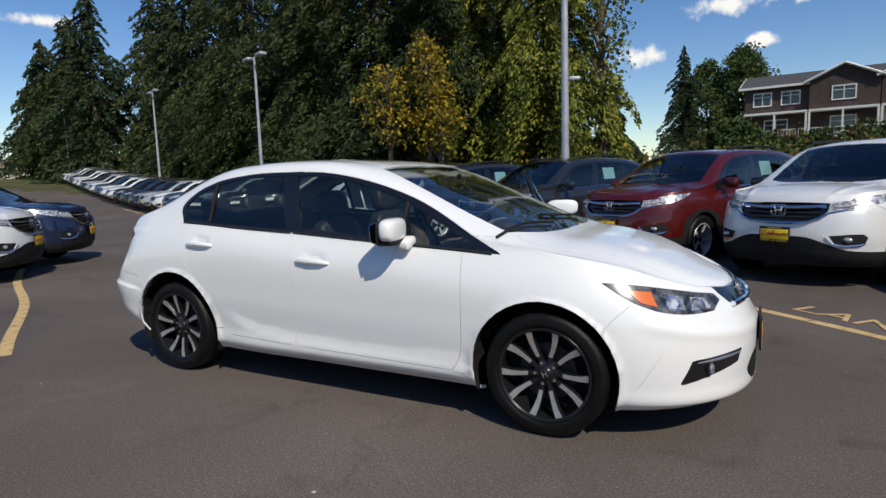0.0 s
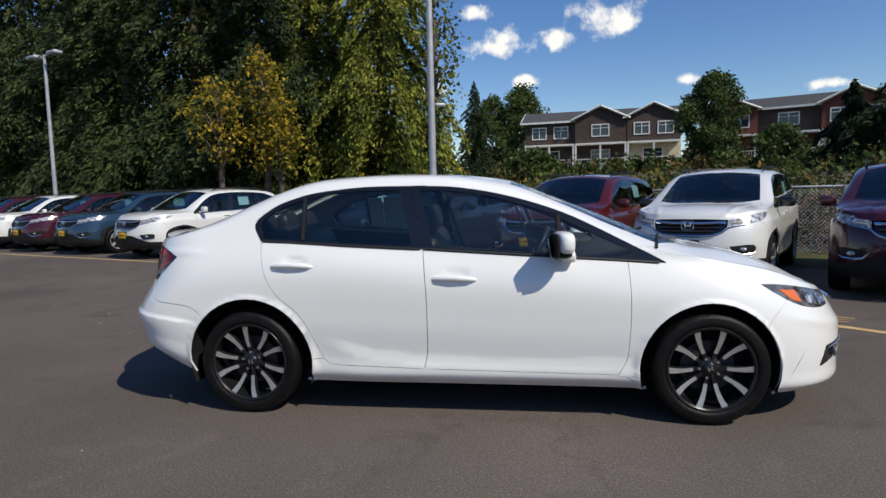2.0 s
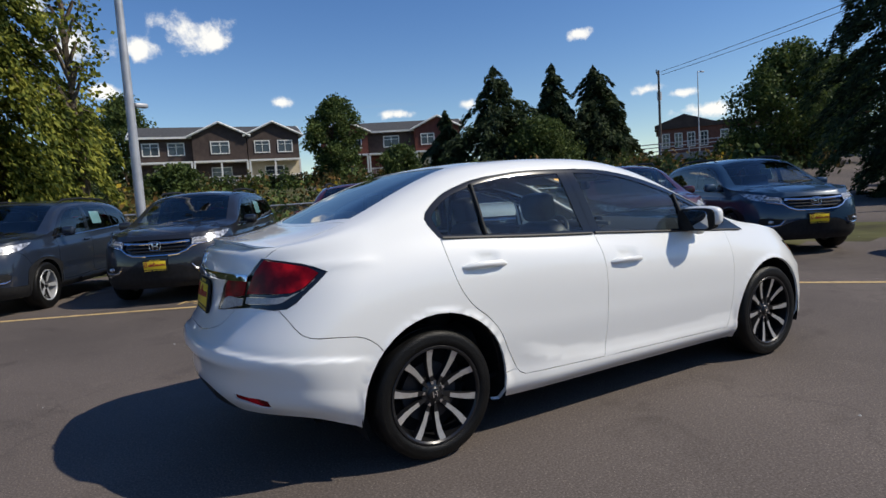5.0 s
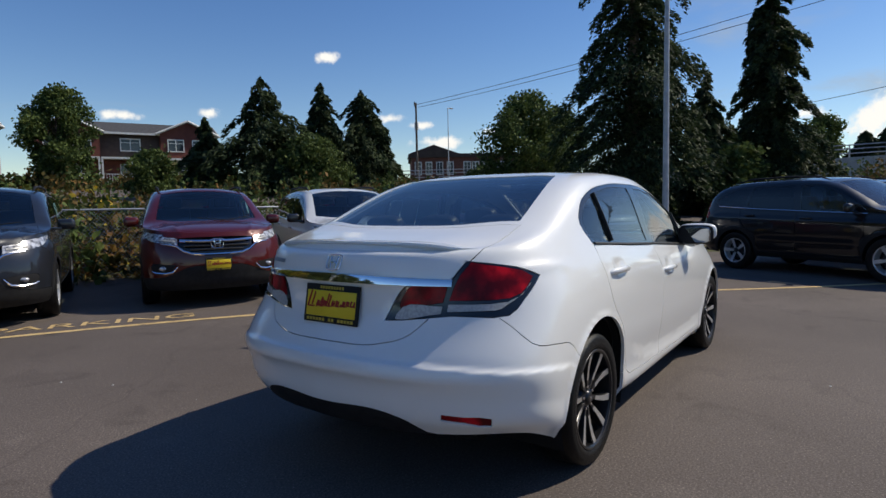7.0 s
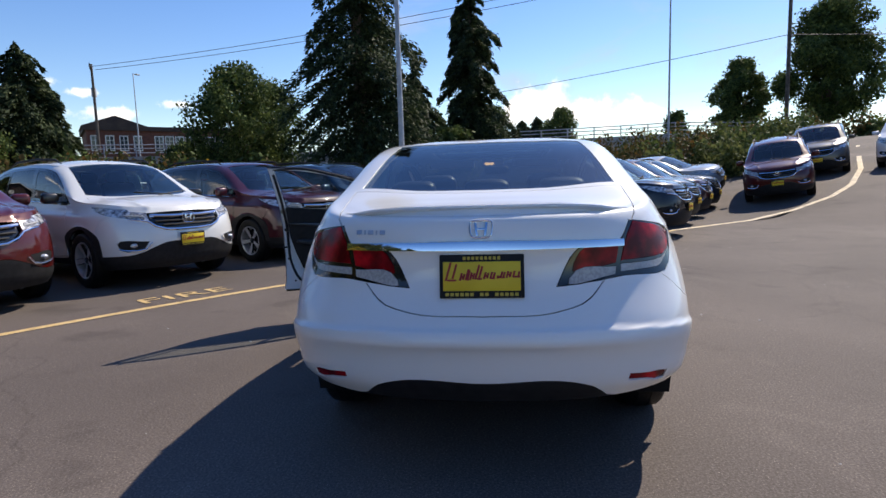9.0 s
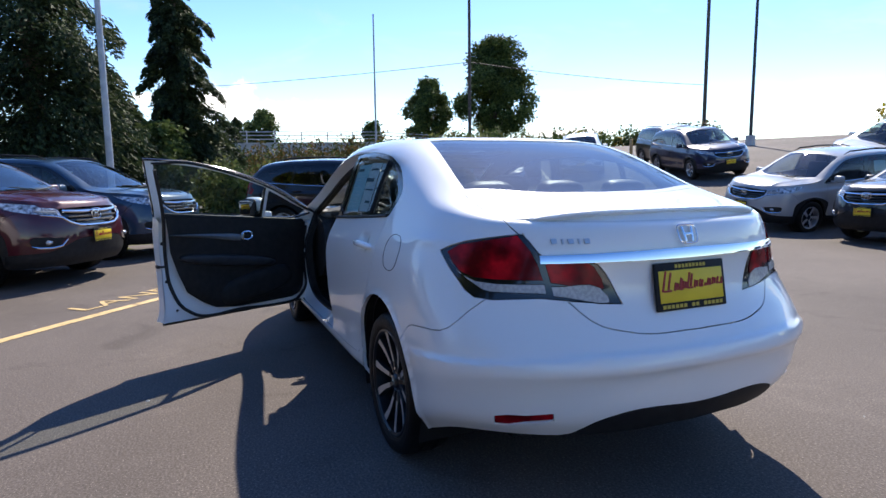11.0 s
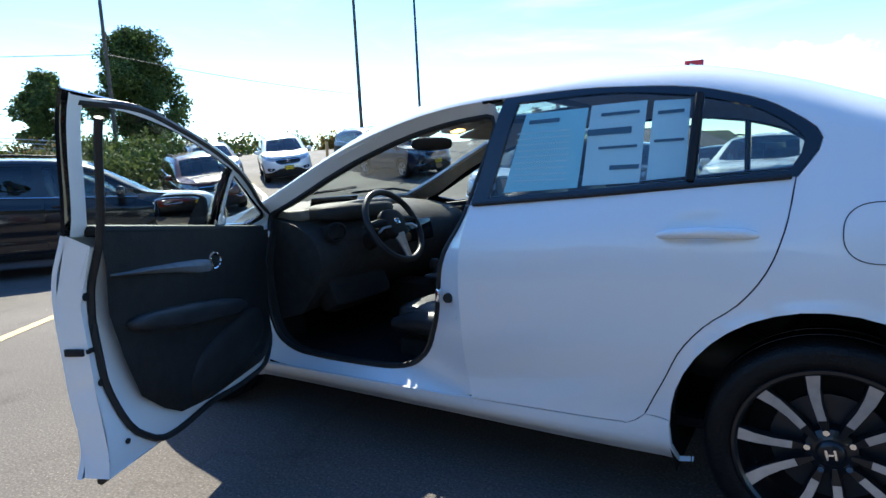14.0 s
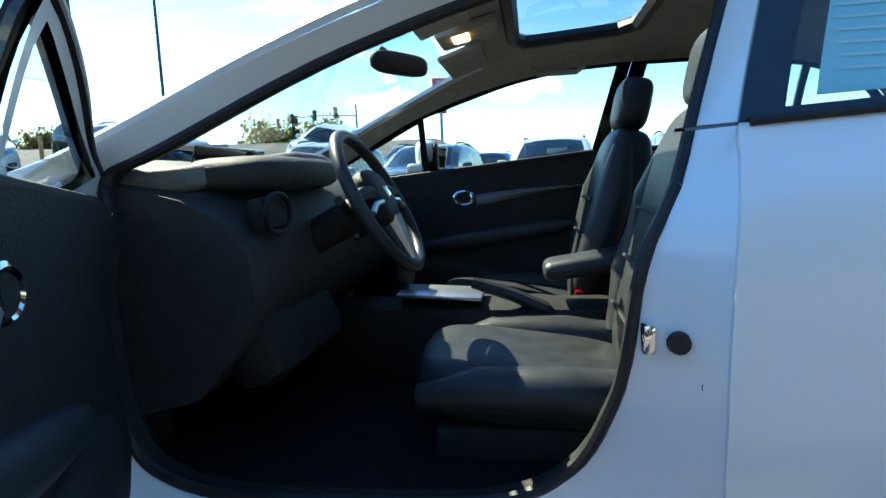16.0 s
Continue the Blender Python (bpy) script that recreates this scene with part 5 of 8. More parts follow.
    plate_parts(sedan, 2.275, 0.44, "front", 0)
    pf = on_end(1e-3, 0.635, 0.004, "front")
    emblem(sedan, pf.x, 0, pf.z, 0.10, "front", -14)
    bm = bmesh.new()
    add_tube(bm, [on_end(y if abs(y) > 1e-3 else 1e-3, 0.63, 0.012, "front") for y in np.linspace(-0.36, 0.36, 15)], 0.013, 8)
    part("grille_bar", bm, M_CHROME, sedan, "chrome grille bar")
    # fuel flap outline on the left rear quarter
    bm = bmesh.new()
    loop = [on_side(-1.425 + 0.082 * abs(math.cos(a)) ** 0.8 * math.copysign(1, math.cos(a)), 0.910 + 0.074 * abs(math.sin(a)) ** 0.8 * math.copysign(1, math.sin(a)), 0.0004) for a in np.linspace(0, 2 * math.pi, 41)]
    add_tube(bm, loop, 0.0014, 5, caps=False)
    part("fuel_flap_gap", bm, M_SEAL, sedan, "round fuel flap")
    # wipers, antenna
    for s in (0, 1):
        bm = bmesh.new()
        y0 = 0.42 - 0.62 * s
        pts = []
        for t in np.linspace(0, 1, 6):
            y = y0 - 0.55 * t
            q = sedan_sf.at(*np.array(sedan_sf.find([(1.20 - 0.10 * t - 0.05 * abs(y), abs(y))], "top")).T)[0]
            pts.append((q[0], y, q[2] + 0.012))
        add_tube(bm, pts, 0.008, 5)
        part("wiper", bm, M_TRIM, sedan)
    # underside
    bm = bmesh.new()
    add_box(bm, (3.6, 1.0, 0.10), (-0.02, 0, 0.245))
    add_box(bm, (1.75, 1.56, 0.08), (0.0, 0, 0.245))
    add_box(bm, (0.30, 1.1, 0.10), (1.86, 0, 0.26))
    add_box(bm, (0.30, 1.1, 0.08), (-1.86, 0, 0.42))
    part("underbody", bm, M_UNDER, sedan, smooth=False)
    bm = bmesh.new()
    add_tube(bm, [(-1.0, -0.35, 0.22), (-1.75, -0.42, 0.27), (-2.02, -0.42, 0.35)], 0.03, 8)
    part("exhaust", bm, M_DARKMETAL, sedan)


sedan_outside()


def door_trim(host, sd):
    """Inner lining of a front door in the closed place: panel, armrest, strip, pull, pocket."""
    inner = sd * 0.735
    V, F = [], []
    rows = [(0.325, 0.26, 0.74), (0.35, 0.10, 0.79), (0.40, 0.01, 0.82), (0.48, -0.09, 0.832), (0.62, -0.145, 0.84), (0.76, -0.185, 0.845), (0.88, -0.20, 0.848), (0.955, -0.21, 0.85)]
    n = 14
    for z, x0, x1 in rows:
        for i in range(n + 1):
            x = x0 + (x1 - x0) * i / n
            bulge = 0.030 * math.exp(-((z - 0.74) / 0.07) ** 2) * smoothstep(-0.15, 0.0, x) * smoothstep(0.75, 0.5, x) + 0.02 * math.exp(-((z - 0.47) / 0.09) ** 2)
            edge = min(i, n - i)
            yy = inner - sd * (bulge if edge else -0.012) + (sd * 0.012 if z < 0.35 else 0) - sd * 0.022 * smoothstep(0.78, 0.90, z)
            V.append((x, yy, z + (0.038 - 0.095 * i / n) * smoothstep(0.80, 0.955, z)))
    for j in range(len(rows) - 1):
        for i in range(n):
            a = j * (n + 1) + i
            F.append((a, a + 1, a + n + 2, a + n + 1) if sd > 0 else (a, a + n + 1, a + n + 2, a + 1))
    trim = obj("door_lining", V, F, M_CABIN, host, "black door lining", smooth=True)
    bm = bmesh.new()
    add_box(bm, (1.06, 0.055, 0.034), (0.320, inner + sd * 0.028, 0.950), (0, 5.2, 0), bevel=0.014)
    part("window_ledge", bm, M_CABIN, trim)
    bm = bmesh.new()
    secs = []
    for x, zt, zb in ((-0.185, 0.874, 0.866), (-0.06, 0.874, 0.850), (0.10, 0.866, 0.826), (0.24, 0.856, 0.800), (0.29, 0.848, 0.796)):
        secs.append([bm.verts.new((x, inner - sd * d, z)) for d, z in ((0.0, zt), (0.030, zt - 0.006), (0.042, (zt + zb) / 2), (0.034, zb + 0.004), (0.0, zb))])
    for a, b in zip(secs, secs[1:]):
        for k in range(4):
            bm.faces.new((a[k], a[k + 1], b[k + 1], b[k]))
    bm.faces.new(secs[0]); bm.faces.new(secs[-1][::-1])
    bmesh.ops.recalc_face_normals(bm, faces=bm.faces)
    part("silver_strip", bm, M_STRIP, trim, "dull grey trim strip", angle=50)
    bm = bmesh.new()
    loop = [(0.345 + 0.042 * math.cos(a), inner - sd * 0.02, 0.83 + 0.028 * math.sin(a)) for a in np.linspace(0, 2 * math.pi, 21)]
    add_tube(bm, loop, 0.007, 6, caps=False)
    add_box(bm, (0.012, 0.012, 0.045), (0.312, inner - sd * 0.026, 0.825), bevel=0.004)
    part("door_pull", bm, M_CHROME, trim, "chrome inner door handle")
    bm = bmesh.new()
    add_blob(bm, (0.22, inner - sd * 0.004, 0.665), (0.36, 0.042, 0.040), 0.8, 0.6, (0, 8, 0), 24, 12)
    part("armrest", bm, M_LEATHER, trim, angle=80)
    bm = bmesh.new()
    add_blob(bm, (0.42, inner + sd * 0.005, 0.47), (0.30, 0.045, 0.10), 0.7, 0.6, (0, -10, 0), 24, 12)
    part("door_pocket", bm, M_CABIN, trim, angle=80)
    bm = bmesh.new()
    lathe(bm, [(0.001, 0), (0.07, 0.0), (0.075, 0.01)], 24)
    sp = part("speaker", bm, M_TRIM, trim)
    sp.matrix_basis = Matrix.Translation((0.66, inner - sd * 0.012, 0.44))
    return trim


def open_door_inside():
    """Inner white skin, lining, seal and fixings of the open driver's door."""
    q, t = sedan_cut["front_door"]
    v, f, nn = panel_mesh(sedan_sf, q, t, 1, lift=-0.085, gap=0.004, rim=0.0)
    v = np.array(v)
    panel("inner_skin", (v, [g[::-1] for g in f], [[-x for x in n[::-1]] for n in nn]), M_WHITE, door_open, "white inner door skin")
    # the shut faces round the door's edge
    line = [(-0.25, 0.995), (-0.235, 0.80), (-0.23, 0.55), (-0.24, 0.36), (-0.252, 0.302), (0.0, 0.296), (0.4, 0.29), (0.835, 0.288), (0.875, 0.35), (0.897, 0.5), (0.90, 0.73), (0.89, 0.92)]
    A = [on_side(x, z, -0.012) for x, z in line]
    B = [on_side(x, z, -0.088) for x, z in line]
    strip("door_edge", A, B, M_WHITE, door_open, False, "white shut face", smooth=False)
    q, t = sedan_cut["front_window_frame"]
    v, f, nn = panel_mesh(sedan_sf, q, t, 1, lift=-0.03, gap=0.004, rim=0.0)
    panel("frame_inside", (v, [g[::-1] for g in f], [[-x for x in n[::-1]] for n in nn]), M_WHITE, door_open, "white inner window frame")
    # rubber seal round the inside
    loop = [(-0.30, 1.325), (-0.235, 1.05), (-0.205, 0.90), (-0.20, 0.70), (-0.185, 0.52), (-0.12, 0.37), (-0.02, 0.315), (0.3, 0.306), (0.78, 0.305), (0.85, 0.36), (0.865, 0.55), (0.868, 0.75), (0.865, 0.90)]
    d = np.cumsum([0] + [math.dist(a, b) for a, b in zip(loop, loop[1:])])
    tt = np.linspace(0, d[-1], 60)
    bm = bmesh.new()
    add_tube(bm, [on_side(float(spline(d, [p[0] for p in loop], u)), float(spline(d, [p[1] for p in loop], u)), -0.092) for u in tt], 0.011, 8)
    part("door_seal", bm, M_SEAL, door_open, "black rubber door seal")
    top = [(-0.30, 1.325), (-0.08, 1.33), (0.15, 1.285), (0.54, 1.165), (0.9, 0.99), (1.05, 0.915)]
    d = np.cumsum([0] + [math.dist(a, b) for a, b in zip(top, top[1:])])
    tt = np.linspace(0, d[-1], 40)
    bm = bmesh.new()
    add_tube(bm, [on_side(float(spline(d, [p[0] for p in top], u)), float(spline(d, [p[1] for p in top], u)) + 0.014, -0.02) for u in tt], 0.013, 8)
    part("frame_seal", bm, M_SEAL, door_open, "black rubber frame seal")
    bm = bmesh.new()
    add_tube(bm, [on_side(x, z, -0.05) for x, z in ((-0.24, 0.285), (0.2, 0.28), (0.83, 0.275))], 0.012, 8)
    part("bottom_seal", bm, M_SEAL, door_open, "black lower door seal")
    for x, z, r in ((-0.215, 0.83, 0.012), (-0.205, 0.56, 0.010), (-0.16, 0.36, 0.008)):
        bm = bmesh.new()
        c = on_side(x, z, -0.087)
        add_cyl(bm, c, c + Vector((0, -0.006, 0)), r, r, 14)
        part("plug", bm, M_SEAL, door_open, "black rubber plug")
    bm = bmesh.new()
    c = on_side(-0.236, 0.66, -0.05)
    add_box(bm, (0.008, 0.06, 0.022), c, bevel=0.004)
    add_box(bm, (0.05, 0.008, 0.014), on_side(-0.21, 0.66, -0.088), bevel=0.003)
    part("door_latch", bm, M_TRIM, door_open, "black door latch")
    door_trim(door_open, 1)


open_door_inside()


def soften(loop, times=2):
    """Rounds a closed outline by cutting its corners."""
    for _ in range(times):
        out = []
        for i, a in enumerate(loop):
            b = loop[(i + 1) % len(loop)]
            out += [(0.8 * a[0] + 0.2 * b[0], 0.8 * a[1] + 0.2 * b[1]), (0.2 * a[0] + 0.8 * b[0], 0.2 * a[1] + 0.8 * b[1])]
        loop = out
    return loop


def cabin():
    # door opening on the left: reveal, seal, sill plate
    edge = [(-0.262, 0.995), (-0.24, 0.80), (-0.235, 0.55), (-0.245, 0.36), (-0.262, 0.292), (0.0, 0.287), (0.4, 0.282), (0.845, 0.278), (0.885, 0.35), (0.905, 0.5), (0.91, 0.73), (0.90, 0.93), (1.10, 0.912), (0.9, 1.01), (0.54, 1.188), (0.15, 1.31), (-0.08, 1.352), (-0.35, 1.366)]
    inner = [(-0.20, 0.995), (-0.115, 0.80), (-0.09, 0.58), (-0.03, 0.42), (0.06, 0.345), (0.2, 0.325), (0.5, 0.318), (0.74, 0.325), (0.83, 0.38), (0.86, 0.5), (0.87, 0.73), (0.875, 0.90), (0.90, 0.972), (0.82, 1.045), (0.535, 1.188), (0.15, 1.306), (-0.08, 1.342), (-0.31, 1.355)]
    edge, inner = soften(edge), soften(inner)
    A = [on_side(x, z, -0.010) for x, z in edge]
    B = [on_side(x, z, -0.075) for x, z in inner]
    C = [p + Vector((0, -0.05, 0)) for p in B]
    strip("door_jamb", A, B, M_WHITE, sedan, True, "white door jamb", smooth=True)
    strip("jamb_lining", B, C, M_CABIN, sedan, True)
    bm = bmesh.new()
    add_tube(bm, B + [B[0]], 0.012, 8, caps=False)
    part("door_seal", bm, M_SEAL, sedan, "black rubber seal round the door opening")
    bm = bmesh.new()
    c = on_side(-0.12, 0.66, -0.045)
    add_box(bm, (0.02, 0.03, 0.05), c, bevel=0.006)
    part("striker", bm, M_CHROME, sedan)
    for x, z in ((-0.165, 0.655), (-0.215, 0.585), (0.885, 0.52), (0.89, 0.70)):
        bm = bmesh.new()
        c = on_side(x, z, -0.038)
        add_cyl(bm, c, c + Vector((0, 0.012, 0)), 0.019, 0.017, 14)
        part("plug", bm, M_SEAL, sedan, "black rubber plug")
    # floor, firewall, side linings
    bm = bmesh.new()
    add_box(bm, (2.6, 1.50, 0.03), (-0.25, 0, 0.305))
    add_box(bm, (0.03, 1.5, 0.62), (1.02, 0, 0.62), (0, -12, 0))
    add_box(bm, (0.03, 1.35, 0.62), (-1.42, 0, 0.70), (0, 22, 0))
    part("floor_carpet", bm, M_CARPET, sedan, smooth=False)
    for name in ("rear_door", "front_door", "body_side"):
        for sd in (1, -1):
            if name == "front_door" and sd == 1:
                continue
            q, t = sedan_cut[name]
            cen = sedan_sf.at(*q[t].mean(axis=1).T)
            low = (cen[:, 2] < sedan_sf.at(q[t].mean(axis=1)[:, 0], np.full(len(t), 0.84))[:, 2]) & (np.abs(cen[:, 0]) < 1.6)
            up = (~low) & (cen[:, 0] < 1.05) & (cen[:, 0] > -1.68)
            for sel, mat, dep in ((low, M_CABIN, -0.055), (up & (cen[:, 2] > 0), M_LINER, -0.035)):
                if name != "body_side" and mat is M_LINER:
                    continue
                if sel.sum() < 3:
                    continue
                v, f, nn = panel_mesh(sedan_sf, q, t[sel], sd, lift=dep, gap=0.0, rim=0.0)
                panel("side_lining" if mat is M_CABIN else "pillar_lining", (v, [g[::-1] for g in f], [[-x for x in n[::-1]] for n in nn]), mat, sedan)
    door_trim(sedan, -1)
    q, t = sedan_cut["roof"]
    v, f, nn = panel_mesh(sedan_sf, q, t, both=True, lift=-0.035, gap=0.0, rim=0.0)
    panel("headliner", (v, [g[::-1] for g in f], [[-x for x in n[::-1]] for n in nn]), M_LINER, sedan, "grey headliner")
    bm = bmesh.new()
    ring = [(0.11, -0.30), (0.07, -0.38), (-0.25, -0.39), (-0.31, -0.33), (-0.31, 0.33), (-0.25, 0.39), (0.07, 0.38), (0.11, 0.30), (0.11, -0.30)]
    pts = []
    for x, y in ring:
        q = sedan_sf.at(*np.array(sedan_sf.find([(x, max(abs(y), 1e-3))], "top")).T)[0]
        pts.append((q[0], y, q[2] - 0.03))
    add_tube(bm, pts, 0.024, 6, caps=False)
    part("sunroof_seal", bm, M_SEAL, sedan, "black sunroof surround")
    # dashboard: body, hood over the instruments, screen shelf, vents
    bm = bmesh.new()
    prof = [(1.16, 0.98), (1.02, 0.985), (0.86, 0.970), (0.72, 0.935), (0.63, 0.885), (0.585, 0.82), (0.575, 0.74), (0.62, 0.63), (0.72, 0.52), (0.95, 0.46)]
    rows = []
    for y in np.linspace(-0.70, 0.70, 29):
        arch = 0.02 * math.exp(-((y - 0.37) / 0.2) ** 2)
        rows.append([bm.verts.new((x + 0.03 * (abs(y) / 0.7) ** 2, y, z - 0.035 * (abs(y) / 0.7) ** 3 + (arch if z > 0.85 else 0))) for x, z in prof])
    for a, b in zip(rows, rows[1:]):
        for k in range(len(prof) - 1):
            bm.faces.new((a[k], a[k + 1], b[k + 1], b[k]))
    bm.faces.new(rows[0]); bm.faces.new(rows[-1][::-1])
    bmesh.ops.recalc_face_normals(bm, faces=bm.faces)
    dash = part("dashboard", bm, M_DASH, sedan, "black two-tier dashboard", angle=60)
    bm = bmesh.new()
    add_blob(bm, (0.71, 0.36, 0.950), (0.12, 0.27, 0.045), 0.6, 0.55)
    part("instrument_hood", bm, M_DASH, dash, angle=70)
    bm = bmesh.new()
    add_box(bm, (0.01, 0.34, 0.055), (0.815, 0.36, 0.995), (0, -18, 0), bevel=0.004)
    part("upper_display", bm, M_GLOSSBLACK, dash, "glossy black display")
    # upper edge of the dash, coloured pale to stand for sun falling on it
    bm = bmesh.new()
    add_tube(bm, [(1.02, 0.60, 0.962), (0.90, 0.655, 0.942), (0.77, 0.635, 0.945), (0.68, 0.52, 0.965), (0.64, 0.38, 0.985), (0.64, 0.2, 0.985), (0.68, -0.02, 0.975)], [0.018, 0.028, 0.028, 0.024, 0.02, 0.018, 0.016], 10)
    part("display_rim", bm, M_DASHSUN, dash, "dash top edge with sunlight painted in as pale grey")
    bm = bmesh.new()
    add_box(bm, (0.04, 0.11, 0.07), (0.612, 0.60, 0.865), (0, 12, 0), bevel=0.012)
    vent = part("air_vent", bm, M_TRIM, dash)
    bm = bmesh.new()
    add_tube(bm, [(0.590, 0.60 + 0.06 * math.cos(a), 0.865 + 0.042 * math.sin(a)) for a in np.linspace(0, 2 * math.pi, 21)], 0.006, 6, caps=False)
    part("vent_ring", bm, M_TRIM, vent)
    bm = bmesh.new()
    add_box(bm, (0.03, 0.30, 0.12), (0.585, -0.02, 0.81), (0, 10, 0), bevel=0.01)
    part("centre_screen", bm, M_GLOSSBLACK, dash, "dark centre screen")
    bm = bmesh.new()
    add_box(bm, (0.14, 0.44, 0.22), (0.68, 0.42, 0.585), (0, 24, 0), bevel=0.05)
    part("knee_panel", bm, M_CABIN, dash)
    # steering wheel
    wheel = Matrix.Translation((0.427, 0.37, 0.875)) @ pose(0, 0, 0, 0, -62, 0)
    bm = bmesh.new()
    add_tube(bm, [(0.182 * math.cos(a), 0.182 * math.sin(a), 0) for a in np.linspace(0, 2 * math.pi, 49)], 0.0155, 12, caps=False)
    sw = part("steering_wheel", bm, M_LEATHER, sedan, "black leather steering wheel", angle=80)
    sw.matrix_basis = wheel
    bm = bmesh.new()
    add_blob(bm, (0.01, 0, -0.005), (0.075, 0.085, 0.03), 0.6, 0.7)
    part("wheel_hub", bm, M_CABIN, sw, angle=70)
    for y0, x0 in ((1, 0.0), (-1, 0.0)):
        bm = bmesh.new()
        add_tube(bm, [(0.02, y0 * 0.07, 0), (0.02, y0 * 0.12, 0.0), (0.015, y0 * 0.175, 0)], [0.022, 0.02, 0.014], 8)
        part("wheel_spoke", bm, M_CABIN, sw)
        bm = bmesh.new()
        add_tube(bm, [(-0.01, y0 * 0.055, 0.018), (-0.012, y0 * 0.11, 0.016), (-0.03, y0 * 0.15, 0.01)], 0.007, 6)
        part("spoke_trim", bm, M_SATIN, sw)
    bm = bmesh.new()
    add_tube(bm, [(-0.05, 0, 0), (-0.11, 0.0, 0), (-0.172, 0, 0)], [0.03, 0.02, 0.014], 8)
    part("wheel_spoke", bm, M_SATIN, sw)
    bm = bmesh.new()
    add_box(bm, (0.03, 0.034, 0.006), (0.01, 0, 0.027), bevel=0.003)
    part("hub_emblem", bm, M_CHROME, sw)
    bm = bmesh.new()
    add_tube(bm, [(0.44, 0.37, 0.868), (0.66, 0.37, 0.76)], 0.045, 10)
    add_tube(bm, [(0.50, 0.40, 0.85), (0.48, 0.50, 0.875), (0.475, 0.54, 0.885)], 0.011, 6)
    part("steering_column", bm, M_CABIN, sedan)
    # console, shifter, handbrake, armrest
    bm = bmesh.new()
    add_box(bm, (1.05, 0.20, 0.26), (0.20, 0, 0.41), bevel=0.03)
    con = part("centre_console", bm, M_CABIN, sedan)
    bm = bmesh.new()
    add_box(bm, (0.26, 0.17, 0.012), (0.34, 0.0, 0.568), (0, -3, 0), bevel=0.004)
    part("console_plate", bm, M_SATIN, con, "satin silver console plate")
    bm = bmesh.new()
    add_cyl(bm, (0.46, 0, 0.55), (0.455, 0, 0.60), 0.013, 0.012)
    add_blob(bm, (0.455, 0, 0.625), (0.028, 0.025, 0.034), 0.8, 0.8)
    part("gear_lever", bm, M_LEATHER, con)
    bm = bmesh.new()
    add_tube(bm, [(0.02, 0.08, 0.53), (0.12, 0.08, 0.575), (0.235, 0.08, 0.612)], [0.022, 0.02, 0.018], 8)
    part("handbrake", bm, M_LEATHER, con)
    bm = bmesh.new()
    add_box(bm, (0.30, 0.15, 0.06), (-0.12, 0.0, 0.655), (0, 9, 0), bevel=0.028, seg=3)
    part("armrest", bm, M_LEATHER, con)
    # seats
    for y in (0.37, -0.37):
        bm = bmesh.new()
        add_blob(bm, (0.12, y, 0.465), (0.27, 0.20, 0.075), 0.45, 0.45, (0, -7, 0), 28, 14)
        seat_base = part("seat_cushion", bm, M_LEATHER, sedan, "black leather front seat", angle=80)
        for s in (-1, 1):
            bm = bmesh.new()
            add_tube(bm, [(0.36, y + s * 0.185, 0.475), (0.22, y + s * 0.215, 0.505), (0.02, y + s * 0.22, 0.50), (-0.12, y + s * 0.205, 0.50)], [0.03, 0.052, 0.058, 0.045], 10)
            part("seat_bolster", bm, M_LEATHER, seat_base, angle=80)
            bm = bmesh.new()
            add_tube(bm, [(-0.12, y + s * 0.19, 0.52), (-0.165, y + s * 0.225, 0.68), (-0.22, y + s * 0.215, 0.88), (-0.26, y + s * 0.165, 1.03)], [0.04, 0.062, 0.06, 0.035], 10)
            part("back_bolster", bm, M_LEATHER, seat_base, angle=80)
        bm = bmesh.new()
        add_blob(bm, (-0.225, y, 0.77), (0.085, 0.215, 0.33), 0.5, 0.5, (0, -14, 0), 28, 16)
        part("backrest", bm, M_LEATHER, seat_base, angle=80)
        for z0 in (0.62, 0.74, 0.86):
            bm = bmesh.new()
            xx = -0.143 - (z0 - 0.76) * 0.25
            add_tube(bm, [(xx + 0.012, y - 0.14, z0), (xx + 0.018, y, z0 + 0.008), (xx + 0.012, y + 0.14, z0)], 0.006, 5)
            part("stitching", bm, M_CABIN, seat_base)
        bm = bmesh.new()
        for s in (-0.05, 0.05):
            add_cyl(bm, (-0.29, y + s, 1.05), (-0.31, y + s, 1.13), 0.007)
        part("headrest_post", bm, M_CHROME, seat_base)
        bm = bmesh.new()
        add_blob(bm, (-0.31, y, 1.175), (0.055, 0.13, 0.09), 0.55, 0.5, (0, -12, 0), 24, 12)
        part("headrest", bm, M_LEATHER, seat_base, angle=80)
        bm = bmesh.new()
        add_box(bm, (0.46, 0.42, 0.14), (0.10, y, 0.35), bevel=0.02)
        part("seat_base", bm, M_CABIN, seat_base)
        bm = bmesh.new()
        add_box(bm, (0.03, 0.016, 0.09), (-0.10, y - math.copysign(0.25, y), 0.53), (0, -15, 0), bevel=0.004)
        part("belt_buckle", bm, M_REDLENS, seat_base, "red belt buckle")
        seat_base.matrix_basis = Matrix.Translation((-0.05 if y > 0 else 0.02, 0, -0.03))
    bm = bmesh.new()
    add_blob(bm, (-0.92, 0, 0.48), (0.26, 0.62, 0.10), 0.4, 0.35, (0, -6, 0), 30, 12)
    bench = part("rear_bench", bm, M_LEATHER, sedan, "black leather rear bench", angle=80)
    bm = bmesh.new()
    add_blob(bm, (-1.24, 0, 0.80), (0.10, 0.62, 0.32), 0.4, 0.35, (0, -24, 0), 30, 14)
    part("bench_back", bm, M_LEATHER, bench, angle=80)
    for y in (-0.38, 0, 0.38):
        bm = bmesh.new()
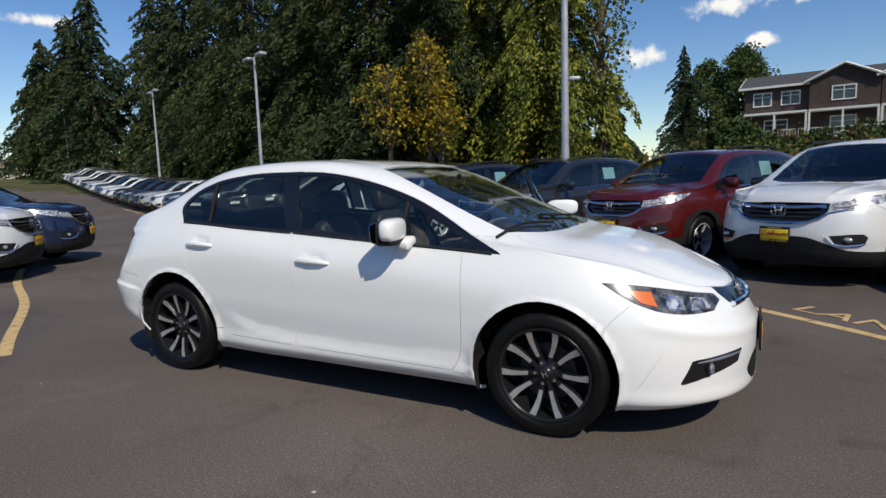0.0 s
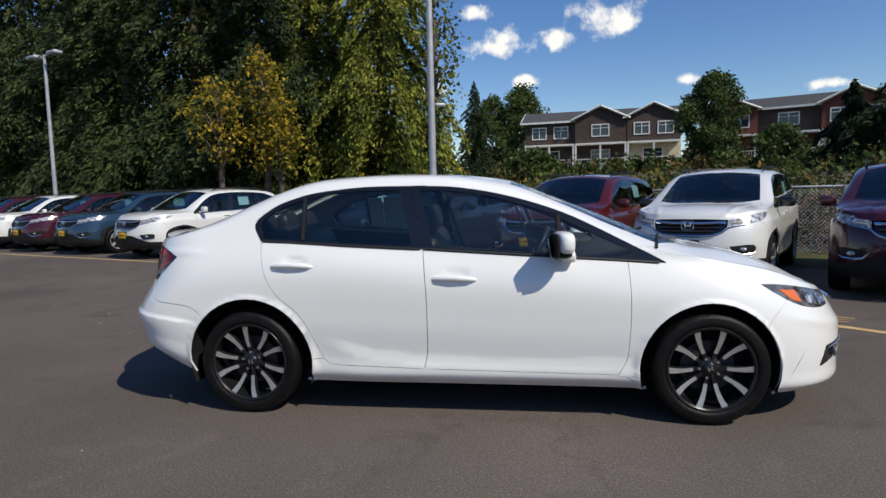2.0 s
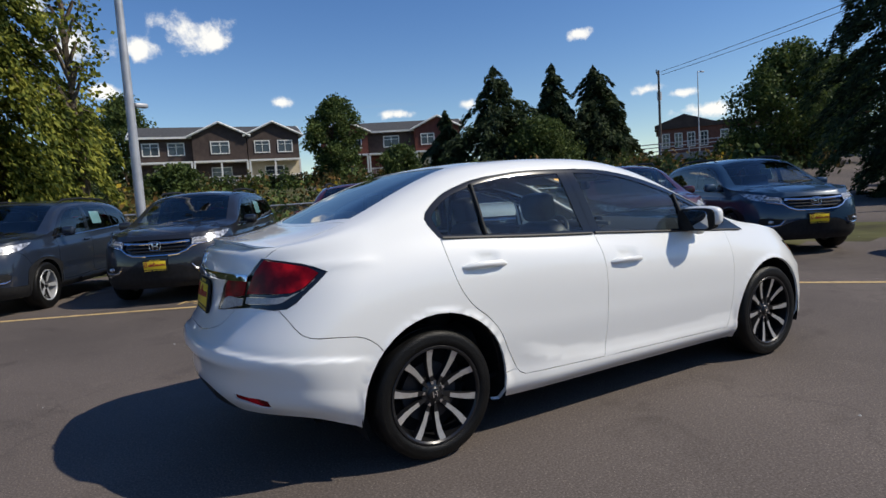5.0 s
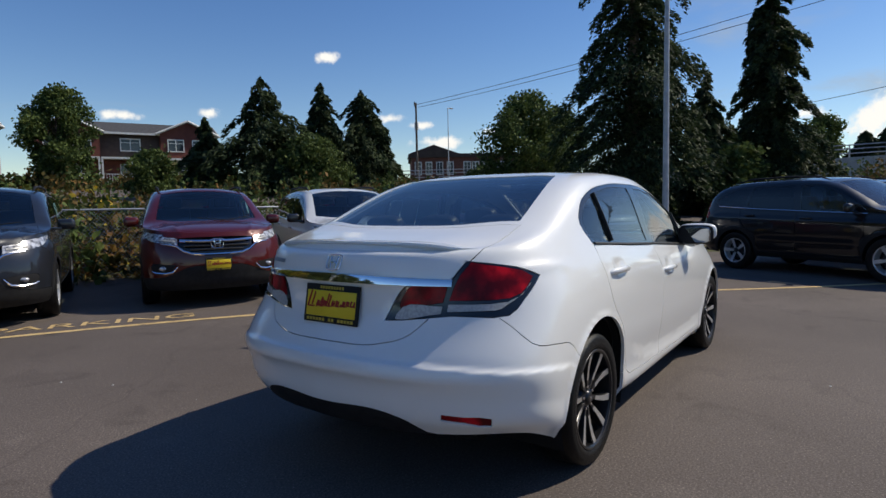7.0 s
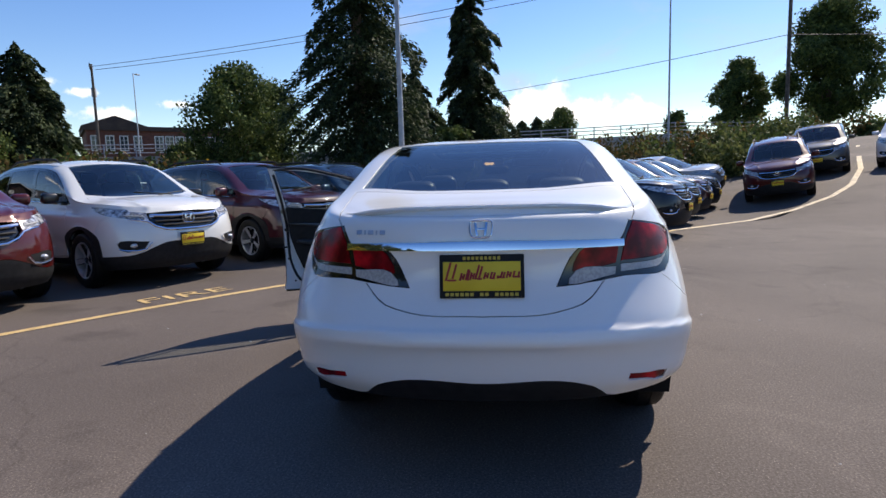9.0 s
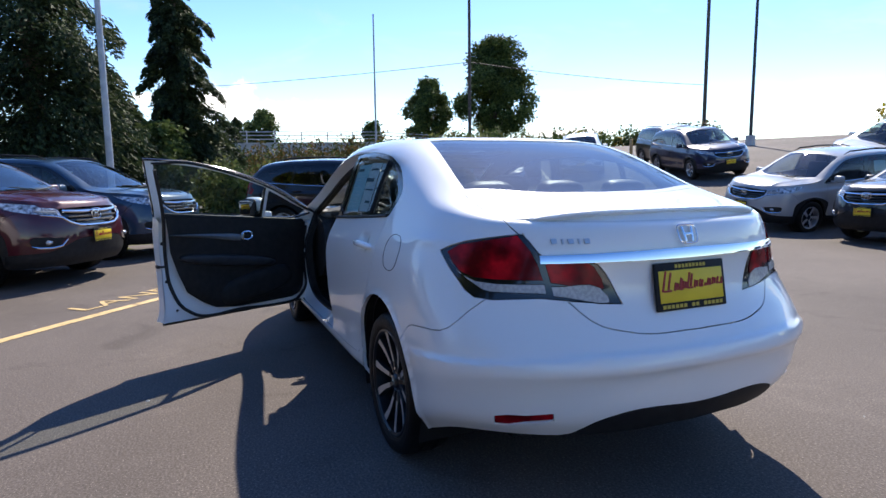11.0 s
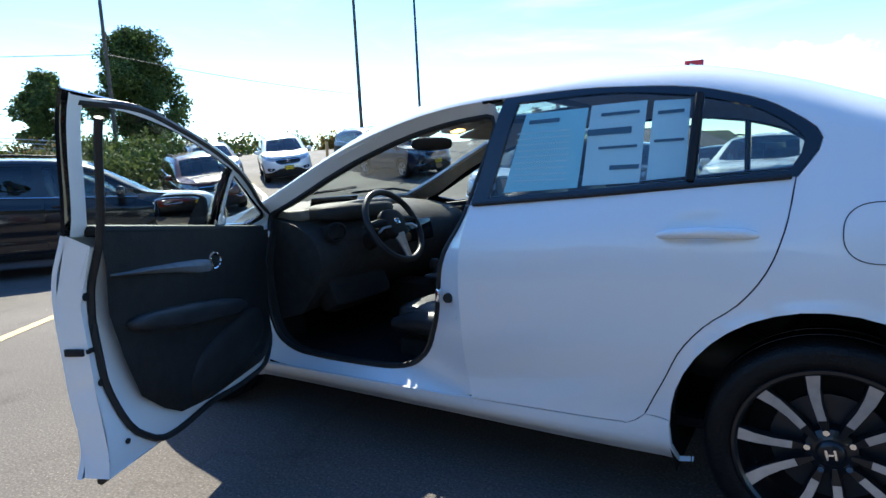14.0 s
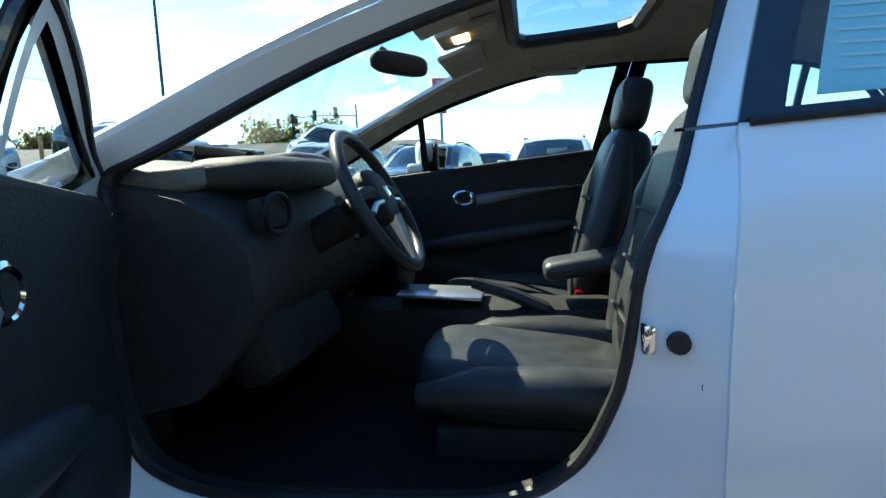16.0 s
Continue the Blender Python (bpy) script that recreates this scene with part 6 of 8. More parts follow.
        add_blob(bm, (-1.40, y, 1.135), (0.05, 0.12, 0.065), 0.55, 0.5, (0, -15, 0))
        part("headrest", bm, M_LEATHER, bench, angle=80)
    bm = bmesh.new()
    add_box(bm, (0.34, 1.15, 0.02), (-1.53, 0, 1.085), (0, 6, 0), bevel=0.006)
    part("parcel_shelf", bm, M_CABIN, sedan)
    # rear-view mirror, map lamps, visors, handles
    bm = bmesh.new()
    add_blob(bm, (0.445, -0.02, 1.272), (0.020, 0.118, 0.034), 0.6, 0.5, (0, -6, -32))
    mir = part("rear_view_mirror", bm, M_TRIM, sedan, "black rear-view mirror", angle=80)
    bm = bmesh.new()
    add_cyl(bm, (0.45, 0, 1.28), (0.50, 0, 1.315), 0.012)
    part("mirror_stem", bm, M_TRIM, mir)
    bm = bmesh.new()
    add_box(bm, (0.18, 0.17, 0.03), (0.235, 0, 1.343), (0, 12, 0), bevel=0.012)
    con = part("roof_console", bm, M_LINER, sedan, "grey roof console")
    bm = bmesh.new()
    add_box(bm, (0.05, 0.07, 0.012), (0.25, 0.03, 1.322), (0, 12, 0), bevel=0.004)
    part("map_lamp", bm, M_MAPLIGHT, con, "lit amber map lamp")
    for s in (-1, 1):
        bm = bmesh.new()
        add_box(bm, (0.15, 0.36, 0.018), (0.28, s * 0.33, 1.325), (0, 18, 0), bevel=0.008)
        part("sun_visor", bm, M_LINER, sedan)
        bm = bmesh.new()
        add_tube(bm, [(0.05, s * 0.565, 1.325), (0.02, s * 0.545, 1.30), (-0.12, s * 0.545, 1.30), (-0.15, s * 0.565, 1.325)], 0.011, 8)
        part("grab_handle", bm, M_LINER, sedan)
    bm = bmesh.new()
    add_tube(bm, [on_side(-0.30, 1.28, -0.06), on_side(-0.28, 1.0, -0.07), on_side(-0.27, 0.7, -0.09), (-0.25, 0.66, 0.36)], 0.014, 5)
    part("seat_belt", bm, M_CABIN, sedan)
    # price papers on the inside of the left rear window
    main = side_patch("window_sticker", ((-0.375, 1.035), (-0.64, 1.045), (-0.655, 1.30), (-0.435, 1.30)), -0.012, M_STICKER, sedan, 1, 0.002, "pale blue price paper inside the rear window")
    side_patch("window_sticker", ((-0.655, 1.05), (-0.835, 1.055), (-0.84, 1.305), (-0.665, 1.305)), -0.012, M_STICKERWHITE, sedan, 1, 0.002, "pale printed paper inside the rear window")
    side_patch("window_sticker", ((-0.855, 1.06), (-0.965, 1.068), (-0.965, 1.295), (-0.86, 1.30)), -0.012, M_STICKERWHITE, sedan, 1, 0.002, "pale printed paper inside the rear window")
    for x0, x1, z0, z1 in ((-0.66, -0.80, 1.205, 1.225), (-0.74, -0.83, 1.095, 1.108), (-0.45, -0.56, 1.262, 1.275), (-0.875, -0.95, 1.255, 1.265), (-0.70, -0.82, 1.265, 1.275), (-0.70, -0.82, 1.16, 1.168), (-0.87, -0.955, 1.17, 1.178)):
        side_patch("print_bar", ((x0, z0), (x1, z0), (x1, z1), (x0, z1)), -0.0095, M_INK, main, 1, 0.001, "", (3, 1))
    for k in range(9):
        side_patch("print_bar", ((-0.41, 1.07 + 0.02 * k), (-0.60, 1.07 + 0.02 * k), (-0.60, 1.074 + 0.02 * k), (-0.41, 1.074 + 0.02 * k)), -0.0098, M_STICKERWHITE, main, 1, 0.001, "", (3, 1))


cabin()

# ---- the compact SUVs of the parking rows: front to +x, origin between the axles on the ground ----
def suv_surface():
    X = [-2.32, -1.7, -0.9, 0.0, 0.9, 1.7, 2.25]
    B = [-2.3, -1.7, -0.9, 0.0, 0.9, 1.3, 1.7, 2.0, 2.2]
    rails = [
        dict(x=(-2.22, 2.15), z=(X, [0.34, 0.30, 0.265, 0.26, 0.255, 0.24, 0.24]), y=(X, [0.80, 0.84, 0.82, 0.82, 0.82, 0.85, 0.85])),
        dict(x=(-2.27, 2.21), z=(X, [0.42, 0.38, 0.345, 0.335, 0.33, 0.32, 0.33]), y=(X, [0.86, 0.885, 0.875, 0.875, 0.875, 0.885, 0.87])),
        dict(x=(-2.30, 2.235), z=(X, [0.52, 0.50, 0.46, 0.45, 0.44, 0.44, 0.45]), y=(X, [0.88, 0.90, 0.885, 0.885, 0.89, 0.895, 0.88])),
        dict(x=(-2.31, 2.24), z=(X, [0.68, 0.72, 0.70, 0.68, 0.66, 0.64, 0.62]), y=(X, [0.885, 0.908, 0.91, 0.91, 0.91, 0.90, 0.88])),
        dict(x=(-2.27, 2.205), z=(X, [0.88, 0.92, 0.91, 0.88, 0.86, 0.84, 0.80]), y=(X, [0.87, 0.89, 0.90, 0.902, 0.90, 0.885, 0.86])),
        dict(x=(-2.24, 2.13), z=(B, [1.08, 1.15, 1.11, 1.07, 1.03, 1.01, 0.985, 0.955, 0.93]), y=(B, [0.82, 0.835, 0.85, 0.855, 0.852, 0.85, 0.835, 0.81, 0.78])),
        dict(x=(-2.10, 2.07), z=([-2.12, -1.95, -1.75, -1.4, -0.9, -0.3, 0.2, 0.5, 0.85, 1.1, 1.3, 1.7, 2.1], [1.25, 1.38, 1.49, 1.555, 1.575, 1.575, 1.53, 1.44, 1.25, 1.11, 1.06, 1.03, 0.965]),
             y=([-2.12, -1.75, -0.9, 0.2, 0.6, 1.0, 1.3, 1.7, 2.1], [0.68, 0.66, 0.675, 0.675, 0.70, 0.76, 0.78, 0.74, 0.68])),
    ]
    cx = [-2.13, -2.02, -1.88, -1.75, -1.4, -0.9, -0.3, 0.1, 0.38, 0.6, 0.9, 1.15, 1.28, 1.5, 1.8, 2.0, 2.08]
    cz = [1.26, 1.42, 1.545, 1.585, 1.62, 1.645, 1.645, 1.625, 1.585, 1.47, 1.30, 1.155, 1.115, 1.105, 1.07, 1.02, 0.985]
    for up, across, nose in ((0.55, 0.72, 2.075), (0.88, 0.40, 2.08), (1.0, 0.0, 2.08)):
        zs = spline(*rails[6]["z"], np.array(cx)) * (1 - up) + np.array(cz) * up
        rails.append(dict(x=(-2.12, nose), z=(cx, list(zs)), y=(rails[6]["y"][0], [v * across for v in rails[6]["y"][1]])))
    vs = [0, 0.09, 0.20, 0.44, 0.67, 0.88, 1.42, 1.66, 1.90, 2.18]
    return Surface(rails, vs, [0.5] * 6 + [0.35, 0.28, 0.25, 0.25], [0.72, 0.72, 0.72, 0.72, 0.74, 0.70, 0.56, 0.46, 0.4, 0.4], 2.8, 2.5, 220, 130)


def suv_outlines(sf):
    L, H = sf.length, sf.vs[-1]

    def line(pts, view, step=0.06):
        d = [0.0]
        for a, b in zip(pts, pts[1:]):
            d.append(d[-1] + math.dist(a, b))
        t = np.linspace(0, d[-1], max(2, int(d[-1] / step)))
        return sf.find(list(zip(spline(d, [q[0] for q in pts], t), spline(d, [q[1] for q in pts], t))), view)

    def side(pts, step=0.06):
        return sf.find(round_poly(pts, step), "side")

    out = [("body_side", [(0, 0), (L, 0), (L, H), (0, H)])]
    nose = line([(1.58, 0.2), (1.58, 0.55), (1.66, 0.68), (1.80, 0.86), (1.95, 0.90)], "side")
    out.append(("front_bumper", nose + [(4.2, 1.1), (L, 1.28), (L, 0), (nose[0][0], 0)]))
    hood = line([(1.26, 0.0), (1.24, 0.4), (1.12, 0.70)], "top") + line([(1.12, 0.70), (1.4, 0.74), (1.7, 0.68), (1.85, 0.61)], "top")
    hood[0] = (hood[0][0], H)
    out.append(("hood", hood + [(4.20, 1.20), (4.32, 1.23), (4.42, 1.24), (L, 1.24), (L, H)]))
    out.append(("windshield", line([(1.25, 0.0), (1.22, 0.4), (1.06, 0.68)], "top") + line([(1.06, 0.68), (0.7, 0.625), (0.38, 0.575)], "top") + line([(0.38, 0.575), (0.41, 0.3), (0.42, 0.0)], "top")))
    out.append(("roof", line([(0.42, 0.0), (0.41, 0.3), (0.36, 0.58)], "top") + line([(0.36, 0.58), (-0.9, 0.585), (-1.72, 0.56)], "top") + line([(-1.72, 0.56), (-1.80, 0.3), (-1.82, 0.0)], "top")))
    gate = line([(0.0, 1.52), (0.45, 1.50), (0.60, 1.40), (0.70, 1.2), (0.72, 0.9), (0.68, 0.66), (0.0, 0.62)], "rear")
    out.append(("tailgate", [(0, gate[0][1])] + gate + [(0, gate[-1][1])]))
    rw = line([(0.0, 1.48), (0.42, 1.46), (0.54, 1.36), (0.60, 1.17), (0.4, 1.12), (0.0, 1.10)], "rear")
    out.append(("rear_window", [(0, rw[0][1])] + rw + [(0, rw[-1][1])]))
    out.append(("rear_door", side([(-0.12, 1.2, 1), (-0.12, 0.40, 1), (-0.85, 0.41), (-0.95, 0.52), (-1.08, 0.72), (-1.2, 0.95), (-1.25, 1.2, 1)])))
    out.append(("front_door", side([(-0.15, 1.2, 1), (-0.13, 0.8), (-0.15, 0.40, 1), (0.85, 0.39), (0.95, 0.6), (0.93, 1.03, 1), (0.8, 1.2, 1)])))
    out.append(("cladding", side([(-2.0, 0.30, 1), (-1.75, 0.33, 1), (-1.72, 0.66), (-1.31, 0.79), (-0.90, 0.66), (-0.86, 0.38), (0.88, 0.36), (0.90, 0.64), (1.31, 0.77), (1.72, 0.64), (1.78, 0.32), (1.9, 0.18, 1), (-2.0, 0.18, 1)])))
    out.append(("window_frame", side([(1.0, 1.035, 1), (0.72, 1.26), (0.42, 1.43), (0.15, 1.50), (-0.3, 1.535), (-0.9, 1.535), (-1.35, 1.50), (-1.72, 1.38), (-1.86, 1.27), (-1.72, 1.175, 1), (-0.9, 1.12), (0, 1.078)])))
    out.append(("front_window", side([(0.80, 1.05, 1), (0.66, 1.22), (0.40, 1.40), (0.15, 1.47), (-0.14, 1.50, 1), (-0.08, 1.09, 1)])))
    out.append(("rear_side_window", side([(-0.20, 1.10, 1), (-0.26, 1.505, 1), (-0.9, 1.505), (-1.02, 1.49, 1), (-1.10, 1.14, 1)])))
    out.append(("quarter_window", side([(-1.15, 1.15, 1), (-1.08, 1.485, 1), (-1.35, 1.465), (-1.68, 1.35), (-1.78, 1.27), (-1.68, 1.19, 1)])))
    lamp = line([(0.47, 0.915), (0.62, 0.935)], "front") + line([(1.95, 0.962), (1.75, 0.988), (1.53, 1.002)], "side") + line([(1.53, 0.998), (1.66, 0.945), (1.80, 0.897), (1.93, 0.868)], "side") + line([(0.64, 0.853), (0.47, 0.830)], "front")
    out.append(("headlamp", lamp))
    out.append(("lens", line([(0.50, 0.895), (0.62, 0.912), (0.66, 0.872), (0.52, 0.850)], "front", 0.03)))
    grille = line([(0.16, 0.922), (0.30, 0.919), (0.465, 0.912)], "front") + line([(0.465, 0.825), (0.40, 0.765), (0.30, 0.725), (0.16, 0.714)], "front")
    out.append(("grille", [(L, grille[0][1])] + grille + [(L, grille[-1][1])]))
    low = line([(0.14, 0.56), (0.30, 0.555), (0.46, 0.50), (0.60, 0.435), (0.70, 0.415)], "front") + line([(1.93, 0.41), (1.74, 0.405)], "side")
    out.append(("lower_grille", [(L, low[0][1])] + low + [(low[-1][0], 0), (L, 0)]))
    out.append(("fog_surround", line([(0.50, 0.575), (0.78, 0.565), (0.75, 0.475), (0.62, 0.465), (0.55, 0.49)], "front")))
    out.append(("tail_lamp", line([(0.60, 1.40), (0.73, 1.05), (0.62, 0.93), (0.74, 0.90), (0.80, 1.05), (0.66, 1.42)], "rear")))
    out.append(("tail_lamp", side([(-1.97, 1.37, 1), (-2.00, 1.12, 1), (-1.90, 1.03, 1), (-1.94, 0.95, 1), (-2.19, 0.94, 1), (-2.17, 1.15, 1), (-2.06, 1.36, 1)])))
    out.append(("arch_front", side(circle(1.31, 0.345, 0.385, 30), 0.2)))
    out.append(("arch_rear", side(circle(-1.31, 0.345, 0.39, 30), 0.2)))
    return out


M_PAPER = vary(material("pale_window_paper", rough=0.6), [(0.3, (0.40, 0.66, 0.72)), (0.7, (0.52, 0.74, 0.78))], 8, 4)


def suv_interior(car):
    """Seats, dash and floor seen through the glass."""
    bm = bmesh.new()
    add_box(bm, (3.9, 1.5, 0.05), (-0.2, 0, 0.33))
    add_box(bm, (0.05, 1.45, 0.6), (1.15, 0, 0.66))
    part("underbody", bm, M_UNDER, car)
    bm = bmesh.new()
    add_box(bm, (0.55, 1.42, 0.22), (0.98, 0, 0.97), bevel=0.06)
    part("dashboard", bm, M_TRIM, car)
    for x, y, w in ((0.05, 0.38, 0.5), (0.05, -0.38, 0.5), (-0.85, 0.0, 1.3)):
        bm = bmesh.new()
        add_box(bm, (0.5, w, 0.2), (x, y, 0.72), bevel=0.06)
        add_box(bm, (0.14, w, 0.6), (x - 0.3, y, 1.02), (0, -14, 0), bevel=0.05)
        for yy in ([y] if w < 1 else [-0.38, 0.38]):
            add_box(bm, (0.1, 0.26, 0.18), (x - 0.40, yy, 1.40), bevel=0.04)
        part("seat", bm, M_TRIM, car)


def mirror_mesh(cx, cy, cz, s):
    bm = bmesh.new()
    add_box(bm, (0.11, 0.20, 0.14), (cx, s * cy, cz), (0, 0, -8 * s), bevel=0.045, seg=3)
    add_box(bm, (0.06, 0.16, 0.035), (cx + 0.02, s * (cy - 0.13), cz - 0.055), bevel=0.012)
    return bm


def handle_mesh(x, y, z, s):
    bm = bmesh.new()
    add_box(bm, (0.20, 0.028, 0.032), (x, s * (y + 0.016), z), bevel=0.012, seg=3)
    return bm


def suv_bend(P):
    """Shoulder crease, hollow doors, arch lips and hood edges."""
    x, y, z = P.T
    out = np.zeros(len(P))
    zs = np.interp(x, [-2.1, -0.9, 0.9, 1.6], [1.00, 0.965, 0.905, 0.90])
    d = z - zs
    out += 0.012 * np.where(d < 0, np.exp(-(d / 0.09) ** 2), np.exp(-(d / 0.025) ** 2)) * (np.abs(x) < 1.95)
    out -= 0.014 * np.exp(-((z - 0.56) / 0.07) ** 2) * np.clip((0.95 - np.abs(x + 0.0)) / 0.2, 0, 1)
    for cx in (1.31, -1.31):
        out += 0.016 * np.exp(-((np.hypot(x - cx, z - 0.345) - 0.40) / 0.03) ** 2)
    out += 0.014 * np.exp(-((y - np.interp(x, [1.2, 2.05], [0.60, 0.44])) / 0.035) ** 2) * np.clip((x - 1.15) / 0.2, 0, 1) * (z > 0.94)
    return out


def build_suv():
    car = empty("suv")
    sf = suv_surface()

    def nose(y, z, off=0.0):
        sv = np.array(sf.find([(abs(y) + 1e-3, z)], "front"))
        q = sf.at(*sv.T)[0] + sf.normal(*sv.T)[0] * off
        return Vector((q[0], math.copysign(q[1], y) if abs(y) > 1e-4 else 0.0, q[2]))

    cut = cut_panels(sf, suv_outlines(sf), 84, 44)
    for sd in (1, -1):
        for name in ("body_side", "rear_door", "front_door"):
            panel(name, panel_mesh(sf, *cut[name], sd, rim=0.014, gap=0.0025, bend=suv_bend), M_COLOR, car)
        for name, mat, lb in (("cladding", M_TRIM, "black sill cladding"), ("window_frame", M_GLOSSBLACK, "black window surround"), ("headlamp", M_REFLECTOR, "clear headlamp"), ("tail_lamp", M_REDLENS, "red tail lamp"), ("fog_surround", M_TRIM, "dark fog lamp surround")):
            h = panel(name, panel_mesh(sf, *cut[name], sd, gap=0.001, lift=0.002 if name == "cladding" else -0.001), mat, car, lb)
            if name == "headlamp":
                panel("lens", panel_mesh(sf, *cut["lens"], sd, gap=0.001), M_CLEARLENS, h)
        for name, mat in (("front_window", M_TINT), ("rear_side_window", M_DARKGLASS if sd < 0 else M_TINT), ("quarter_window", M_DARKGLASS)):
            panel("side_window", panel_mesh(sf, *cut[name], sd, gap=0, lift=-0.004, rim=0), mat, car, "tinted side window")
        part("mirror", mirror_mesh(0.78, 0.99, 1.12, sd), M_COLOR, car)
        part("door_handle", handle_mesh(-0.05 + 0.1, 0.895, 0.955, sd), M_COLOR, car)
        part("door_handle", handle_mesh(-1.0, 0.895, 1.0, sd), M_COLOR, car)
        bm = bmesh.new()
        add_tube(bm, [(0.25, sd * 0.60, 1.575), (0.1, sd * 0.61, 1.63), (-0.5, sd * 0.615, 1.66), (-1.2, sd * 0.61, 1.645), (-1.55, sd * 0.59, 1.585)], [0.006, 0.018, 0.018, 0.018, 0.006], 8)
        part("roof_rail", bm, M_TRIM, car, "dark roof rail")
        bm = bmesh.new()
        add_tube(bm, [(0.98, sd * 0.862, 1.032), (0.0, sd * 0.868, 1.07), (-0.9, sd * 0.862, 1.112), (-1.7, sd * 0.842, 1.165)], 0.009, 6)
        part("chrome_strip", bm, M_CHROME, car)
        bm = bmesh.new()
        add_blob(bm, nose(sd * 0.645, 0.535, -0.004), (0.03, 0.05, 0.030), 1, 1)
        part("fog_lamp", bm, M_REFLECTOR, car)
        bm = bmesh.new()
        add_tube(bm, [nose(sd * yy, zz, 0.006) for yy, zz in ((0.47, 0.560), (0.53, 0.488), (0.62, 0.470), (0.72, 0.478), (0.765, 0.50))], [0.006, 0.012, 0.013, 0.012, 0.006], 6)
        part("fog_trim", bm, M_CHROME, car, "chrome fog lamp trim")
        bm = bmesh.new()
        add_tube(bm, [nose(sd * yy, zz, 0.004) for yy, zz in ((0.66, 0.845), (0.56, 0.832), (0.475, 0.812), (0.405, 0.752), (0.30, 0.712), (0.15, 0.702), (0.0, 0.700))], [0.005, 0.010, 0.013, 0.014, 0.014, 0.014, 0.014], 6)
        part("grille_surround", bm, M_CHROME, car, "chrome lower grille surround")
        bm = bmesh.new()
        add_tube(bm, [nose(sd * yy, zz, 0.003) for yy, zz in ((0.50, 0.873), (0.60, 0.882), (0.68, 0.895))], [0.008, 0.014, 0.006], 6)
        part("lamp_strip", bm, M_BACKLENS, car, "bright headlamp strip")
        for cx in (1.31, -1.31):
            bm = bmesh.new()
            k = 14
            ring = [[bm.verts.new((cx + 0.40 * math.cos(math.pi * i / k), sd * y, 0.345 + 0.40 * math.sin(math.pi * i / k))) for i in range(k + 1)] for y in (0.86, 0.55)]
            for i in range(k):
                bm.faces.new((ring[0][i], ring[0][i + 1], ring[1][i + 1], ring[1][i]))
            bm.faces.new([ring[1][i] for i in range(k + 1)])
            part("wheel_well", bm, M_UNDER, car, smooth=False)
    for name, mat, lb in (("hood", M_COLOR, ""), ("roof", M_COLOR, ""), ("tailgate", M_COLOR, ""), ("front_bumper", M_COLOR, ""), ("windshield", M_TINT, "windshield"), ("rear_window", M_DARKGLASS, "tinted rear window"), ("grille", M_GLOSSBLACK, "black grille"), ("lower_grille", M_TRIM, "black lower bumper")):
        g = "glass" in mat.name
        panel(name, panel_mesh(sf, *cut[name], both=True, gap=0 if g else 0.002, lift=-0.003 if g else -0.03 if name == "grille" else 0, rim=0 if g else 0.012, bend=suv_bend if mat is M_COLOR else None), mat, car, lb)
    for zz, r, mat, nm in ((0.868, 0.020, M_CHROME, "grille_bar"), (0.812, 0.012, M_TRIM, "grille_slat"), (0.765, 0.012, M_TRIM, "grille_slat")):
        w = 0.44 if mat is M_CHROME else 0.40 - (0.812 - zz) * 1.6
        bm = bmesh.new()
        add_tube(bm, [nose(y, zz + (0.018 * (abs(y) / w) ** 2 if mat is M_CHROME else 0), -0.004) for y in np.linspace(-w, w, 17)], r, 6)
        part(nm, bm, mat, car, "chrome grille bar" if mat is M_CHROME else "")
    pe = nose(0.0, 0.835, 0.012)
    emblem(car, pe.x, 0, pe.z, 0.15)
    plate_parts(car, 2.27, 0.575, "front")
    quad = [sf.at(*np.array(sf.find([c], "side")).T)[0] - np.array([0, 0.014, 0]) for c in ((-0.42, 1.20), (-0.76, 1.21), (-0.76, 1.42), (-0.42, 1.42))]
    obj("window_paper", quad, [(0, 1, 2, 3)], M_PAPER, car, "pale blue price paper in the rear window")
    bm = bmesh.new()
    for s in (-1, 1):
        add_tube(bm, [(1.27, 0.1 * s + 0.25, 1.12), (1.20, -0.35 * s + 0.2, 1.165)], 0.008, 5)
    part("wiper", bm, M_TRIM, car)
    suv_interior(car)
    add_wheels(car, [(1.31, -0.79, 0.345, 15), (1.31, 0.79, 0.345, 40), (-1.31, -0.79, 0.345, 3), (-1.31, 0.79, 0.345, 25)],
               lambda p: wheel_parts(p, 0.345, 0.225, 0.22, 5, "five", M_SILVERALLOY, M_SILVERALLOY, M_ALLOYDARK, 36))
    return car


SUV_COLORS = {"white": (0.72, 0.72, 0.70), "grey": (0.017, 0.024, 0.040), "dark grey": (0.018, 0.020, 0.026), "red": (0.065, 0.006, 0.006), "orange red": (0.075, 0.006, 0.004), "maroon": (0.05, 0.006, 0.012),
              "blue": (0.018, 0.045, 0.085), "teal blue": (0.05, 0.16, 0.19), "black": (0.008, 0.008, 0.010), "silver": (0.36, 0.37, 0.38), "bronze": (0.10, 0.085, 0.07), "navy": (0.012, 0.018, 0.05)}
suv_first = None


